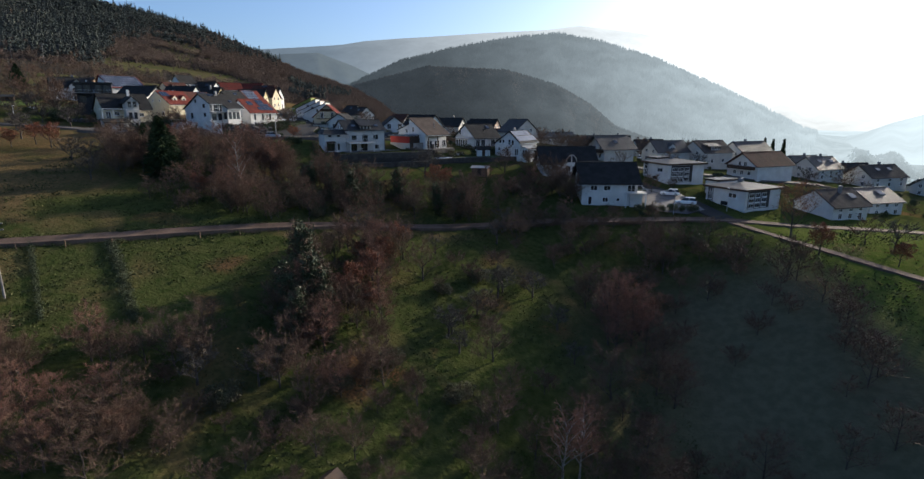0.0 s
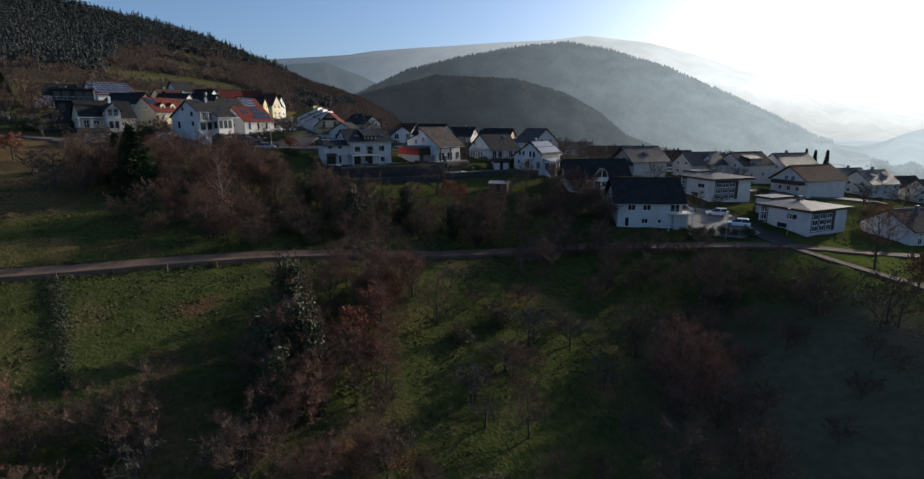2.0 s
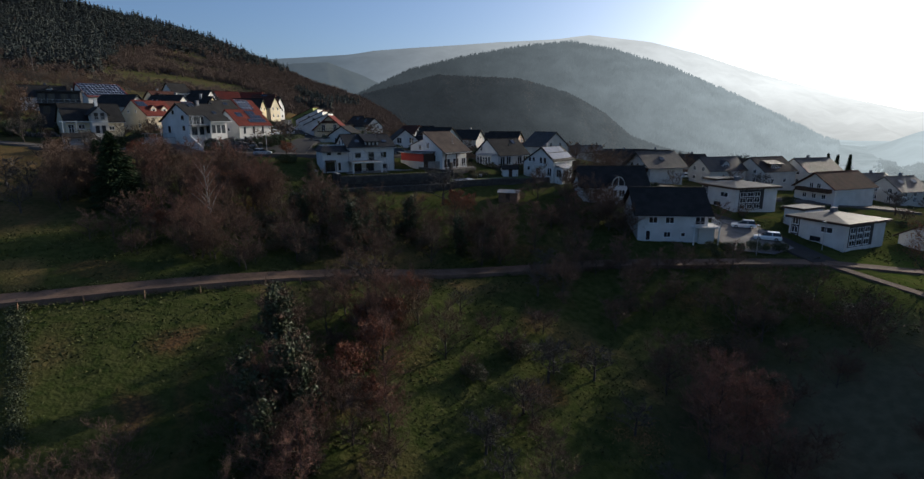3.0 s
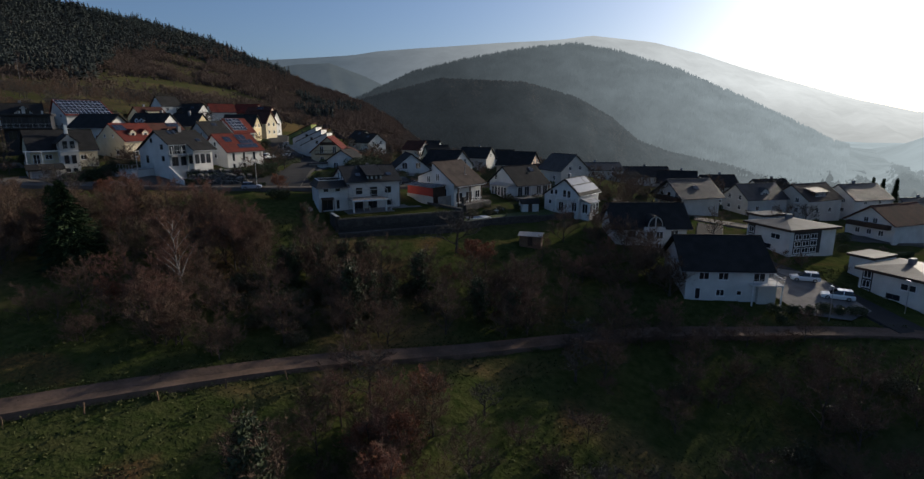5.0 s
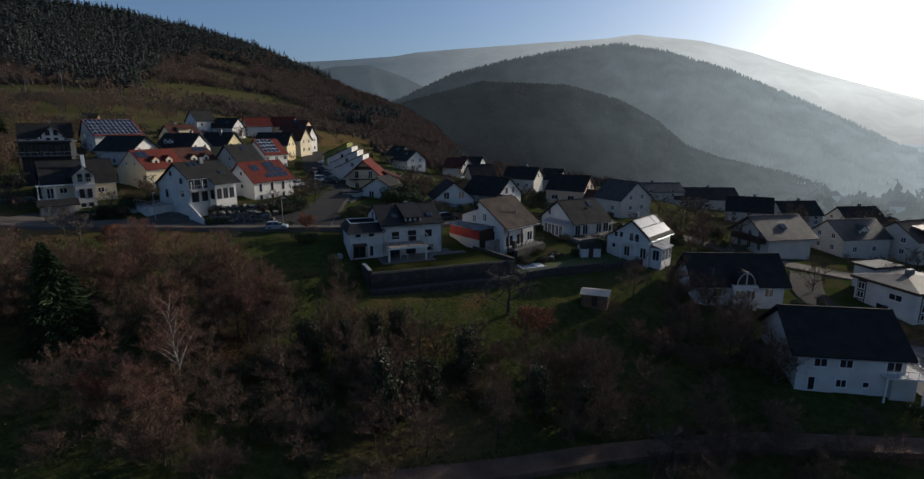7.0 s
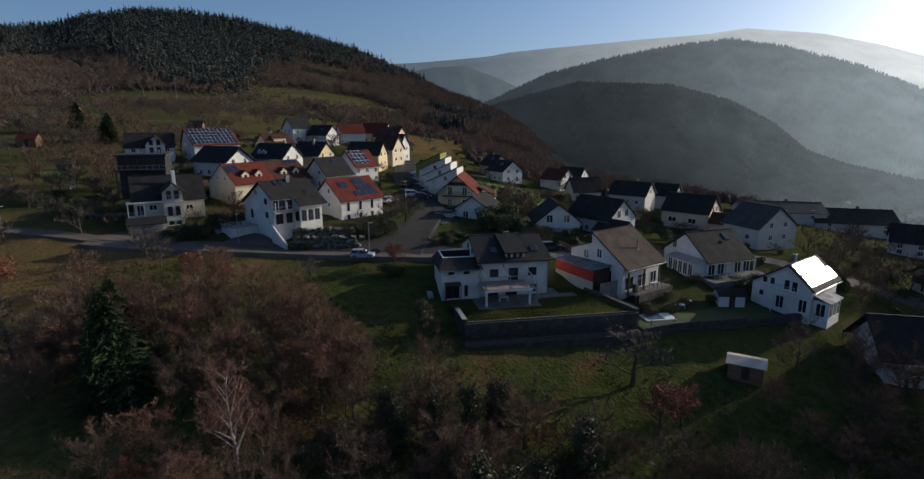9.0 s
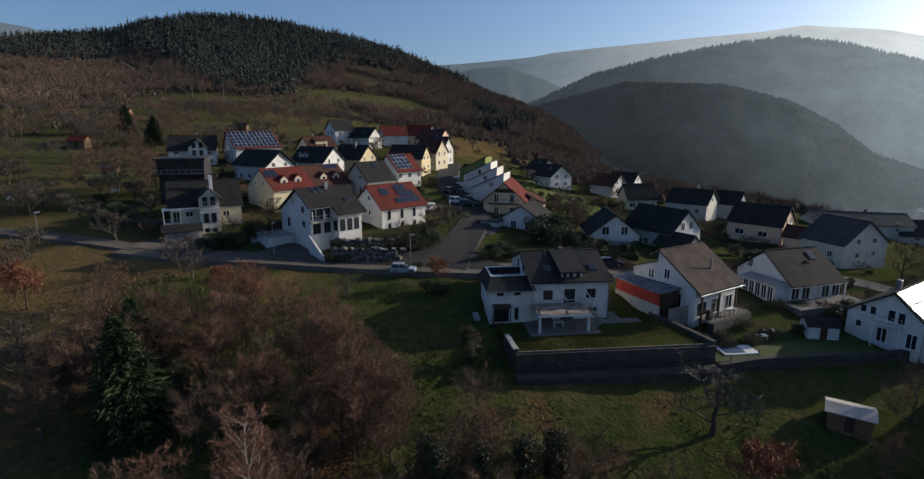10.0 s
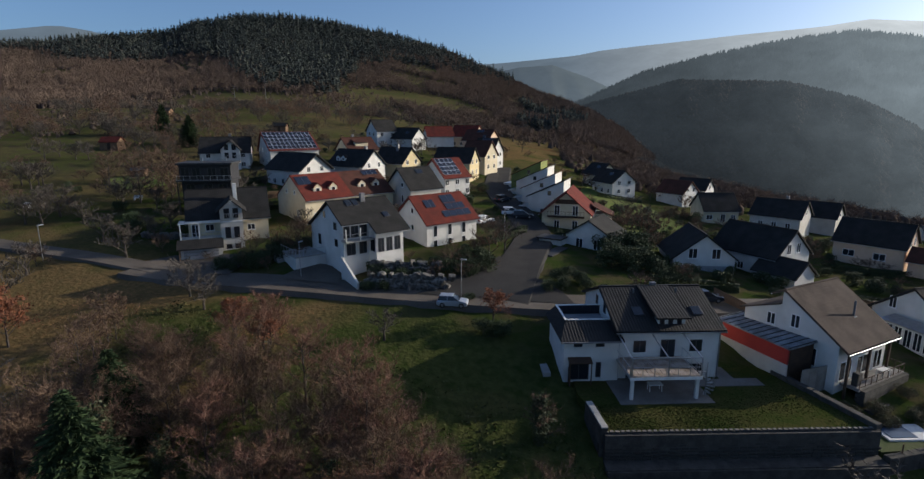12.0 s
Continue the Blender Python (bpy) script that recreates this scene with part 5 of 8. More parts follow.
h = house(-40.8, 190.5, 81, 7.5, 8.2, 3.0, 5.6, 23.4, "white", "roof_dark", windows=rows_of("l", (-1.6, 1.6), (1.5,), 1.3, 1.8), label="small white house with dark roof and flat annex")
block(h, "annex", -6.5, -3.5, 4.0, 8.0, -3, 2.2, "white")
block(h, "annex_roof", -6.9, -3.4, 3.8, 8.4, 2.2, 2.45, "roof_flat")
block(h, "lower_garage", -13.5, -7.0, 2.6, 6.6, -4, 1.0, "white")
block(h, "garage_roof", -13.8, -6.8, 2.4, 6.9, 1.0, 1.2, "roof_flat")
for cx, cy, r, wl, lab in ((-53.6, 273.5, -40, "cream", "cream house with dark roof on a green knoll"), (-47.6, 261, -44, "white", "white house with dark roof and dormer on a green knoll")):
    house(cx, cy, r, 9.6 if wl == "white" else 7.5, 8.2, 4.2, 7.4, ground_z(cx, cy), wl, "roof_dark", windows=rows_of("r", (-1.8, 1.8), (1.6, 4)) + rows_of("f", (-3, 0, 3), (1.6,)), skylights=(("f", 1, 0.6, 1.6, 1.2),), label=lab)

# white house with plain dark roof and corner balcony
h = house(34.4, 131.2, -3, 12.6, 11.8, 4.8, 9.0, 8.9, "white", "roof_dark", windows=[("f", -3.6, 3.7, 1.6, 1.2), ("f", -0.6, 3.7, 1.6, 1.2), ("f", -0.9, 1.0, 1.3, 1.1), ("f", -4.4, 0.8, 0.9, 1.9), ("f", 2.0, 1.0, 0.8, 0.8), ("l", -2.2, 3.7, 0.8, 1.2), ("l", 1.8, 3.7, 0.8, 1.2)], label="white house with plain dark roof and corner balcony", group="front houses", gable_over=0.9)
block(h, "balcony_slab", 3.4, 8.2, -7.3, -3.0, 2.5, 2.7, "white")
railing(h, (3.4, -7.25), (8.15, -7.25), 2.7, 0.95)
railing(h, (8.15, -7.25), (8.15, -3.0), 2.7, 0.95)
block(h, "balcony_base", 4.6, 7.4, -6.6, -3.2, -2, 2.5, "offwhite")
for px in (3.6, 8.0):
    block(h, "balcony_post", px - 0.09, px + 0.09, -7.2, -7.02, -2, 2.5, "trim")
# Flat dark board on the gable, put there for the recess's shade.
block(h, "balcony_recess", 5.9, 6.36, -5.6, -3.4, 2.7, 4.7, "dark_wood")
window(h, pose(4.9, -5.9, 3.9), 1.8, 2.0)
block(h, "fascia_board", 7.15, 7.2, -6.5, 6.5, 4.2, 4.5, "trim")

# white house with the arched gable window
h = house(28.3, 151, 3, 14, 9.4, 4.2, 8.2, 12.2, "white", "roof_dark", windows=[("f", -3.7, 2.9, 1.5, 1.4), ("f", 4.6, 2.9, 1.5, 1.4)], label="white house with dark roof and arched gable window", group="front houses", gable_over=1.0)
block(h, "bay", -1.6, 2.4, -5.6, -4.7, -3, 4.3, "white")
for u in (-0.5, 1.3):
    window(h, pose(u, -5.6, 2.8), 1.4, 1.5)
    window(h, pose(u, -5.6, 0.6), 1.2, 1.2)
arch = []
for i in range(13):
    t = math.pi * i / 12
    arch.append((0.4 - 1.5 * math.cos(t), 4.3 + 2.2 * math.sin(t)))
k = len(arch)
part("arched_gable", mesh_of("arched_gable", [(x, -5.6, z) for x, z in arch], [tuple(range(k))], M["offwhite"]), h, "pale rendered round-arched gable")
part("arch_roof", mesh_of("arch_roof", [(0.4 + (x - 0.4) * 1.08, -5.75, z + 0.06) for x, z in arch] + [(0.4 + (x - 0.4) * 1.08, -1.6, z + 0.06) for x, z in arch], [(i + 1, i, k + i, k + i + 1) for i in range(k - 1)], M["roof_dark"]), h)
for sx in (-1, 1):
    ring = [(0.4 + sx * 0.12, -5.64, 4.5)] + [(0.4 + sx * max(0.12, 1.3 * math.cos(math.pi / 2 * q / 6)), -5.64, 4.5 + 1.8 * math.sin(math.pi / 2 * q / 6)) for q in range(7)]
    part("arch_pane", mesh_of("arch_pane", ring, [tuple(range(8)) if sx > 0 else tuple(range(7, -1, -1))], M["glass"]), h)

h = house(48.5, 181.5, 17, 10.5, 11.4, 4.0, 7.7, 14.4, "offwhite", "roof_grey", windows=rows_of("l", (-3, 0, 3), (1.5, 4.0), 1.2, 1.5), label="pale house with a wide shallow roof and wooden balcony", skylights=(("f", 0, 0.45, 1.4, 1.6),), gable_over=1.2, over=0.9)
block(h, "balcony", -6.8, -5.2, -5.0, 4.0, 2.6, 3.7, "dark_wood", "dark wooden balcony")
h = house(70, 190, 14, 12, 10, 4, 7.4, 12.6, "offwhite", "roof_grey", windows=rows_of("l", (-2, 2), (1.6, 4.2)) + rows_of("f", (-3, 2), (1.6,)), label="pale house with grey-brown roof and dormer")
dormer(h, 0, -3.8, 4.4, 2.4, 1.3, 2.2, "roof_grey", "offwhite", 2, 0.8)
h = house(84.5, 190.5, 24, 13, 10.4, 4.4, 8, 12, "offwhite", "roof_brown", windows=rows_of("l", (-2, 2), (1.6, 4.2)) + rows_of("f", (-3, 2), (1.6,)), label="white house with a sunlit brown roof and dormer")
block(h, "wide_dormer", -3.4, 1.6, -4.2, -1.0, 4.8, 6.4, "dark_wood")
slab(h, "dormer_roof", [(-3.8, -4.8, 6.4), (2.0, -4.8, 6.4), (2.0, 0, 7.6), (-3.8, 0, 7.6)], 0.14, "roof_grey")
for u in (-2.2, -0.8, 0.6):
    window(h, pose(u, -4.2, 5.7), 1.1, 0.9)
house(101, 195.5, 16, 13, 11, 4.6, 8.2, 11.2, "white", "roof_grey", windows=rows_of("l", (-2, 2), (1.6, 4.2)) + rows_of("f", (-3, 2), (1.6, 4)), chimney=(-1, 0.4), label="white house with a grey roof")
h = house(92, 169.5, 22, 14.5, 11, 3.8, 7.4, 10.2, "white", "roof_rust", windows=rows_of("l", (-2.6, 0, 2.6), (1.5,)) + rows_of("l", (-1, 1), (4.2,)), label="white house with a broad brown roof", gable_over=1.0)
block(h, "balcony", -8.6, -7.2, -4.6, 4.6, 2.6, 3.6, "dark_wood", "dark wooden balcony")
h = house(86.5, 127, 17, 10.4, 10.4, 3.9, 6.9, 5.2, "white", "roof_brown", windows=rows_of("f", (-3, 0, 3), (1.5, 3.2)), chimney=(0.6, -1.4), skylights=(("f", 3, 0.5, 1.8, 1.8),), label="white house with a frosted grey-brown roof", over=0.9)
house(103.5, 138, 15, 10.4, 10, 4, 6.9, 4, "white", "roof_grey", windows=rows_of("f", (-3, 0, 3), (1.5, 3.4)), skylights=(("f", 1, 0.6, 1.8, 1.8),), label="white house with a frosted grey roof")
for cx, cy, r, L, W, top, tiles, lab in ((118, 182, 18, 11, 10, 7.4, "roof_grey", "white house with glinting skylights"), (136, 180, 16, 15, 10, 7.2, "roof_brown", "long white house with a frosted roof"), (152, 172, 14, 13, 10, 7, "roof_grey", "white house with a grey roof"), (131, 212, 12, 12, 10, 6.6, "roof_grey", "pale house with a dark grey roof"), (152, 222, 8, 26, 11, 7.6, "roof_dark", "long pale building with dark roof"), (112, 216, 14, 12, 9, 7, "roof_grey", "pale house with a grey roof"), (96, 232, 10, 12, 9, 7, "roof_dark", "pale house with a dark roof"), (78, 232, 8, 12, 9, 7.2, "roof_dark", "pale house with a dark roof"), (62, 226, -20, 12, 9, 7.6, "roof_dark", "pale house with a dark roof"), (60, 262, 0, 22, 14, 7, "roof_dark", "large dark-roofed village hall"), (40, 262, 4, 24, 12, 5.2, "roof_flat", "long hall with a pale sheet roof"), (170, 196, 10, 14, 10, 7, "roof_grey", "white house with a grey roof")):
    house(cx, cy, r, L, W, top * 0.52, top, ground_z(cx, cy), "offwhite", tiles, windows=rows_of("f", (-L / 3, 0, L / 3), (1.5, 3.0)) + rows_of("l", (-2, 2), (1.6, 3.8)), chimney=(L * 0.1, 0.5), skylights=(("f", -2, 0.6, 1.6, 1.4), ("f", 3, 0.6, 1.6, 1.4)) if "skylights" in lab or "frosted" in lab else (), label=lab, group="lower houses")


# two low modern houses with shallow hipped roofs and dark window fronts
def modern(cx, cy, base, rot, L, W, hgt, label):
    r = new("house")
    r.matrix_world = pose(cx, cy, base, 0, 0, rot)
    KEEP_OUT.append((cx, cy, 10.5))
    tagged(r, label, "house", "low modern houses")
    block(r, "wall", -L / 2, L / 2, -W / 2, W / 2, -4, hgt, "white")
    o, t = 0.7, hgt + 0.25
    v = [(-L / 2 - o, -W / 2 - o, t), (L / 2 + o, -W / 2 - o, t), (L / 2 + o, W / 2 + o, t), (-L / 2 - o, W / 2 + o, t), (-0.5, W * 0.1, t + 0.9), (0.9, W * 0.1, t + 0.9)]
    part("roof", mesh_of("roof", v, [(0, 1, 5, 4), (1, 2, 5), (2, 3, 4, 5), (3, 0, 4), (3, 2, 1, 0)], M["roof_flat"]), r, "frosted grey sheet roof")
    block(r, "fascia", -L / 2 - o + 0.03, L / 2 + o - 0.03, -W / 2 - o + 0.03, W / 2 + o - 0.03, hgt - 0.2, t - 0.01, "dark_wood", "dark fascia board")
    block(r, "chimney", -0.3, 0.9, W * 0.1 - 0.4, W * 0.1 + 0.4, t, t + 1.7, "chim", "", 0.04)
    block(r, "rear_wing", -0.6, L / 2 - 0.4, W / 2 + 0.75, W / 2 + 5, -4, hgt + 0.5, "white")
    block(r, "wing_fascia", -1.0, L / 2, W / 2 + 0.72, W / 2 + 5.4, hgt + 0.5, hgt + 0.85, "dark_wood")
    block(r, "wing_roof", -1.05, L / 2 + 0.05, W / 2 + 0.71, W / 2 + 5.45, hgt + 0.85, hgt + 0.95, "roof_flat")
    block(r, "window_front", -L / 2 + 0.9, L / 2 - 3.8, -W / 2 - 0.06, -W / 2 + 0.02, 0.1, hgt - 0.35, "black_clad", "dark panelled window front")
    for i in range(3):
        for j in range(3):
            window(r, pose(-L / 2 + 1.9 + i * (L - 6.4) / 2.6, -W / 2 - 0.07, 0.85 + j * (hgt - 1.0) / 2.9), 1.6, 1.0)
    window(r, pose(-L / 2, -W * 0.18, hgt * 0.66, 0, 0, -90), 2.2, 1.1)
    window(r, pose(-L / 2, 0, hgt * 0.2, 0, 0, -90), 2.0, 0.9, True)
    block(r, "stair_glazing", -L / 2 - 0.05, -L / 2 + 0.02, W / 2 - 2.0, W / 2 - 0.4, -0.5, hgt, "black_clad", "dark stair glazing")
    for j in range(3):
        window(r, pose(-L / 2 - 0.06, W / 2 - 1.2, 0.4 + j * 1.6, 0, 0, -90), 1.2, 1.2)
    return r


modern(58.4, 151.6, 11.2, 19, 11.6, 10.4, 4.9, "low white modern house with dark window front")
modern(67, 129.5, 8.0, 26, 12, 10.6, 4.4, "low white modern house with frosted hipped roof")

# the town on the valley floor, far off, haze painted into its walls and roofs
rng_v = random.Random(5)
for _ in range(46):
    a, r = rng_v.uniform(13, 46), 560 + 520 * rng_v.random() ** 0.8
    x, y = EYE0[0] + r * math.sin(radians(a)), EYE0[1] + r * math.cos(radians(a))
    zb = max(ground_z(x, y), float(ridge_height(a, r, VALLEY, 2400, 400, -44)))
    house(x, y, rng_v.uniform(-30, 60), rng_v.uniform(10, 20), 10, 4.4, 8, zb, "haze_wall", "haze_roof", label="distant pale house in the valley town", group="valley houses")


# ---- terraces, walls, cars, street furniture ----
def polygon_prism(name, pts, z0, z1, mat):
    n = len(pts)
    return mesh_of(name, [(x, y, z1) for x, y in pts] + [(x, y, z0) for x, y in pts], [tuple(range(n)), tuple(range(2 * n - 1, n - 1, -1))] + [(i, n + i, n + (i + 1) % n, (i + 1) % n) for i in range(n)], mat)


def stone_wall(a, b, z0, z1, label, courses, length=1.1, depth=0.5, mat="stone", seed=3, name="retaining_wall", cap=False):
    """A dry wall of single blocks in front of a core, from a to b."""
    rng = random.Random(seed)
    d = math.dist(a, b)
    root = new(name)
    root.matrix_world = pose(a[0], a[1], 0, 0, 0, math.degrees(math.atan2(b[1] - a[1], b[0] - a[0])))
    tagged(root, label, "wall", "garden walls")
    part("core", box_data("core", 0, d, -depth * 0.72, depth * 0.5, z0 - 2.5, z1 - 0.05, M[mat]), root)
    hgt = (z1 - z0) / courses
    shapes = [box_data("block", 0.0, length * k, -depth, 0.2, 0.02, hgt - 0.03, M[mat], 0.05) for k in (0.8, 1.0, 1.25)]
    for c in range(courses):
        x = -rng.random() * 0.4
        while x < d - 0.3:
            k = rng.randrange(3)
            ln = length * (0.8, 1.0, 1.25)[k]
            if x + ln > d + 0.25:
                break
            if x >= -0.4:
                part("block", shapes[k], root, at=pose(max(0, x), rng.uniform(-0.05, 0.05) + c * 0.04, z0 + c * hgt, rng.uniform(-1, 1), 0, rng.uniform(-0.6, 0.6)))
            x += ln + 0.04
    if cap:
        stone = box_data("coping_stone", 0, 0.34, -0.16, 0.16, 0, 0.13, M["boulder"], 0.02)
        for k in range(int(d / 0.48)):
            part("coping_stone", stone, root, at=pose(k * 0.48 + rng.uniform(0, 0.04), 0.1, z1, 0, 0, rng.uniform(-4, 4)))
    return root


# terrace of the white house: lawn above, two tiers of block wall in front
lawn = new("lawn_terrace", polygon_prism("lawn_terrace", [(-34.0, 143.0), (-32.4, 140.8), (-30.4, 137.2), (-8.6, 147.3), (-15.6, 155.6), (-22.0, 161.0), (-38.0, 152.5)], 10, 19.4, M["lawn"]))
tagged(lawn, "short green lawn on the raised garden terrace", "lawn", kind="structure")
stone_wall((-30.5, 137.0), (-8.4, 147.2), 17.0, 19.4, "grey block retaining wall below the lawn", 8, 0.8, seed=4, cap=True)
stone_wall((-29.9, 135.4), (-7.8, 145.6), 13.4, 17.0, "lower tier of the grey block retaining wall", 10, 0.8, seed=5)
ledge = new("wall_ledge", polygon_prism("wall_ledge", [(-30.5, 136.8), (-29.9, 135.2), (-7.7, 145.5), (-8.3, 147.1)], 12, 17.06, M["stone"]))
tagged(ledge, "gravel ledge between two wall tiers", "ledge", kind="structure")
stone_wall((-32.6, 141.0), (-30.5, 137.0), 16.2, 19.9, "short return of the retaining wall with pale coping", 7, seed=6)
cop = new("wall_coping", box_data("wall_coping", 0, 4.6, -0.3, 0.3, 19.88, 20.0, M["concrete"], 0.03))
cop.matrix_world = pose(-32.6, 141.0, 0, 0, 0, -62.3)
tagged(cop, "pale concrete wall coping", "coping")
stone_wall((-8.4, 147.2), (-15.8, 155.8), 17.2, 19.9, "grey garden boundary wall", 4, seed=7)
for a, b, z0, z1, text, courses, ln, seed in stone_walls:
    stone_wall(a, b, z0, z1, text, courses, ln, seed=seed)
# gardens of the next houses, on a dark wall
low_lawn = new("lawn_garden", polygon_prism("lawn_garden", [(-7.9, 147.2), (-3.3, 149.8), (6.9, 154.6), (12, 157.4), (9, 166), (2, 168), (-6, 160), (-11, 152.5)], 10, 17.25, M["lawn_sunlit"]))
tagged(low_lawn, "green garden lawn behind the dark wall", "lawn", kind="structure")
stone_wall((-7.8, 146.2), (-3.2, 149.6), 13.6, 17.5, "dark garden wall", 5, seed=8)
stone_wall((-3.2, 149.6), (7.0, 154.4), 13.2, 17.5, "dark garden wall", 5, seed=9)
stone_wall((7.0, 154.4), (21.0, 162.0), 12.4, 17.2, "dark garden wall below the white house", 6, seed=10)
for x, y in ((-6.4, 147.4), (-3.0, 150.0), (0.6, 151.8), (4.0, 153.4), (7.4, 155.0), (11.0, 157.0)):
    p = new("fence_post", box_data("fence_post", -0.05, 0.05, -0.05, 0.05, 17.2, 18.3, M["wood"]))
    p.location = (x, y, 0)
    tagged(p, "thin wooden fence post on the garden wall", "post", "garden fence posts")

# boulder walls in front of the upper houses
def boulder_mesh(seed):
    rng = random.Random(seed)
    bm = bmesh.new()
    bmesh.ops.create_cube(bm, size=0.95)
    bmesh.ops.subdivide_edges(bm, edges=bm.edges[:], cuts=1, use_grid_fill=True)
    for v in bm.verts:
        v.co = v.co.normalized() * 0.2 + v.co * 0.75
        v.co += Vector((rng.gauss(0, 0.07), rng.gauss(0, 0.07), rng.gauss(0, 0.07)))
    me = bpy.data.meshes.new("boulder")
    bm.to_mesh(me)
    bm.free()
    me.materials.append(M["boulder"])
    return me


BOULDERS = [boulder_mesh(k) for k in range(5)]
for (ax, ay), (bx, by), rows, lab in (((-65.2, 152.9), (-54.6, 157.5), 3, "rough boulder wall along the street"), ((-66.8, 156.4), (-58.0, 160.6), 3, "rough boulder wall below the shrubs"), ((-108, 153), (-101, 156), 1, "row of boulders beside the drive")):
    root = new("boulder_wall")
    root.matrix_world = pose(ax, ay, ground_z((ax + bx) / 2, (ay + by) / 2))
    tagged(root, lab, "wall", "boulder walls")
    rng = random.Random(int(ax * 10))
    n = round(math.dist((ax, ay), (bx, by)) / 0.8)
    for r in range(rows):
        for k in range(n):
            f = (k + 0.5 * r + rng.uniform(-0.3, 0.3)) / n
            x, y = (bx - ax) * f, (by - ay) * f
            if rng.random() < 0.12:
                continue
            part("boulder", rng.choice(BOULDERS), root, at=pose(x + rng.gauss(0, 0.1), y + r * 0.25, ground_z(ax + x, ay + y) - root.location.z + 0.3 + r * 0.66, rng.gauss(0, 14), rng.gauss(0, 14), rng.gauss(25, 16)) @ Matrix.Diagonal((rng.uniform(0.5, 1.5), rng.uniform(0.6, 1.3), rng.uniform(0.5, 1.4), 1)))


# ---- cars ----
def car(x, y, rot, paint, label, ln=4.4, hgt=1.62, base=None):
    root = new("car")
    root.matrix_world = pose(x, y, ground_z(x, y) + 0.2 if base is None else base, 0, 0, rot)
    tagged(root, label, "car", "parked cars")
    w = 0.88
    low = [(-0.5, 0.35), (-0.5, 0.78), (-0.46, 0.92), (0.2, 0.96), (0.46, 0.78), (0.5, 0.6), (0.5, 0.35), (0.42, 0.22), (-0.44, 0.22)]
    n = len(low)
    v = [(px * ln, s * (w if 0.3 < pz < 0.9 else w * 0.93), pz) for s in (-1, 1) for px, pz in low]
    f = [tuple(range(n - 1, -1, -1)), tuple(range(n, 2 * n))] + [(i, (i + 1) % n, n + (i + 1) % n, n + i) for i in range(n)]
    part("body", mesh_of("body", v, f, M[paint]), root)
    cab = [(-0.47, 0.93, 0.84), (-0.42, hgt - 0.1, 0.68), (-0.3, hgt, 0.64), (0.02, hgt - 0.03, 0.64), (0.24, 0.95, 0.82)]
    n = len(cab)
    v = [(px * ln, s * q, pz) for s in (-1, 1) for px, pz, q in cab]
    f = [tuple(range(n - 1, -1, -1)), tuple(range(n, 2 * n))] + [(i, (i + 1) % n, n + (i + 1) % n, n + i) for i in range(n)]
    part("glazing", mesh_of("glazing", v, f, M["car_glass"]), root, "dark car glazing")
    part("roof", box_data("roof", -0.415 * ln, 0.03 * ln, -0.66, 0.66, hgt - 0.07, hgt + 0.02, M[paint], 0.03), root)
    for s in (-1, 1):
        part("pillar", box_data("pillar", -0.16 * ln, -0.14 * ln, s * 0.78 - 0.04, s * 0.78 + 0.04, 0.9, hgt - 0.03, M[paint]), root)
    wheel_v, wheel_f = [], []
    tube(wheel_v, wheel_f, (0, -0.1, 0), (0, 0.1, 0), 0.33, 0.33, 14)
    wheel_f.append(tuple(range(13, -1, -1)))
    wheel_f.append(tuple(range(14, 28)))
    tyre = mesh_of("wheel", wheel_v, wheel_f, M["tyre"])
    rv, rf = [], []
    tube(rv, rf, (0, -0.115, 0), (0, 0.115, 0), 0.2, 0.2, 10)
    rf.append(tuple(range(9, -1, -1)))
    rf.append(tuple(range(10, 20)))
    rim = mesh_of("rim", rv, rf, M["metal"])
    for px in (-0.31, 0.31):
        for s in (-1, 1):
            wh = part("wheel", tyre, root, at=pose(px * ln, s * 0.8, 0.33))
            part("rim", rim, wh)
    for s in (-0.6, 0.6):
        part("headlight", box_data("headlight", 0.475 * ln, 0.5 * ln, s - 0.18, s + 0.18, 0.62, 0.76, M["trim"]), root, "clear headlight")
        part("tail_light", box_data("tail_light", -0.503 * ln, -0.49 * ln, s - 0.14, s + 0.14, 0.7, 0.9, M["red_wall"]), root, "red tail light")
    return root


def tube(verts, faces, a, b, ra, rb, sides=5):
    a, b = Vector(a), Vector(b)
    d = (b - a).normalized()
    u = d.orthogonal().normalized()
    w = d.cross(u)
    k = len(verts)
    for p, r in ((a, ra), (b, rb)):
        for i in range(sides):
            t = 2 * math.pi * i / sides
            q = p + u * math.cos(t) * r + w * math.sin(t) * r
            verts.append((q.x, q.y, q.z))
    for i in range(sides):
        j = (i + 1) % sides
        faces.append((k + i, k + j, k + sides + j, k + sides + i))


car(50.8, 132.6, 160, "car_white", "white estate car parked on the paved yard")
car(52.2, 126.0, 155, "car_white", "white estate car parked beside the drive", 4.6)
car(-52.3, 153.4, 15, "car_silver", "silver-blue hatchback parked at the kerb", 3.9, 1.5)
car(-60.4, 202.2, 20, "car_white", "white car parked before the terraced row")
car(-57.6, 201.0, 18, "car_dark", "dark car parked before the terraced row")
car(-62.2, 190.5, 70, "car_white", "pale car parked in the side street")
car(-66.5, 214, 70, "car_dark", "dark car parked in the side street")
car(-22.5, 170.5, 30, "car_dark", "dark car parked behind the white house")
car(66, 200, 10, "car_white", "pale car parked among the lower houses")


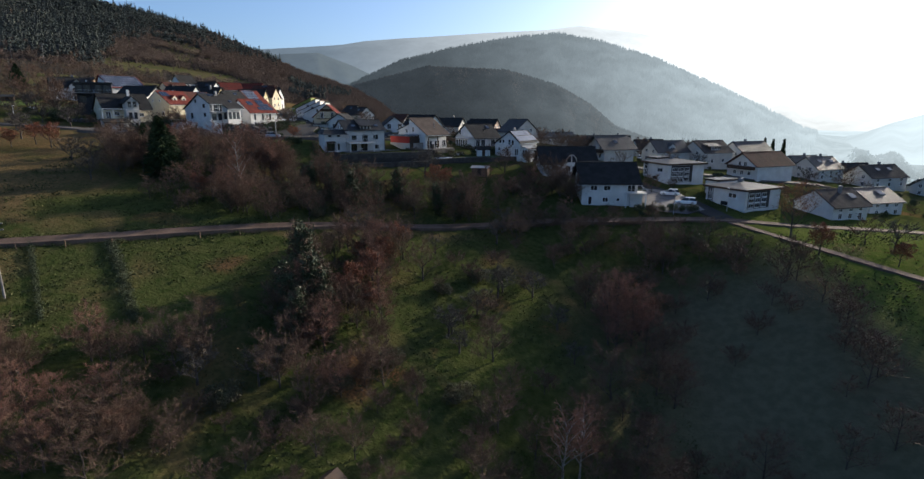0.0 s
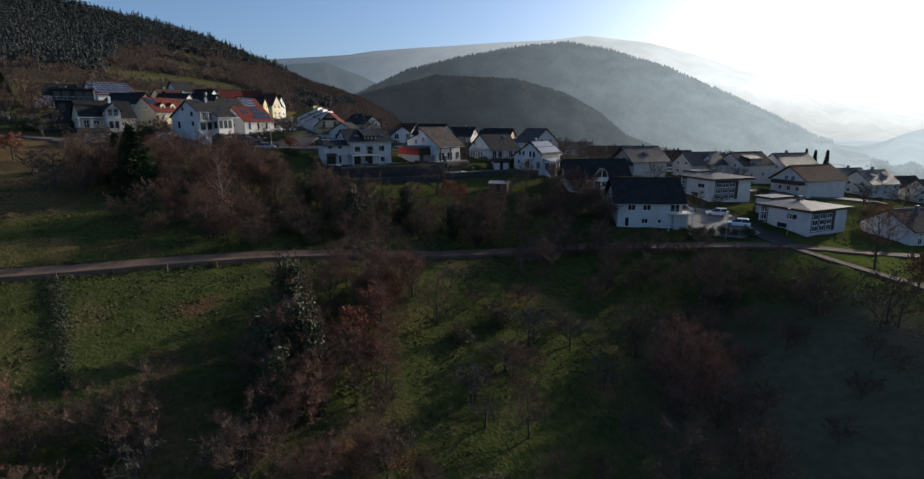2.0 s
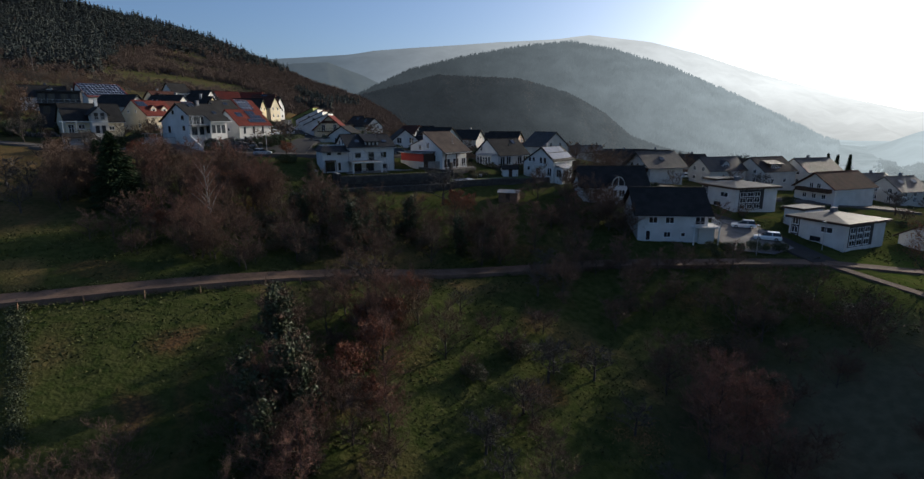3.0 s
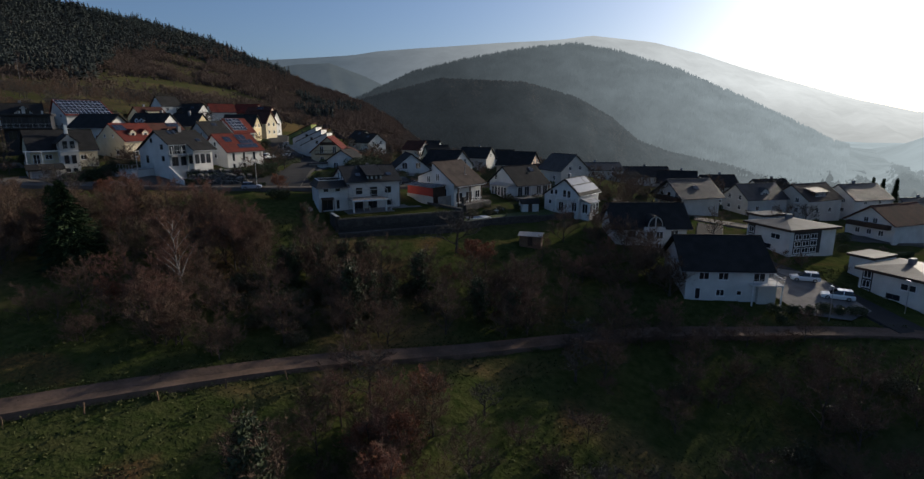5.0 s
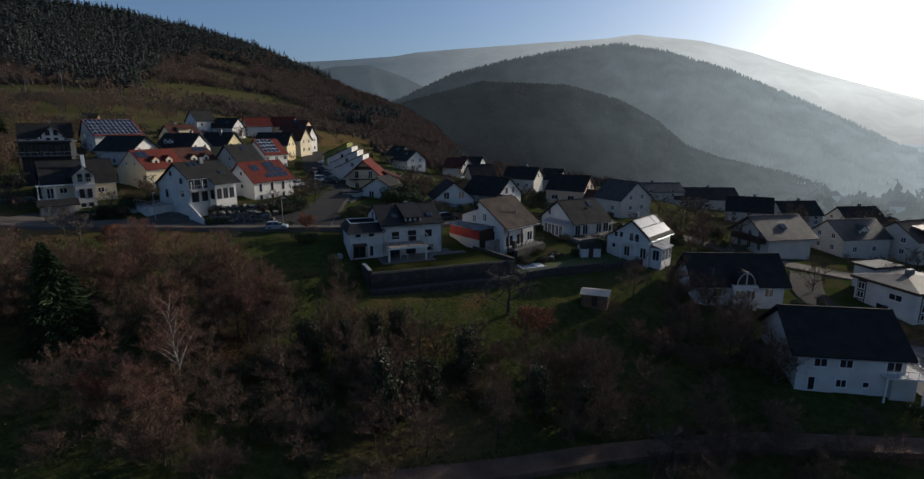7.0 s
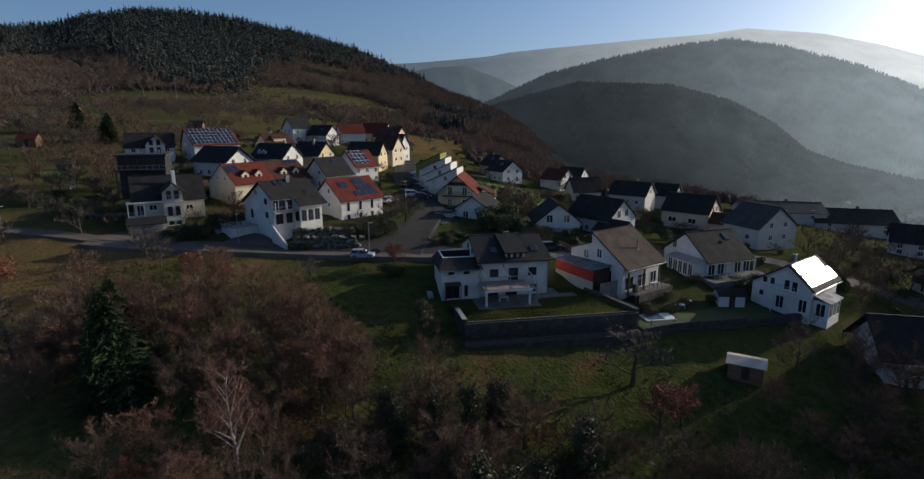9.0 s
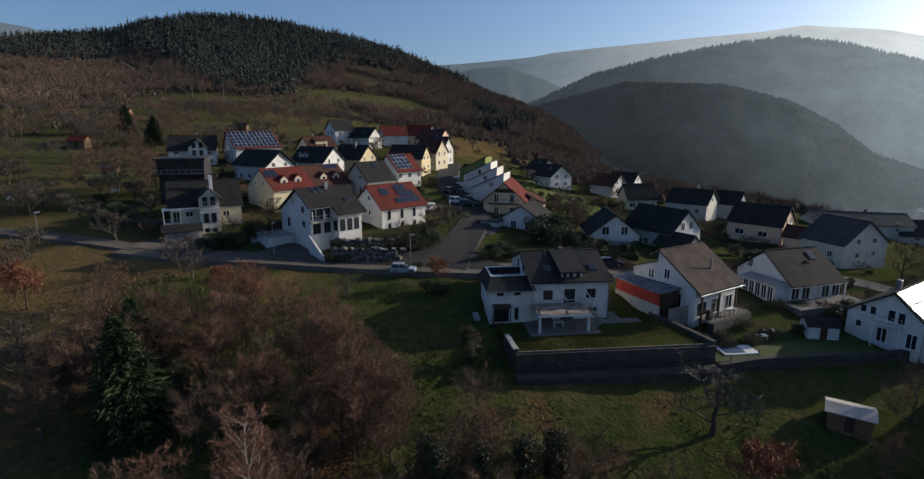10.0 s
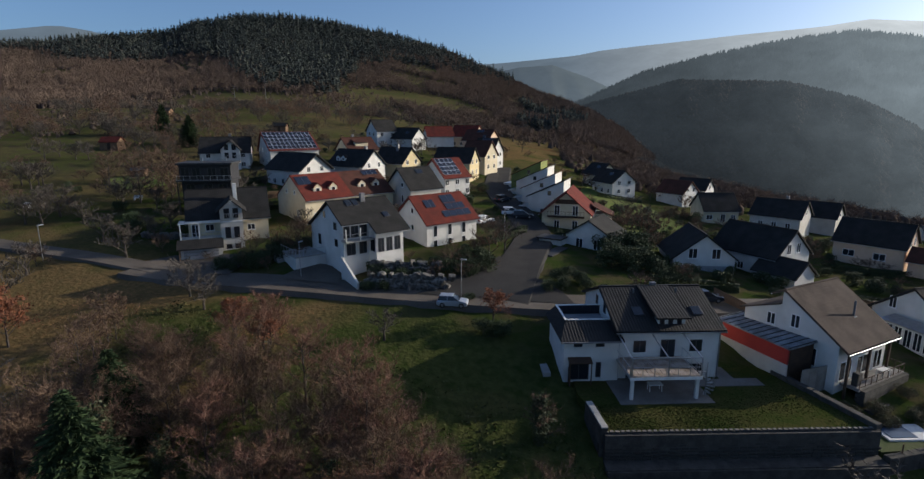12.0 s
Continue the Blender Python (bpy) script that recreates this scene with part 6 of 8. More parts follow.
def street_lamp(x, y, h=5.2, turn=0):
    root = new("street_lamp")
    root.matrix_world = pose(x, y, ground_z(x, y), 0, 0, turn)
    tagged(root, "slim grey street lamp at the kerb", "street lamp", "street lamps")
    v, f = [], []
    tube(v, f, (0, 0, -0.4), (0, 0, h), 0.07, 0.05, 8)
    part("pole", mesh_of("pole", v, f, M["metal"]), root)
    part("lamp_head", box_data("lamp_head", -0.1, 0.75, -0.14, 0.14, h, h + 0.12, M["metal"], 0.03), root)


for x, y, t in ((-74.8, 151.6, 90), (-52.3, 156.2, 0), (-55.6, 183.4, 0), (-112, 139.8, 90), (47, 119.5, 90), (60, 122, 90)):
    street_lamp(x, y, 5.2, t)


def utility_pole(x, y, h, label):
    root = new("utility_pole")
    root.matrix_world = pose(x, y, ground_z(x, y), 0, 0, 20)
    tagged(root, label, "pole", "utility poles")
    v, f = [], []
    tube(v, f, (0, 0, -0.5), (0, 0, h), 0.16, 0.1, 8)
    part("pole", mesh_of("pole", v, f, M["wood_pile"]), root)
    for z in (0.96, 0.88):
        part("crossarm", box_data("crossarm", -1.3, 1.3, -0.08, 0.08, h * z - 0.08, h * z + 0.08, M["wood_pile"]), root)


utility_pole(-247, 313, 12, "grey pole with two crossarms on the orchard slope")
utility_pole(-242, 330, 17, "tall grey pole with crossarms on the orchard slope")
utility_pole(-58, 66, 10, "old wooden pole at the field edge")

# fence along the meadow lane
for k in range(12):
    x = -70 + k * 5.4
    y = float(np.interp(x, (-90, -68, -54, -39, -21, 2), (64.4, 75.4, 81.8, 89.8, 100.2, 110.8)))
    p = new("fence_post", box_data("fence_post", -0.06, 0.06, -0.06, 0.06, -0.3, 1.1, M["wood"]))
    p.matrix_world = pose(x, y, ground_z(x, y), random.uniform(-5, 5), random.uniform(-5, 5), k * 31)
    tagged(p, "weathered wooden fence post beside the lane", "post", "lane fence posts")


# ---- huts, sheds and garden things ----
def hut(x, y, rot, L, W, eave, ridge, wall, roof, label, base=None, name="shed"):
    root = new(name)
    root.matrix_world = pose(x, y, ground_z(x, y) if base is None else base, 0, 0, rot)
    tagged(root, label, "shed", "sheds")
    d = math.dist((x, y), (-25, 93))
    for q in (0, 6, 12):
        KEEP_OUT.append((x + (-25 - x) / d * q, y + (93 - y) / d * q, 4.5))
    part("wall", gable_data("wall", L, W, (eave, eave), ridge, 0, M[wall], -1.5), root)
    s = (ridge - eave) / (W / 2)
    o = 0.3
    for q in (-1, 1):
        c = [(-L / 2 - o, q * (W / 2 + o), eave - o * s + 0.1), (L / 2 + o, q * (W / 2 + o), eave - o * s + 0.1), (L / 2 + o, 0, ridge + 0.1), (-L / 2 - o, 0, ridge + 0.1)]
        slab(root, "roof", c if q < 0 else [c[1], c[0], c[3], c[2]], 0.08, roof)
    block(root, "door", -0.45, 0.45, -W / 2 - 0.04, -W / 2 + 0.02, 0, min(1.9, eave - 0.1), "dark_wood")
    return root


hut(-182, 200.5, 25, 5, 4, 2.2, 3.6, "wood", "roof_red", "garden hut with bright red roof")
hut(-139, 226, 25, 5, 4, 2.4, 4.0, "wood", "roof_rust", "garden hut with rust-red roof")
hut(-172, 260, 25, 5, 4, 2.2, 3.4, "wood", "roof_dark", "wooden garden hut in the orchard")
hut(-236, 262, 25, 6, 4, 2.2, 3.4, "wood", "roof_dark", "wooden hut in the orchard")
hut(4.85, 142.8, -15, 4.0, 3.2, 1.9, 2.3, "wood", "awning", "garden shed with pale frosted sheet roof", 13.7)
hut(6.0, 160.6, 10, 3.8, 2.6, 1.9, 2.7, "white", "roof_dark", "small white garden hut with dark roof", 17.2)
hut(-13.4, 46.8, 62, 3.6, 2.8, 1.6, 2.6, "wood", "dark_wood", "old wooden hut with a brown roof in the thicket", ground_z(-13.4, 46.8) - 1.1)
hut(-147, 182, 30, 3.4, 2.4, 1.6, 2.2, "wood", "roof_flat", "low shed with pale sheet roof")
for x, y, z, r, lab in ((-5.2, 151.6, 17.25, 25, "small sunken garden pool with blue cover"),):
    root = new("garden_pool")
    root.matrix_world = pose(x, y, z, 0, 0, r)
    tagged(root, lab, "pool")
    block(root, "surround", -2.3, 2.3, -1.3, 1.3, -0.3, 0.16, "trim", "white paved surround")
    block(root, "cover", -1.9, 0.6, -0.95, 0.95, 0.1, 0.22, "pool_cover", "blue pool cover")
for x, y, z, r in ((-0.4, 158.6, 17.3, 10), (-1.6, 156.2, 17.3, 40), (-27.1, 146.8, 19.44, 25), (-5.2, 159.2, 19.65, 46)):
    root = new("garden_table")
    root.matrix_world = pose(x, y, z, 0, 0, r)
    tagged(root, "small pale table on the lawn" if z < 19 else "small pale garden table on a terrace", "table", "garden furniture")
    block(root, "tabletop", -0.7, 0.7, -0.4, 0.4, 0.7, 0.75, "trim")
    for px in (-0.6, 0.6):
        for py in (-0.3, 0.3):
            block(root, "leg", px - 0.03, px + 0.03, py - 0.03, py + 0.03, -0.1, 0.7, "trim")
for x, y, r in ((-141.6, 154.5, 10), (-129, 168, 20)):
    root = new("bench")
    root.matrix_world = pose(x, y, ground_z(x, y), 0, 0, r)
    tagged(root, "white bench on the orchard meadow", "bench", "benches")
    block(root, "seat", -0.9, 0.9, -0.25, 0.25, 0.42, 0.5, "trim")
    block(root, "backrest", -0.9, 0.9, 0.2, 0.27, 0.55, 0.95, "trim")
    for px in (-0.7, 0.7):
        block(root, "leg", px - 0.05, px + 0.05, -0.22, 0.22, -0.2, 0.42, "trim")

# paved yards and kerbs
def yard(name, pts, lift, mat, label):
    """Paving that follows the ground, as a fan of small squares."""
    bm = bmesh.new()
    face = bm.faces.new([bm.verts.new((x, y, 0)) for x, y in pts])
    bmesh.ops.triangulate(bm, faces=[face])
    bmesh.ops.subdivide_edges(bm, edges=bm.edges[:], cuts=4, use_grid_fill=True)
    for v in bm.verts:
        v.co.z = ground_z(v.co.x, v.co.y) + lift
    bmesh.ops.recalc_face_normals(bm, faces=bm.faces[:])
    me = bpy.data.meshes.new(name)
    bm.to_mesh(me)
    bm.free()
    me.materials.append(M[mat])
    ob = new(name, me)
    return tagged(ob, label, "paving", kind="structure")


yard("paving_yard", [(44, 121), (50, 119), (55, 122), (54, 136), (47, 138), (42, 128)], 0.28, "paving", "paved yard with parked cars")
yard("paving_drive", [(-99, 143.6), (-85, 148.2), (-86.5, 155), (-92, 154.5), (-98, 150.5)], 0.3, "asphalt", "asphalt drive before the garage")
yard("paving_drive_west", [(-77.5, 149.8), (-69, 152), (-70.5, 156.5), (-76.5, 156.5)], 0.3, "asphalt", "sunken garage drive")
yard("orchard_lawn", [(-150, 176), (-139, 171), (-133, 181), (-139, 184), (-147, 191)], 0.25, "knoll_grass", "short green grass beside the black house")
yard("meadow_knoll", [(-43, 208), (-34, 206), (-26, 227), (-38, 252), (-56, 266), (-56, 250), (-44, 232)], 0.14, "knoll_grass", "bright green knoll between the houses")

yard("paving_junction", [(-58, 154.2), (-38, 160.6), (-40.5, 163.5), (-44.6, 166), (-45.4, 172), (-52.6, 172), (-53.5, 166), (-56, 160)], 0.27, "asphalt_shaded", "wide asphalt junction of the side street, house shade in its colour")


# ---- trees ----
def blade(verts, faces, a, b, w, rng):
    """A thin twig: a ribbon that narrows to its tip."""
    d = b - a
    s = d.cross(Vector((rng.uniform(-1, 1), rng.uniform(-1, 1), rng.uniform(-1, 1))))
    if s.length < 1e-6:
        return
    s = s.normalized() * w / 2
    k = len(verts)
    verts.extend([tuple(a - s), tuple(a + s), tuple(b)])
    faces.append((k, k + 1, k + 2))


def bare_tree(seed, height_m, spread, trunk_r, limbs=9, sub=6, twigs=6, fine=5, up=0.5, twig_w=0.05, leaf=0, leaf_size=0.12, low=0.2, limb_r=0.5, ivy=False):
    """Wood mesh and twig mesh of a leafless tree, and leaf mesh if leaf leaves are still on it."""
    rng = random.Random(seed)
    wv, wf, tv, tf, lv, lf = [], [], [], [], [], []
    p, tips, stems = Vector((0, 0, -0.3)), [], []
    top = height_m * 0.85
    seg = 6
    line = [p]
    for i in range(seg):
        q = Vector((rng.gauss(0, 0.05) * height_m * 0.4, rng.gauss(0, 0.05) * height_m * 0.4, 0)) * ((i + 1) / seg) + Vector((0, 0, top * (i + 1) / seg))
        line.append(q)
    for i in range(seg):
        tube(wv, wf, line[i], line[i + 1], trunk_r * (1 - i / seg) + 0.02, trunk_r * (1 - (i + 1) / seg) + 0.015, 6)
    for i in range(limbs):
        t = low + (1 - low) * (i + rng.random()) / limbs
        k = min(seg - 1, int(t * seg))
        start = line[k].lerp(line[k + 1], t * seg - k)
        ang = i * 2.4 + rng.uniform(-0.5, 0.5)
        reach = spread * (1.0 - 0.55 * t) * rng.uniform(0.75, 1.15)
        end = start + Vector((math.cos(ang) * reach, math.sin(ang) * reach, reach * up * rng.uniform(0.7, 1.5)))
        mid = start.lerp(end, 0.5) + Vector((0, 0, reach * 0.08))
        r = max(0.03, trunk_r * limb_r * (1 - t * 0.6))
        stems.append((start, mid))
        tube(wv, wf, start, mid, r, r * 0.6, 4)
        tube(wv, wf, mid, end, r * 0.6, 0.02, 4)
        for j in range(sub):
            s = 0.25 + 0.75 * (j + rng.random()) / sub
            bs = start.lerp(mid, s * 2) if s < 0.5 else mid.lerp(end, s * 2 - 1)
            out = (end - start).normalized()
            dv = (out * 0.6 + Vector((rng.gauss(0, 0.6), rng.gauss(0, 0.6), rng.gauss(0.35, 0.4)))).normalized()
            be = bs + dv * reach * rng.uniform(0.3, 0.5)
            blade(tv, tf, bs, be, max(0.045, r * 0.7), rng)
            for m in range(twigs):
                ts = bs.lerp(be, (m + rng.random()) / twigs)
                td = (dv * 0.6 + Vector((rng.gauss(0, 0.65), rng.gauss(0, 0.65), rng.gauss(0.4, 0.4)))).normalized()
                te = ts + td * reach * rng.uniform(0.25, 0.42)
                blade(tv, tf, ts, te, twig_w * 1.3, rng)
                for n in range(fine):
                    fs = ts.lerp(te, (n + rng.random()) / fine)
                    fe = fs + (td * 0.7 + Vector((rng.gauss(0, 0.6), rng.gauss(0, 0.6), rng.gauss(0.25, 0.4)))).normalized() * reach * rng.uniform(0.14, 0.26)
                    blade(tv, tf, fs, fe, twig_w, rng)
                    tips.append(fe)
    for _ in range(leaf):
        if ivy:
            a, b = rng.choice(stems) if rng.random() < 0.45 else rng.choice([(line[i], line[i + 1]) for i in range(seg)])
            c = a.lerp(b, rng.random()) + Vector((rng.gauss(0, 0.5), rng.gauss(0, 0.5), rng.gauss(0, 0.35)))
        else:
            c = rng.choice(tips) + Vector((rng.gauss(0, 0.15), rng.gauss(0, 0.15), rng.gauss(0, 0.15)))
        k = len(lv)
        for _ in range(3):
            lv.append(tuple(c + Vector((rng.gauss(0, leaf_size), rng.gauss(0, leaf_size), rng.gauss(0, leaf_size)))))
        lf.append((k, k + 1, k + 2))
    return (wv, wf), (tv, tf), (lv, lf)


def make_tree(name, seed, bark, twig, leafmat=None, label="", category="tree", **kw):
    wood, tw, lv = bare_tree(seed, **kw)
    root = new(name)
    part("trunk", mesh_of("trunk", *wood, M[bark]), root)
    part("crown", mesh_of("crown", *tw, M[twig]), root)
    if lv[0]:
        part("leaves", mesh_of("leaves", *lv, M[leafmat]), root)
    return tagged(root, label, category, "bare trees on the slope")


def spruce(seed, h, r, label):
    rng = random.Random(seed)
    wv, wf, v, f = [], [], [], []
    tube(wv, wf, (0, 0, -0.5), (0, 0, h * 0.95), 0.22, 0.03, 6)
    n = int(h * 3.8)
    for i in range(n):
        t = i / n
        z = h * (0.06 + 0.92 * t)
        for j in range(int(30 - 17 * t)):
            a = rng.uniform(0, 2 * math.pi)
            ln = r * (1 - t ** 1.7) ** 0.9 * rng.uniform(0.5, 1.15) * (1 + 0.18 * math.sin(3 * a + 5 * t)) + 0.2
            o = Vector((math.cos(a), math.sin(a), 0))
            zz = z + rng.uniform(-0.3, 0.3)
            droop = rng.uniform(0.1, 0.35)
            for q in range(6):
                c = Vector((0, 0, zz)) + o * ln * (q + 1) / 6.5 + Vector((0, 0, -droop * ln * ((q + 1) / 6.5) ** 1.4))
                for g in (-0.8, 0.0, 0.8):
                    e = a + g + rng.uniform(-0.35, 0.35)
                    d = Vector((math.cos(e), math.sin(e), rng.uniform(-0.45, 0.2))) * (0.3 + 0.14 * ln) * rng.uniform(0.6, 1.3)
                    blade(v, f, c, c + d, 0.2 * rng.uniform(0.6, 1.4), rng)
    root = new("spruce_tree")
    part("trunk", mesh_of("trunk", wv, wf, M["bark"]), root)
    part("crown", mesh_of("crown", v, f, M["needle"]), root)
    return tagged(root, label, "tree", "conifers")


def leafy(name, seed, rx, ry, rz, count, size, mat, label, category="shrub", trunk=True):
    """A dense leafy shrub or hedge: stems and many small leaves in lumps."""
    rng = random.Random(seed)
    v, f, wv, wf = [], [], [], []
    lumps = []
    for _ in range(14):
        a, q = rng.uniform(0, 6.28), rng.random() ** 0.5
        lumps.append((Vector((math.cos(a) * rx * q * 0.7, math.sin(a) * ry * q * 0.7, rz * rng.uniform(0.25, 0.8))), rng.uniform(0.3, 0.5)))
    tube(wv, wf, (0, 0, -0.3), (0.1, 0.05, rz * 0.7), 0.07, 0.02, 5)
    for _ in range(count):
        c, q = rng.choice(lumps)
        d = Vector((rng.gauss(0, 1), rng.gauss(0, 1), rng.gauss(0, 1))).normalized() * rng.uniform(0.6, 1.0)
        p = c + Vector((d.x * rx * q, d.y * ry * q, d.z * rz * q))
        k = len(v)
        for _ in range(3):
            v.append(tuple(p + Vector((rng.gauss(0, size), rng.gauss(0, size), rng.gauss(0, size)))))
        f.append((k, k + 1, k + 2))
    root = new(name)
    part("stem", mesh_of("stem", wv, wf, M["bark"]), root)
    part("foliage", mesh_of("foliage", v, f, M[mat]), root)
    return tagged(root, label, category, "shrubs")


TREES = {
    "orchard": [make_tree("fruit_tree", 11 + i, "bark", "twig_grey", label="bare old fruit tree with grey spreading limbs", height_m=5.5, spread=3.6, trunk_r=0.2, limbs=10, sub=5, twigs=5, fine=4, up=0.5, twig_w=0.06) for i in range(2)],
    "brush": [make_tree("bare_tree", 21 + i, "bark", "twig_brown", label="bare brown thicket tree with dense twigs", height_m=8, spread=4.2, trunk_r=0.14, limbs=15, sub=7, twigs=6, fine=4, up=0.65, low=0.03, twig_w=0.038) for i in range(2)],
    "russet": [make_tree("bare_tree", 31 + i, "bark", "twig_red", label="bare russet tree with fine reddish twigs", height_m=9.5, spread=3.8, trunk_r=0.15, limbs=15, sub=7, twigs=6, fine=5, up=0.8, low=0.05, twig_w=0.036) for i in range(2)],
    "bush": [make_tree("bare_shrub", 41 + i, "bark", "twig_brown", label="low bare brown shrub", category="shrub", height_m=3.2, spread=2.8, trunk_r=0.06, limbs=13, sub=5, twigs=5, fine=5, up=0.7, low=0.02, twig_w=0.05) for i in range(2)],
    "leafy": [make_tree("oak_tree", 51, "bark", "twig_red", "leaf_rust", label="tree with withered rust-brown leaves", height_m=7, spread=3.3, trunk_r=0.18, limbs=13, sub=5, twigs=5, fine=4, up=0.6, leaf=2600, leaf_size=0.11)],
    "amber": [make_tree("oak_tree", 57, "bark", "twig_red", "leaf_amber", label="tall thin tree with sparse amber leaves", height_m=10, spread=4.0, trunk_r=0.18, limbs=14, sub=6, twigs=5, fine=4, up=0.8, twig_w=0.035, leaf=1500, leaf_size=0.09)],
    "birch": [make_tree("birch_tree", 61, "birch_bark", "twig_red", label="white-stemmed bare birch with russet twigs", height_m=13, spread=3.2, trunk_r=0.19, limbs=18, sub=6, twigs=6, fine=5, up=1.25, low=0.25, twig_w=0.04, limb_r=0.55)],
    "ivy": [make_tree("ivy_tree", 71, "bark", "twig_brown", "ivy", label="tree overgrown with dark green ivy", height_m=9, spread=3.0, trunk_r=0.2, limbs=14, sub=5, twigs=5, fine=4, up=0.8, leaf=4500, leaf_size=0.13, low=0.06, ivy=True)],
    "spruce": [spruce(81, 12.0, 3.4, "dark green spruce on the meadow slope")],
    "bramble": [leafy("bramble_thicket", 95, 3.2, 2.6, 2.2, 3200, 0.085, "bramble", "tangled dark olive bramble thicket")],
    "slim_conifer": [spruce(82, 14.5, 1.15, "tall slim dark conifer beside the village")],
    "hedge": [leafy("evergreen_shrub", 91, 1.8, 1.8, 2.2, 2600, 0.08, "hedge", "dense dark evergreen shrub")],
}
# the same trees with fewer, coarser twigs, for gardens and orchards far from the meadow
TREES["far_orchard"] = [make_tree("fruit_tree", 13 + i, "bark", "twig_grey", label="bare old fruit tree with grey spreading limbs", height_m=5.5, spread=3.6, trunk_r=0.2, limbs=11, sub=5, twigs=4, fine=3, up=0.6, twig_w=0.1) for i in range(2)]
TREES["far_brush"] = [make_tree("bare_tree", 23 + i, "bark", "twig_brown", label="bare brown tree with dense twigs", height_m=8, spread=4.2, trunk_r=0.14, limbs=13, sub=5, twigs=4, fine=3, up=0.75, low=0.03, twig_w=0.09) for i in range(2)]
TREES["far_bush"] = [make_tree("bare_shrub", 43 + i, "bark", "twig_brown", label="low bare brown shrub", category="shrub", height_m=3.2, spread=2.8, trunk_r=0.06, limbs=10, sub=4, twigs=4, fine=3, up=0.7, low=0.02, twig_w=0.085) for i in range(2)]
USED = {}


LOOSE = {}


def plant(kind, x, y, size=1.0, turn=None, sink=0.0, loose=False):
    if "far_" + kind in TREES and math.dist((x, y), (-20, 90)) > 68:
        kind = "far_" + kind
    pool = TREES[kind]
    rng = random.Random(int(x * 131 + y * 37) + 5)
    ob = rng.choice(pool)
    m = pose(x, y, ground_z(x, y) - sink, rng.uniform(-3, 3), rng.uniform(-3, 3), rng.uniform(0, 360) if turn is None else turn)
    sx = size * rng.uniform(0.9, 1.1)
    if loose and kind.startswith("far_"):
        LOOSE.setdefault(ob.name, []).append(m @ Matrix.Diagonal((size, size, sx, 1)))
        return None
    if ob.name not in USED:
        USED[ob.name] = True
        ob.matrix_world = m @ Matrix.Diagonal((size, size, sx, 1))
        return ob
    c = copy_thing(ob, m)
    c.scale = (size, size, sx)
    return c


def thicket(kinds, x0, x1, y0, y1, n, lo, hi, seed, free=False):
    rng = random.Random(seed)
    for _ in range(n):
        x, y = rng.uniform(x0, x1), rng.uniform(y0, y1)
        if free and any((x - a) ** 2 + (y - b) ** 2 < r * r for a, b, r in KEEP_OUT):
            continue
        plant(rng.choice(kinds), x, y, rng.uniform(lo, hi), loose=True)


# single trees
plant("spruce", -60.9, 112.6, 1.0)
plant("spruce", -68.5, 120, 0.75)
KEEP_OUT.extend(((-60.9, 112.6, 4.6), (-59.4, 108, 4.5), (-58, 104, 4)))
plant("birch", -44, 108.5, 0.95)
for x, y, s in ((22.6, 78.5, 0.95), (24.4, 80.5, 1.05), (26.2, 78.6, 1.0), (28.2, 81, 0.95), (25.5, 84, 0.9), (23.4, 76.4, 0.8), (27.5, 76, 0.8)):
    plant("russet", x, y, s)
for x, y, s in ((11.2, 53.2, 0.85), (13.4, 54.4, 0.8), (8.6, 56, 0.6), (15.4, 57, 0.6)):
    plant("birch" if s > 0.7 else "brush", x, y, s)
plant("amber", 63.4, 102.8, 1.0)
plant("amber", -45.5, 119, 0.7)
for x, y, s in ((-11.4, 96, 0.75), (-97, 126, 0.7), (-92.5, 124.5, 0.75), (-99.5, 122, 0.6), (-4, 131.5, 0.7), (-6.5, 129.4, 0.8), (-46.5, 152.6, 0.6), (-50, 103, 0.6), (-16.5, 78, 0.8)):
    plant("leafy", x, y, s)
for x, y, s in ((77.7, 95.2, 1.0), (88, 92, 0.9), (-76.4, 113.8, 1.1), (-72, 106, 0.8), (-83, 117, 0.9), (-9.2, 136.2, 1.5), (-56.4, 143.3, 0.7), (-84, 141, 0.8), (-80, 139.5, 0.8), (-102.4, 145.8, 0.9), (-108.7, 135.7, 0.8), (-112, 149, 0.8), (-30, 57, 0.9), (-23.6, 58.5, 0.8), (-1.8, 73.6, 0.8), (-17.4, 95.9, 1.0), (6, 86, 0.9), (2.5, 80, 0.8), (12, 88, 0.8), (9, 112, 0.9), (7, 106, 0.9)):
    plant("orchard", x, y, s)
for x, y, s in ((-24.4, 81, 1.05), (-22.6, 77.6, 1.15), (-20.4, 72, 1.15), (-21.3, 66, 0.9), (-22.8, 69.5, 1.0), (-19, 71.5, 0.95), (-24.5, 73, 0.9), (-20.5, 75.5, 0.85), (-17.5, 68, 0.6), (-22, 110, 1.05), (-20.5, 112.5, 0.8), (-32, 117, 0.7), (-29, 118.5, 0.7), (-26, 121, 0.75), (-34.5, 119.5, 0.6), (-48, 121, 0.6), (-36, 136, 0.6), (-24, 124, 0.6), (-60.5, 118, 0.6)):
    plant("ivy", x, y, s)
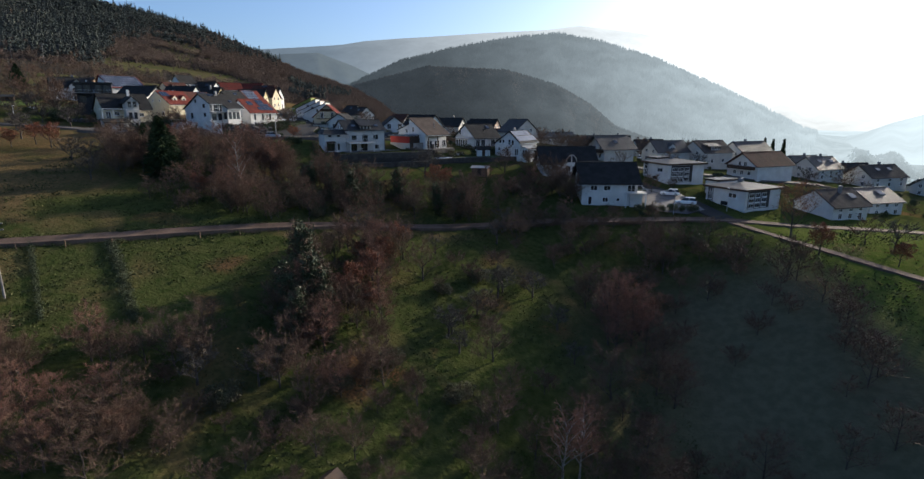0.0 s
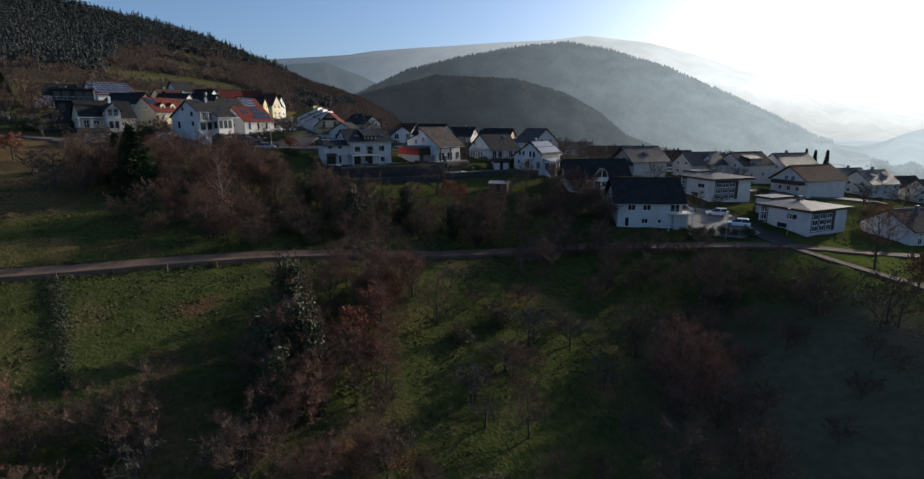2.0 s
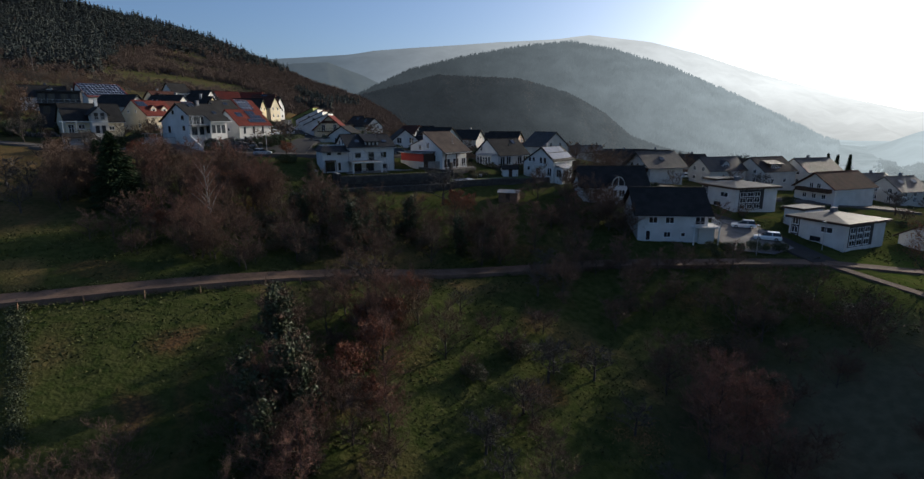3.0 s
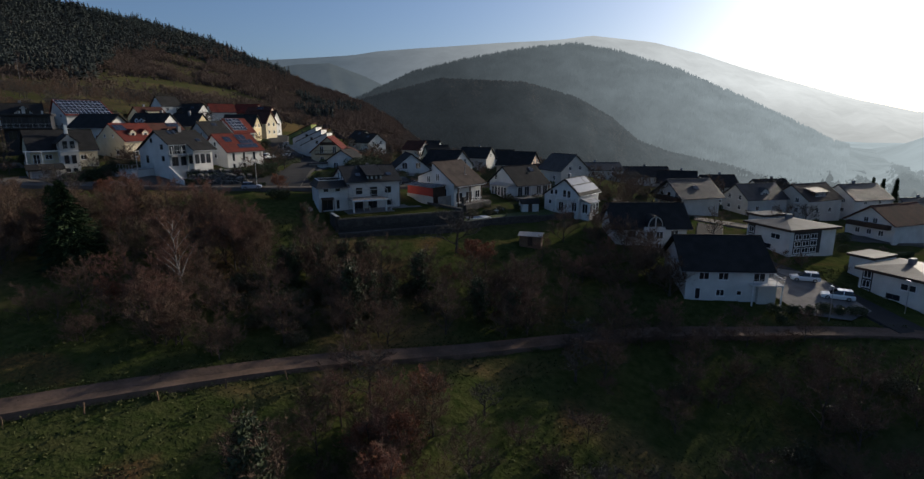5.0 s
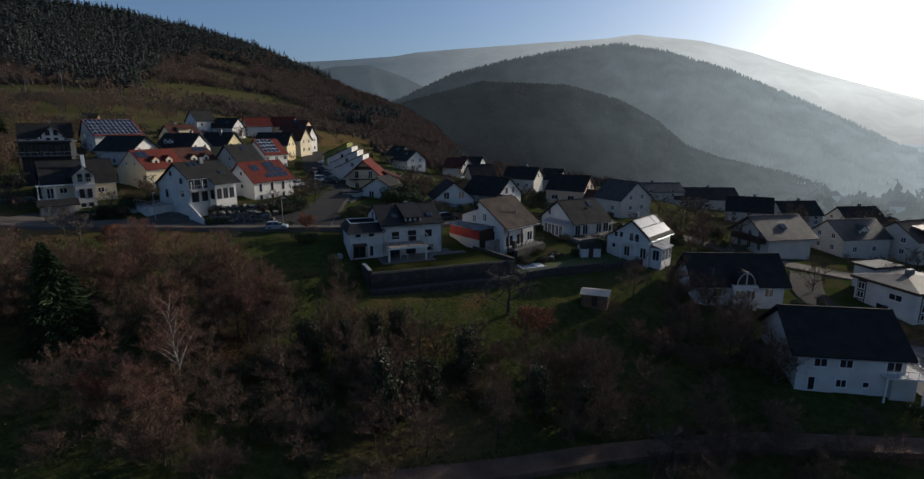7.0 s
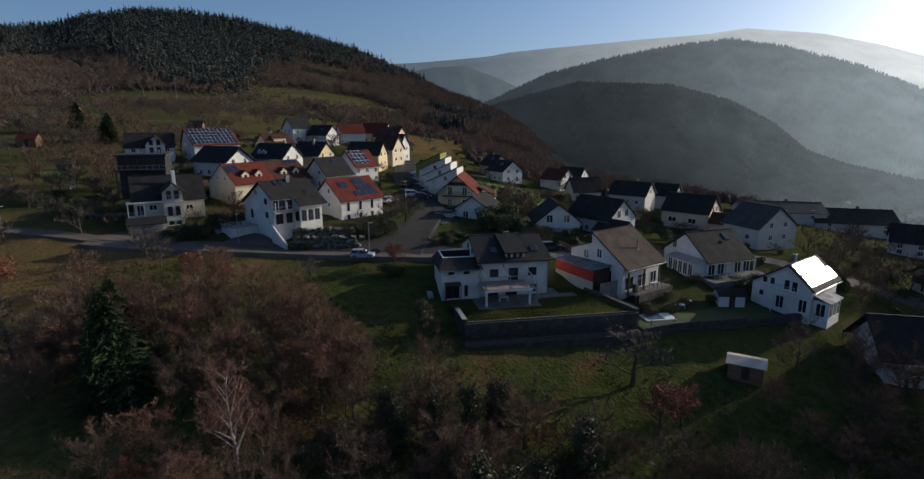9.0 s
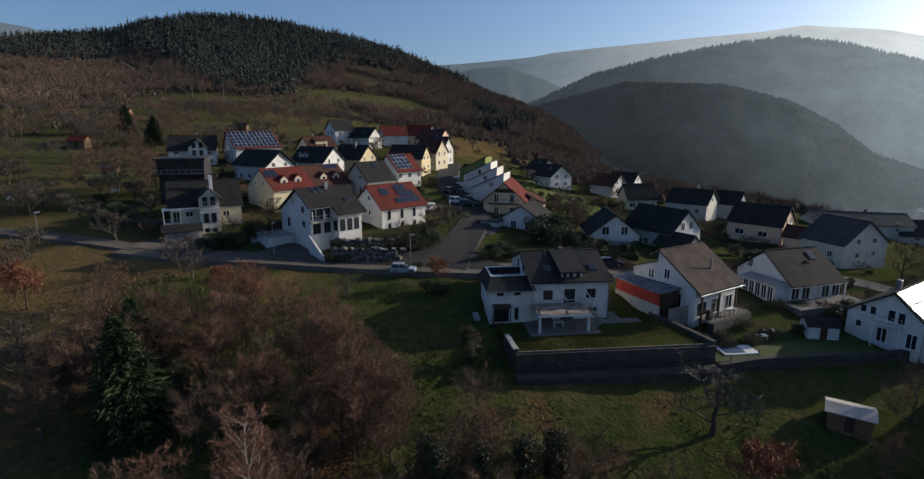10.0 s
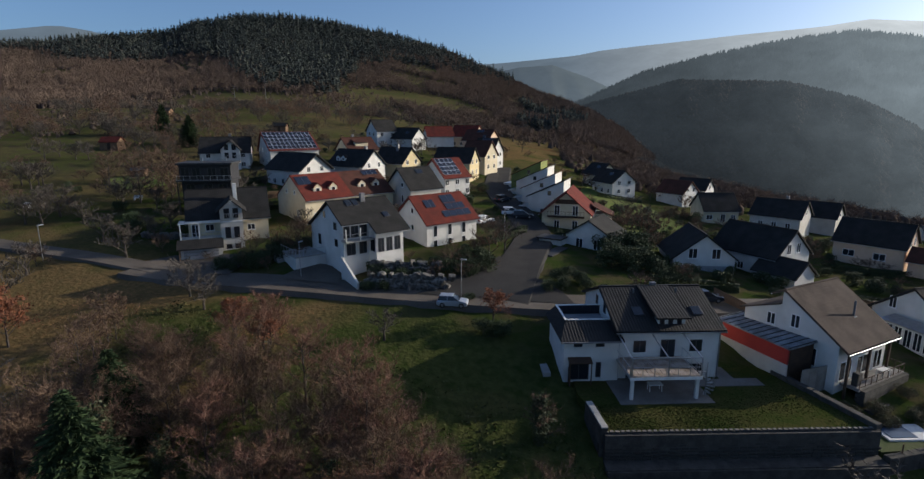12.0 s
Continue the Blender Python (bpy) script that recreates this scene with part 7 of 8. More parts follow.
for x, y, s in ((-6.0, 152.4, 0.5), (-3.0, 154.6, 0.55), (-0.6, 157.4, 0.5), (-9.6, 152.6, 0.5), (-6.4, 154.6, 0.5), (-3.4, 158.4, 0.45), (1.6, 166.4, 0.6), (5.4, 168, 0.6), (8.6, 169.6, 0.6), (-36, 109, 1.0), (-31, 112, 1.1), (-27, 115, 1.0), (-33, 105.5, 0.9), (-38, 113, 1.0), (-24, 118.5, 1.0), (-29, 107, 0.8), (-20, 115, 0.9), (-42, 104, 0.9), (-46, 116, 1.0), (-27.5, 103.5, 0.7), (-16, 121, 0.9), (-12, 117.5, 0.8), (-22, 62, 1.0), (-15, 60, 0.9), (-26, 55, 1.0), (-9, 66, 0.8), (0, 62, 0.9), (3, 90, 0.8), (-3, 84, 0.7), (30, 96, 1.0), (38, 100, 1.1), (45, 104, 1.0), (33, 88, 0.9), (20, 104, 0.9), (50, 98, 1.0)):
    plant("bramble", x, y, s)
plant("birch", -57.5, 59.5, 0.8)
for x, y, s in ((-124, 172, 1.1), (-128, 176, 1.0), (-121, 168, 0.9), (-131, 170, 0.9), (-140, 180, 0.9), (-146, 174, 0.9), (-152, 184, 1.0), (-119.5, 173, 0.8)):
    plant("brush", x, y, s)
# thickets between lane and village
thicket(("brush", "russet", "brush"), -64, -40, 110, 131, 38, 0.7, 0.95, 1, True)
thicket(("brush", "russet", "brush", "bush"), -58, -30, 97, 112, 24, 0.5, 0.85, 11, True)
thicket(("brush", "brush", "bush"), -40, -20, 112, 128, 22, 0.55, 0.85, 12)
thicket(("russet", "russet", "leafy"), -74, -66, 131, 139, 7, 0.5, 0.75, 13)
thicket(("brush", "bush"), -86, -62, 122, 134, 16, 0.5, 0.85, 14, True)
thicket(("brush", "bush", "bush", "russet"), -18, 24, 115, 124, 16, 0.45, 0.75, 5)
thicket(("brush", "bush", "russet"), 6, 24, 124, 138, 9, 0.45, 0.8, 16)
thicket(("brush", "bush"), 10, 26, 126, 146, 22, 0.6, 0.95, 15)
thicket(("brush", "ivy", "brush", "bush"), -24, 2, 107, 124, 20, 0.6, 0.95, 51)
thicket(("brush", "bush", "brush"), -42, -16, 97, 110, 24, 0.5, 0.85, 52, True)
# thickets below the lane
thicket(("brush", "russet", "bush"), -25, -10, 58, 94, 40, 0.5, 0.85, 2)
thicket(("russet", "leafy"), -17, -11, 70, 90, 8, 0.5, 0.8, 22)
thicket(("brush", "brush", "russet", "bush"), -64, -32, 42, 59, 46, 0.5, 0.8, 3)
thicket(("bush", "bush", "brush"), -34, -4, 44, 64, 38, 0.4, 0.8, 23)
thicket(("brush", "bush", "brush"), 20, 55, 52, 104, 58, 0.55, 0.95, 4)
thicket(("brush", "bush"), -2, 24, 47, 66, 20, 0.4, 0.8, 24)
thicket(("bush", "brush"), 8, 44, 98, 113, 22, 0.4, 0.75, 25)
thicket(("brush", "bush", "leafy"), 58, 80, 76, 100, 5, 0.4, 0.8, 26)
# gardens
for x, y, s in ((-46.5, 149.4, 0.9), (-44.6, 150, 0.8), (-36, 177.5, 1.4), (-33.5, 179, 1.5), (-31.5, 181.5, 1.5), (-29.5, 179.5, 1.2),  (-14.5, 186, 0.8), (-12.5, 184, 0.9), (-35.5, 214, 1.2), (-40, 212, 1.0), (0, 197, 1.0), (2.5, 194, 0.9), (1, 226, 1.2), (-2, 222, 1.0), (27, 184, 0.9), (10, 168, 0.8), (12, 170.5, 0.9), (9, 166, 0.7), (-56.5, 166, 0.9), (-55, 169, 1.0), (-57.5, 170, 0.8), (-61, 160.5, 0.8), (-63, 158.8, 0.7), (-65.4, 157.2, 0.8), (-58.8, 162.6, 0.8), (-82.5, 155.5, 1.0), (-84, 158.5, 1.0), (-81, 160.5, 0.9), (-70, 199, 1.0), (-71.5, 203, 1.1), (-74, 220, 1.0), (-105, 160, 0.8), (-116, 165, 0.9), (-118, 172, 1.0), (40, 121.5, 0.7), (42.5, 121, 0.7), (45, 121.3, 0.6), (47.5, 121.5, 0.7), (49.5, 121, 0.6), (38, 146, 0.9), (40, 160, 0.9), (70, 166, 0.9), (75, 160, 0.9), (63, 139, 0.8), (80, 138, 0.8), (-42.4, 163.4, 0.7), (-40.8, 165.2, 0.8), (-42, 167.4, 0.7), (-39.4, 168, 0.8), (-41.2, 170.6, 0.6), (-37.6, 166.4, 0.7), (-2, 155.6, 0.4), (3.4, 160, 0.5), (6.6, 163.4, 0.5), (9.6, 164.6, 0.5)):
    plant("hedge", x, y, s)
for x, y, s in ((-54.5, 172.5, 0.7), (-53, 176, 0.8), (-55.5, 178.5, 0.7), (-57.5, 164.5, 0.5), (-38, 215, 1.0), (-30.5, 212, 0.6), (-80, 157.5, 0.6), (-85, 153, 0.6), (60, 158, 0.8), (47, 134.5, 0.6), (44.5, 155, 0.7), (100, 158, 0.9), (112, 160, 0.9), (76, 176, 0.8), (30, 172, 0.7), (36, 168, 0.7), (33, 178, 0.8), (26, 180, 0.8), (24, 176, 0.7), (28, 196, 0.9), (36, 200, 0.9), (40, 206, 0.9), (44, 214, 1.0), (88, 215, 1.4), (92, 214, 1.2)):
    plant("brush" if (x + y) % 3 else "orchard", x, y, s)
thicket(("bush", "hedge"), -86, -78, 148, 166, 8, 0.5, 0.9, 31)
thicket(("bush", "hedge", "bush"), -60, -52, 160, 174, 9, 0.5, 0.8, 32)
thicket(("bush", "hedge", "brush"), 26, 44, 164, 210, 22, 0.5, 0.9, 33)
thicket(("bush", "brush", "orchard"), 50, 170, 196, 250, 34, 0.6, 1.1, 34)
# hedges, shrubs and small trees in the gardens
KEEP_OUT.extend(((-43, 176, 5), (-42, 181, 5), (-41, 171, 4)))
thicket(("hedge", "bush", "hedge"), -58, 30, 166, 240, 260, 0.35, 0.8, 41, True)
thicket(("brush", "orchard", "bush"), -56, 32, 180, 262, 36, 0.4, 0.75, 42, True)
thicket(("hedge", "bush", "bush", "orchard"), -150, -60, 150, 300, 230, 0.35, 0.8, 43, True)
thicket(("hedge", "bush", "bush"), 28, 130, 118, 210, 90, 0.4, 0.8, 44, True)
for x, y in ((-134, 197), (-128, 190), (-124, 205), (-150, 196)):
    KEEP_OUT.append((x, y, 7))
thicket(("orchard", "bush", "bush", "orchard"), -185, -108, 144, 262, 130, 0.5, 0.95, 61, True)
thicket(("brush", "bush", "orchard"), -260, -150, 190, 340, 130, 0.6, 1.1, 62, True)
thicket(("orchard", "bush"), -150, -96, 112, 136, 14, 0.6, 1.0, 63, True)
thicket(("brush", "ivy", "brush"), -72, -56, 107, 121, 13, 0.7, 1.0, 64, True)
# Extra trees, added to throw shade on the open meadow.
thicket(("brush", "orchard", "bush"), -10, 22, 68, 104, 18, 0.5, 0.85, 65)
for x, y, s in ((-38, 186, 1.5), (-35.5, 188, 1.7), (-33, 189.5, 1.6), (-36.5, 182, 1.3), (-64, 156.6, 0.7), (-62, 157.6, 0.7), (-60, 158.6, 0.7), (-64.5, 152.6, 0.6), (-62.6, 153.2, 0.6), (-57, 162, 0.9), (-54, 163.5, 1.0), (-52.6, 166, 1.1), (-51, 155.6, 0.5), (-88, 150.5, 0.9), (-85.5, 151.5, 1.0), (-83, 152.5, 1.0), (-110, 152, 1.2), (-113, 155, 1.3)):
    plant("hedge", x, y, s)
# clipped hedges and board fences between the plots
def clipped_hedge(a, b, high, seed, mat="hedge"):
    rng = random.Random(seed)
    d = math.dist(a, b)
    n = int(d * 400)
    x = np.array([rng.uniform(0, d) for _ in range(n)])
    top = np.array([rng.random() > 0.6 for _ in range(n)])
    y = np.where(top, [rng.uniform(-0.35, 0.35) for _ in range(n)], [rng.choice((-0.35, 0.35)) for _ in range(n)])
    z = np.where(top, high, [rng.uniform(0, high) for _ in range(n)]) + height(a[0] + (b[0] - a[0]) * x / d, a[1] + (b[1] - a[1]) * x / d)
    v = (np.stack([x, y, z], -1)[:, None, :] + np.random.default_rng(seed).normal(0, 0.085, (n, 3, 3))).reshape(-1, 3)
    f = np.arange(n * 3).reshape(-1, 3)
    root = new("hedge")
    root.matrix_world = pose(a[0], a[1], 0, 0, 0, math.degrees(math.atan2(b[1] - a[1], b[0] - a[0])))
    z0 = ground_z((a[0] + b[0]) / 2, (a[1] + b[1]) / 2)
    part("core", box_data("core", 0, d, -0.28, 0.28, min(ground_z(*a), ground_z(*b)) - 0.4, min(ground_z(*a), ground_z(*b), z0) + high * 0.85, M[mat], 0.1), root)
    part("foliage", big_mesh("foliage", v, f, M[mat]), root)
    tagged(root, "clipped dark green garden hedge", "hedge", "garden hedges")


def board_fence(a, b, high=1.5):
    d = math.dist(a, b)
    root = new("fence")
    root.matrix_world = pose(a[0], a[1], 0, 0, 0, math.degrees(math.atan2(b[1] - a[1], b[0] - a[0])))
    tagged(root, "weathered board fence between gardens", "fence", "garden fences")
    board = box_data("board", 0, 0.24, -0.02, 0.02, 0, high, M["wood"])
    for k in range(int(d / 0.27)):
        x = k * 0.27
        part("board", board, root, at=pose(x, 0, ground_z(a[0] + (b[0] - a[0]) * x / d, a[1] + (b[1] - a[1]) * x / d)))


for k, (a, b, hh) in enumerate((((-84, 152.5), (-79, 166), 1.6), ((-68, 157.8), (-62.5, 160), 1.3), ((-104, 170), (-98, 184), 1.4), ((-97, 190), (-91, 200), 1.4), ((-57, 176), (-53.6, 190), 1.3), ((-18, 178), (-30, 174), 1.2), ((-20, 181), (-18, 191), 1.3), ((-6, 184), (8, 186), 1.3), ((12, 178), (17, 186), 1.4), ((-3, 206), (10, 209), 1.4), ((-30, 204), (-34, 216), 1.2), ((28, 176), (30, 190), 1.5), ((-122, 186), (-118, 198), 1.3), ((-150, 186), (-143, 192), 1.3), ((40, 139.5), (43, 150), 1.2), ((76, 148), (84, 152), 1.3), ((62, 172), (76, 176), 1.3))):
    clipped_hedge(a, b, hh, 200 + k)
for a, b in (((-16.5, 168.5), (-21.5, 173.5)), ((0.5, 182), (-9, 181)), ((-86, 170), (-82, 178)), ((-108, 182), (-102, 190)), ((12, 188), (16, 196))):
    board_fence(a, b)
clipped_hedge((-50.5, 250.5), (-38.5, 253.5), 1.1, 231)
for x, y, kind, size in ((-33.6, 214, "orchard", 0.95), (-41.2, 226, "hedge", 1.15), (-38, 203, "bush", 1.2), (-33, 204, "bush", 1.1), (-36, 222, "bush", 0.8), (-46, 217, "bush", 0.8), (-57, 262, "bush", 1.1), (-54, 258, "bush", 0.9), (-37, 262, "bush", 1.2), (-27, 258, "bush", 1.1), (-24, 236, "hedge", 1.1), (-28, 232, "bush", 1.0)):
    plant(kind, x, y, size)
rng_v = random.Random(19)
for k in range(17):
    x = 7 + 2.1 * k
    plant(rng_v.choice(("bush", "brush", "bush")), x, np.interp(x, (2, 17.5, 40), (110.6, 114.2, 114.2)) + rng_v.uniform(-0.8, 0.4), rng_v.uniform(0.4, 0.62))
# orchard meadows behind the village
rng_o = random.Random(77)
for _ in range(300):
    a, r = rng_o.uniform(-84, -17), 85 + 245 * rng_o.random() ** 0.8
    x, y = MIDDLE[0] + r * math.sin(radians(a)), MIDDLE[1] + r * math.cos(radians(a))
    if x > -165 and -120 < x and 140 < y < 300 or (-172 < x < -50 and 143 < y < 305 and x > -172 + (y - 143) * 0.0 and not (x < -122 and y < 190)):
        continue
    if math.dist((x, y), (-138, 180)) < 13:
        continue
    plant(rng_o.choice(("orchard", "orchard", "orchard", "bush")), x, y, rng_o.uniform(0.7, 1.15), loose=True)
for x, y, s in ((-191, 225, 0.85), (-169, 216, 0.7), (-172, 219, 0.8)):
    plant("spruce", x, y, s)
for x, y, s in ((112, 205, 0.75), (115.4, 206, 0.8), (120, 206.5, 0.85)):
    plant("slim_conifer", x, y, s)


# the many small trees of the far gardens and orchards, one sheet for each kind
def join_loose(base, label):
    for child, name in (("trunk", "orchard_stems"), ("crown", "orchard_twigs")):
        V, F, k = [], [], {}
        count = 0
        for ob in [o for o in bpy.data.objects if o.name.split(".")[0] == base and o.name in LOOSE]:
            me = [c for c in ob.children if c.name.split(".")[0] == child][0].data
            co = np.empty(len(me.vertices) * 3, dtype=np.float32)
            me.vertices.foreach_get("co", co)
            co = np.c_[co.reshape(-1, 3), np.ones(len(me.vertices))]
            me.calc_loop_triangles()
            tr = np.empty(len(me.loop_triangles) * 3, dtype=np.int32)
            me.loop_triangles.foreach_get("vertices", tr)
            for m in LOOSE[ob.name]:
                V.append((co @ np.array(m).T)[:, :3])
                F.append(tr.reshape(-1, 3) + count)
                count += len(co)
            mat = me.materials[0]
        if V:
            tagged(new(name, big_mesh(name, np.concatenate(V), np.concatenate(F), mat)), label, "woods", kind="stuff")


join_loose("fruit_tree", "bare grey fruit trees scattered over orchards and gardens")
join_loose("bare_tree", "bare brown trees scattered over gardens and slopes")
join_loose("bare_shrub", "low bare brown shrubs scattered over gardens and slopes")
for kind in ("far_orchard", "far_brush", "far_bush"):
    for ob in TREES[kind]:
        if ob.name not in USED:
            for c in list(ob.children):
                bpy.data.objects.remove(c)
            bpy.data.objects.remove(ob)


# ---- woods on the hills, each one sheet of small trees ----
def wood(name, pts, kinds, mat, label, rng):
    """Many small trees as one mesh: kinds gives height and radius ranges and the number of tiers."""
    (h0, h1), (r0, r1), tiers, blunt = kinds
    n = len(pts)
    sides = 5
    hs, rs = rng.uniform(h0, h1, n), rng.uniform(r0, r1, n)
    V, F = [], []
    k = 0
    ang0 = rng.uniform(0, 6.28, n)
    for t in range(tiers):
        zb = hs * (0.1 + 0.5 * t / max(1, tiers)) if tiers > 1 else hs * 0.08
        zt = hs * (0.62 + 0.38 * (t + 1) / tiers) if tiers > 1 else hs
        rad = rs * (1 - 0.5 * t / tiers)
        ring = []
        for s in range(sides):
            a = ang0 + s * 2 * math.pi / sides
            j = rng.uniform(0.75, 1.2, n)
            ring.append(np.stack([pts[:, 0] + np.cos(a) * rad * j, pts[:, 1] + np.sin(a) * rad * j, pts[:, 2] + zb + rng.uniform(-0.6, 0.6, n)], -1))
        upper = []
        if blunt:
            for s in range(sides):
                a = ang0 + (s + 0.5) * 2 * math.pi / sides
                j = rng.uniform(0.5, 0.95, n)
                upper.append(np.stack([pts[:, 0] + np.cos(a) * rad * j, pts[:, 1] + np.sin(a) * rad * j, pts[:, 2] + zb + (zt - zb) * rng.uniform(0.45, 0.8, n)], -1))
        tip = np.stack([pts[:, 0] + rng.normal(0, 0.3, n), pts[:, 1] + rng.normal(0, 0.3, n), pts[:, 2] + zt], -1)
        block = np.stack(ring + upper + [tip], 1)
        m = block.shape[1]
        base = k + np.arange(n)[:, None, None] * m
        tri = []
        for s in range(sides):
            q = (s + 1) % sides
            if blunt:
                tri += [(s, q, sides + s), (q, sides + q, sides + s), (sides + s, sides + q, 2 * sides)]
            else:
                tri.append((s, q, sides))
        F.append((base + np.array(tri)[None]).reshape(-1, 3))
        V.append(block.reshape(-1, 3))
        k += n * m
    ob = new(name, big_mesh(name, np.concatenate(V), np.concatenate(F), mat, True))
    return tagged(ob, label, "woods", kind="stuff")


def fuzz(name, pts, hs, rs, count, mat, label, rng, width=0.35):
    """Leafless woods far off: each tree a bunch of thin slivers that fan up and out from its stem."""
    n = len(pts)
    h, r = rng.uniform(*hs, (n, 1)), rng.uniform(*rs, (n, 1))
    way = rng.normal(0, 1, (n, count, 3))
    way[:, :, 2] = np.abs(way[:, :, 2]) * 1.1 - 0.35
    way /= np.linalg.norm(way, axis=-1, keepdims=True)
    out = rng.uniform(0.55, 1.0, (n, count, 1))
    size = np.concatenate([r, r, h * 0.5], 1)[:, None, :]
    mid = pts[:, None, :] + np.concatenate([r * 0, r * 0, h * 0.42], 1)[:, None, :]
    tip = mid + way * out * size
    foot = mid + way * out * size * 0.3 + rng.normal(0, 0.12, (n, count, 3)) * r[:, :, None]
    side = rng.normal(0, 1, (n, count, 3))
    side *= width * r[:, :, None] * 0.3 / np.linalg.norm(side, axis=-1, keepdims=True)
    V = np.stack([foot - side, foot + side, tip], 2).reshape(-1, 3)
    F = np.arange(len(V)).reshape(-1, 3)
    ob = new(name, big_mesh(name, V, F, mat))
    return tagged(ob, label, "woods", kind="stuff")


rng_w = np.random.default_rng(7)


def polar_points(n, a0, a1, r0, r1, keep, centre=MIDDLE, zf=None):
    az, r = rng_w.uniform(a0, a1, n), np.sqrt(rng_w.uniform(r0 * r0, r1 * r1, n))
    x, y = centre[0] + r * np.sin(np.radians(az)), centre[1] + r * np.cos(np.radians(az))
    z = height(x, y) if zf is None else zf(az, r)
    ok = keep(az, r, z)
    return np.stack([x, y, z], -1)[ok]


def clump(x, y, s):
    return np.sin(x / s + 1.1 * np.sin(y / s * 0.7)) * np.sin(y / s * 1.1 + 0.9 * np.sin(x / s * 0.6))


def valley_z(az, r):
    x, y = EYE0[0] + r * np.sin(np.radians(az)), EYE0[1] + r * np.cos(np.radians(az))
    return np.maximum(height(x, y), ridge_height(az, r, VALLEY, 2400, 400, -44))


c_tab = np.array(CREST)
def rel(az, r):
    return r / np.interp(az, c_tab[:, 0], c_tab[:, 1])


def bush_mask(az, r):
    return 0.35 * clump(r * np.sin(np.radians(az)), r * np.cos(np.radians(az)), 45) + rng_w.normal(0, 0.08, len(r))


def firs(name, pts, hs, rs, count, mat, label, rng, width=1.1):
    """Conifers far off: each a spire of drooping boughs round a slim core."""
    n = len(pts)
    h, r = rng.uniform(*hs, (n, 1)), rng.uniform(*rs, (n, 1))
    up = np.sort(rng.uniform(0.06, 1.0, (n, count)), axis=1)
    a = rng.uniform(0, 2 * math.pi, (n, count))
    reach = r * ((1 - up) ** 0.75 + 0.06) * rng.uniform(0.6, 1.15, (n, count))
    z = h * up
    tip = np.stack([np.cos(a) * reach, np.sin(a) * reach, z - 0.3 * reach], -1)
    root = np.stack([0 * a, 0 * a, z + 0.75], -1)
    half = width * (0.25 + 0.55 * reach)
    side = np.stack([-np.sin(a) * half, np.cos(a) * half, -0.9 + 0 * a], -1)
    low = np.stack([np.cos(a) * reach * 0.4, np.sin(a) * reach * 0.4, z], -1)
    V = np.stack([root, low + side, tip, low + side * np.array((-1, -1, 1))], 2) + pts[:, None, None, :]
    V = V.reshape(-1, 3)
    k = np.arange(len(V) // 4)[:, None] * 4
    F = np.concatenate([k + np.array((0, 1, 2)), k + np.array((0, 2, 3))], 1).reshape(-1, 3)
    return tagged(new(name, big_mesh(name, V, F, mat)), label, "woods", kind="stuff")


FIR_EDGE = ((-80, -61, -58, -54, -50, -47, -45, -43, -40, -36, -34, -32.5, -29, -26, -22, -18), (0.94, 0.91, 0.87, 0.79, 0.71, 0.67, 0.64, 0.53, 0.5, 0.53, 0.6, 0.76, 0.87, 0.91, 0.94, 0.965))
fir = polar_points(30000, -78, -18, 480, 1060, lambda az, r, z: rel(az, r) + 0.22 * bush_mask(az, r) + 0.03 * clump(az * 9, r, 60) > np.interp(az, *FIR_EDGE))
fir = fir[rng_w.random(len(fir)) < 0.86 + 0.3 * clump(fir[:, 0], fir[:, 1], 17)]
firs("tall_conifers", fir[::9], (13, 17.5), (3.2, 4.6), 26, M["far_fir"], "taller dark firs above the wood", rng_w)
firs("conifer_wood", fir, (6, 14.5), (3.2, 5.4), 18, M["far_fir"], "dark fir wood on the hill", rng_w)
def open_flank(az, r):
    """The dry grass flank with scattered bushes, between the firs and the side valley."""
    x, y = r * np.sin(np.radians(az)), r * np.cos(np.radians(az))
    patch = clump(x, y, 26) + 0.6 * clump(x + 40, y, 11)
    return (az < -38) | (az > -12) | (patch > np.interp(rel(az, r), (0.45, 0.62), (0.25, -0.2))) | (rel(az, r) > 0.85)


bare = polar_points(40000, -80, -4, 300, 1000, lambda az, r, z: open_flank(az, r) & (rel(az, r) + bush_mask(az, r) > np.interp(az, (-80, -50, -40, -32, -24, -16, -10, -4), (0.48, 0.45, 0.44, 0.46, 0.5, 0.45, 0.45, 0.5))) & (rel(az, r) < np.interp(az, *FIR_EDGE) + 0.1 + 0.3 * (rng_w.random(len(r)) < 0.12)))
wood("leafless_grove", bare, ((3, 6), (0.7, 1.3), 1, False), M["grove"], "stems in the leafless wood", rng_w)
fuzz("bare_wood", bare, (7, 11.5), (2.8, 4.8), 48, M["far_bare"], "brown twigs of the leafless wood", rng_w, 0.15)
scrub = polar_points(9000, -80, -8, 215, 760, lambda az, r, z: (bush_mask(az, r) > -0.12) & ((r > 330) | (az < -50)))
wood("hill_bushes", scrub, ((1.4, 3.0), (0.5, 1.1), 1, False), M["grove"], "brown scrub on the hillside", rng_w)
fuzz("hill_scrub", scrub, (2.5, 6.0), (1.8, 3.6), 34, M["far_bare"], "bare orchard scrub on the hillside", rng_w, 0.12)
dark = polar_points(420, -17.5, -10.5, 430, 620, lambda az, r, z: clump(r * np.sin(np.radians(az)), r, 17) > 0.3)
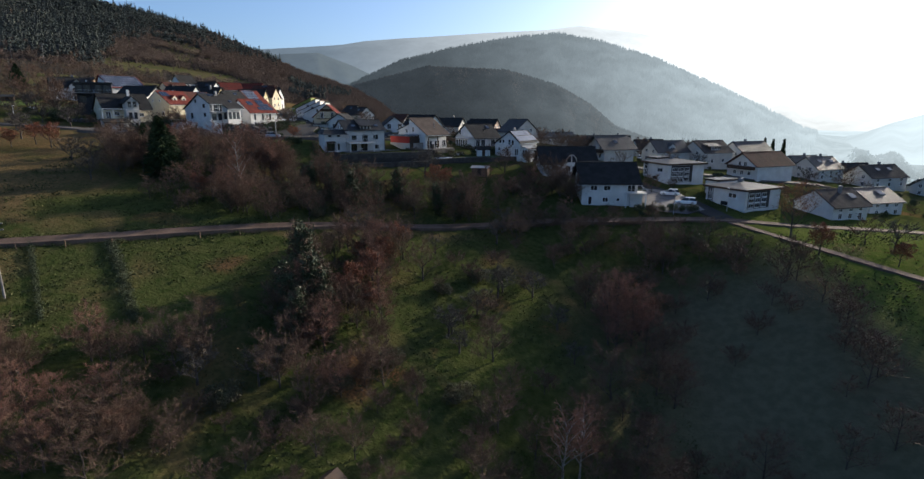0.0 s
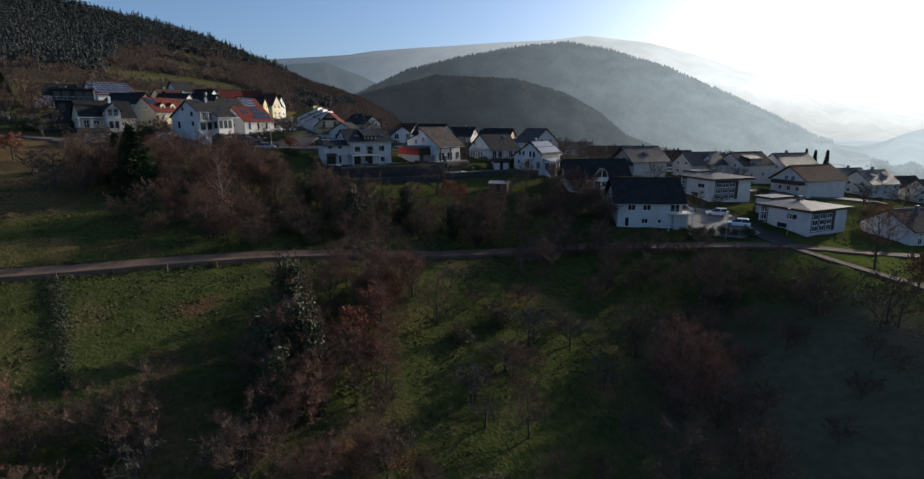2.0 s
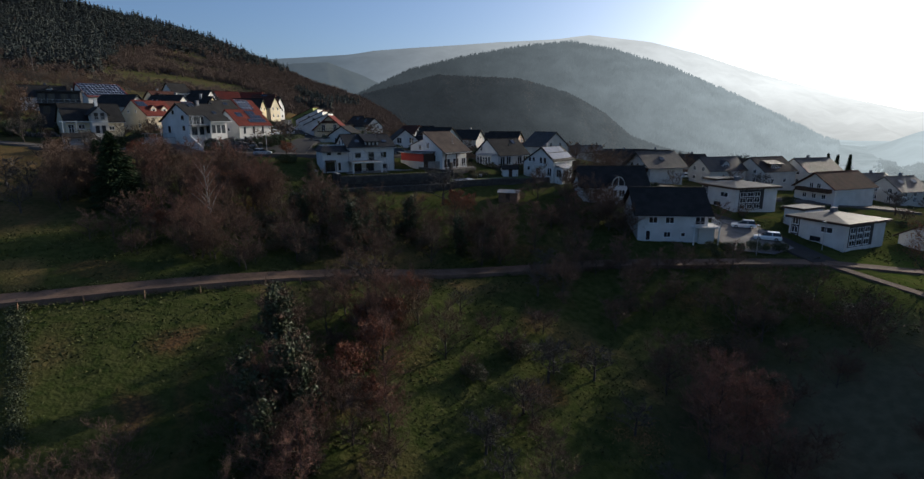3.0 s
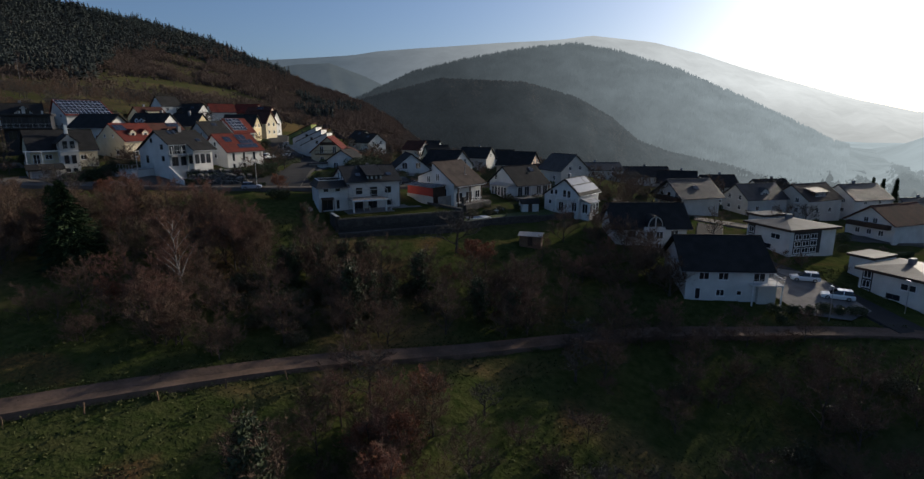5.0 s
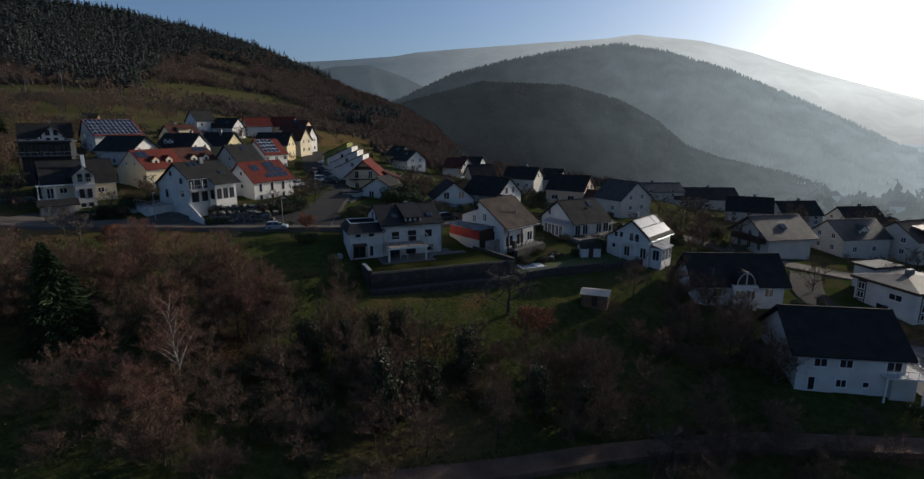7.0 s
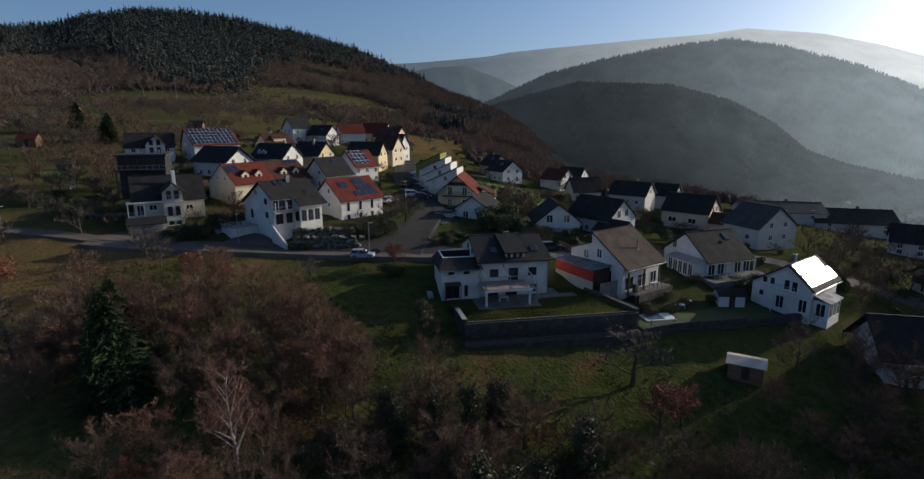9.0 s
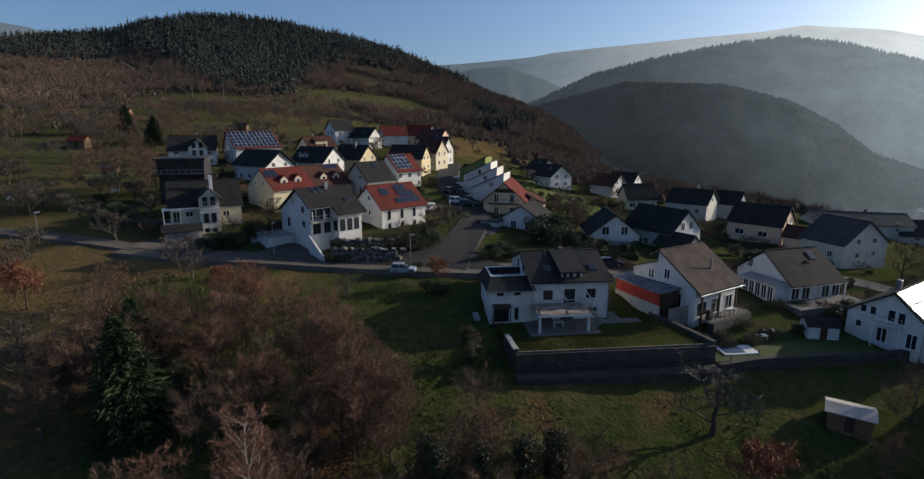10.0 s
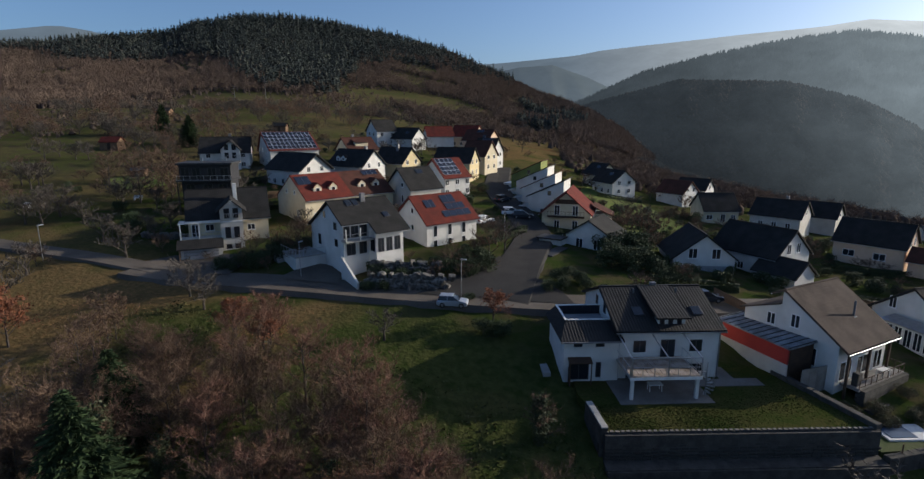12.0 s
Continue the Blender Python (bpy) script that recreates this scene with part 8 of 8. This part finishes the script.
firs("spur_conifers", dark, (8, 14), (2.6, 3.8), 26, M["far_fir"], "dark conifers on the wooded spur", rng_w)
# The hill and spur trees carry the ridges' painted haze in their material.
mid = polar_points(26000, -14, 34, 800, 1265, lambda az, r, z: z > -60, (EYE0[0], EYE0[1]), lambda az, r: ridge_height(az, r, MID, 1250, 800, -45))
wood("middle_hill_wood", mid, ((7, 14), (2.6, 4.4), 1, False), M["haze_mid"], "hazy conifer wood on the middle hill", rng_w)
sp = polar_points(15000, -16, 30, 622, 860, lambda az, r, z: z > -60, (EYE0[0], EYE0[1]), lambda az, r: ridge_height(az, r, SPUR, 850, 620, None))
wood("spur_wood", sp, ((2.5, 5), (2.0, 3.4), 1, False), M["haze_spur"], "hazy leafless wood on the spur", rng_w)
def foot_z(az, r):
    x, y = EYE0[0] + r * np.sin(np.radians(az)), EYE0[1] + r * np.cos(np.radians(az))
    return np.maximum(height(x, y), np.where(az > 13, valley_z(az, r), -99))


foot = polar_points(13000, -14, 28, 300, 780, lambda az, r, z: r > np.interp(az, (-14, -4, 4, 14, 26), (420, 360, 330, 320, 320)), (EYE0[0], EYE0[1]), foot_z)
brow = foot[(np.degrees(np.arctan2(foot[:, 0] - EYE0[0], foot[:, 1] - EYE0[1])) < -7.4) & (foot[:, 1] < 600)]
fuzz("brow_wood", brow, (8, 13), (3.0, 5.0), 50, M["far_bare"], "brown leafless trees on the brow above the side valley", rng_w, 0.15)
foot = foot[np.degrees(np.arctan2(foot[:, 0] - EYE0[0], foot[:, 1] - EYE0[1])) > -7.4]
# These trees take the spur's material with its painted haze.
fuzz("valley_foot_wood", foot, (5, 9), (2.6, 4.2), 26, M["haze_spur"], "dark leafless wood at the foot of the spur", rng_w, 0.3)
edge = polar_points(1400, -13, 34, 165, 330, lambda az, r, z: (r > np.interp(az, (-13, -6, 4, 14, 24, 34), (205, 190, 168, 205, 225, 255))))
wood("village_edge_grove", edge, ((2, 4), (1.0, 1.8), 1, True), M["grove"], "leafless trees at the edge of the village", rng_w)
fuzz("village_edge_wood", edge, (4, 8), (2.2, 3.8), 110, M["far_bare"], "twigs of the trees at the village edge", rng_w, 0.08)
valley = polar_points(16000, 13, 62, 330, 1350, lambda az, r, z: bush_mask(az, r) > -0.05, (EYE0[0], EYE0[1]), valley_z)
# Valley trees have haze painted in, as the valley floor has.
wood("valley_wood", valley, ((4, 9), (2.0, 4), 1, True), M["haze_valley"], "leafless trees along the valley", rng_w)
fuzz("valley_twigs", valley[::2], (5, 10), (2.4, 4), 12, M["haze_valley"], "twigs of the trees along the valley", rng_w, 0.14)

# ---- rough grass: tufts on the slope below and above the lane ----
n_t = 110000
tx, ty = rng_w.uniform(-85, 85, n_t), rng_w.uniform(42, 140, n_t)
ok = (clump(tx, ty, 7.0) + rng_w.normal(0, 0.35, n_t) > -0.25) & ((tx < 30) | (tx > 60) | (ty > 92))
tx, ty = tx[ok], ty[ok]
tz = height(tx, ty)
hh, ww, aa = rng_w.uniform(0.06, 0.26, len(tx)), rng_w.uniform(0.06, 0.2, len(tx)), rng_w.uniform(0, 6.28, len(tx))
lean = rng_w.normal(0, 0.18, (len(tx), 2))
tv = np.stack([np.stack([tx - np.cos(aa) * ww, ty - np.sin(aa) * ww, tz - 0.05], -1), np.stack([tx + np.cos(aa) * ww, ty + np.sin(aa) * ww, tz - 0.05], -1), np.stack([tx + lean[:, 0], ty + lean[:, 1], tz + hh], -1)], 1).reshape(-1, 3)
tufts = new("grass_tufts", big_mesh("grass_tufts", tv, np.arange(len(tv)).reshape(-1, 3), M["tuft"]))
tagged(tufts, "rough winter grass tufts on the slope", "grass", kind="stuff")
# shorter, uneven grass on the raised lawn
rng_l = np.random.default_rng(77)
lu, lv = rng_l.uniform(0.01, 0.99, 16000), rng_l.uniform(0.02, 0.98, 16000)
lx = (-30.2 + 21.2 * lu) + (-1.9 - 5.0 * lu) * lv
ly = (137.5 + 9.8 * lu) + (4.0 + 4.0 * lu) * lv
keep = clump(lx, ly, 2.6) + rng_l.normal(0, 0.4, len(lx)) > 0.0
lx, ly = lx[keep], ly[keep]
lh, lw, la = rng_l.uniform(0.025, 0.06, len(lx)), rng_l.uniform(0.03, 0.08, len(lx)), rng_l.uniform(0, 6.28, len(lx))
lz = np.full(len(lx), 19.4)
gv = np.stack([np.stack([lx - np.cos(la) * lw, ly - np.sin(la) * lw, lz], -1), np.stack([lx + np.cos(la) * lw, ly + np.sin(la) * lw, lz], -1), np.stack([lx + 0.03, ly, lz + lh], -1)], 1).reshape(-1, 3)
short_grass = new("lawn_grass", big_mesh("lawn_grass", gv, np.arange(len(gv)).reshape(-1, 3), M["lawn"]))
tagged(short_grass, "short uneven grass on the raised lawn", "grass", kind="stuff")


# ---- low hedges between the fields, leaf litter, verge grass ----
def leaf_strip(name, line, width, high, count, size, mat, label, category, seed):
    """Many small leaves along a line on the ground, as one mesh."""
    rng = np.random.default_rng(seed)
    p = np.array(line, dtype=float)
    seg = rng.integers(0, len(p) - 1, count)
    c = p[seg] + (p[seg + 1] - p[seg]) * rng.random((count, 1))
    c = c + rng.normal(0, width / 2.6, (count, 2))
    z = height(c[:, 0], c[:, 1]) + high * rng.random(count) ** 1.3 + 0.05
    tri = np.stack([c[:, 0], c[:, 1], z], -1)[:, None, :] + rng.normal(0, size, (count, 3, 3)) * np.array((1, 1, 0.8 if high > 0.2 else 0.25))
    ob = new(name, big_mesh(name, tri.reshape(-1, 3), np.arange(count * 3).reshape(-1, 3), M[mat]))
    return tagged(ob, label, category, kind="stuff")


leaf_strip("field_hedge", [(-54.6, 82.6), (-48.4, 74.9), (-41.3, 65)], 1.3, 0.6, 9000, 0.07, "ivy", "low dark hedge between two fields", "hedge", 1)
leaf_strip("field_hedge", [(-64.2, 79.2), (-57.8, 71.1), (-51.2, 62.8)], 0.6, 0.45, 5000, 0.06, "ivy", "thin dark hedge along the field edge", "hedge", 2)
for k, (x, y, w) in enumerate(((25.6, 71.3, 2.6), (15.3, 79.8, 3.4), (56.6, 82.4, 4.0), (-13.5, 84, 3.0), (-8.5, 64, 2.8), (-90, 134, 6.0), (-70, 138, 5.0), (70, 96, 4.0))):
    leaf_strip("leaf_litter", [(x - w * 0.5, y - w * 0.3), (x + w * 0.5, y + w * 0.4)], w, 0.06, 1500, 0.07, "litter", "patch of orange fallen leaves on the grass", "leaves", 20 + k)
LANE = [(-90, 67), (-68, 78), (-54, 84.5), (-39, 92.6), (-21, 102.8), (2, 113.4), (17.5, 116.6), (40, 116.7), (57, 115.6)]
for s in (-1, 1):
    side = []
    for (ax, ay), (bx, by) in zip(LANE, LANE[1:]):
        d = math.dist((ax, ay), (bx, by))
        ox, oy = -(by - ay) / d * 1.75 * s, (bx - ax) / d * 1.75 * s
        side += [(ax + ox, ay + oy), (bx + ox, by + oy)]
    leaf_strip("verge_grass", side, 0.8, 0.3, 9000, 0.09, "tuft", "rough grass along the edge of the lane", "grass", 40 + s)
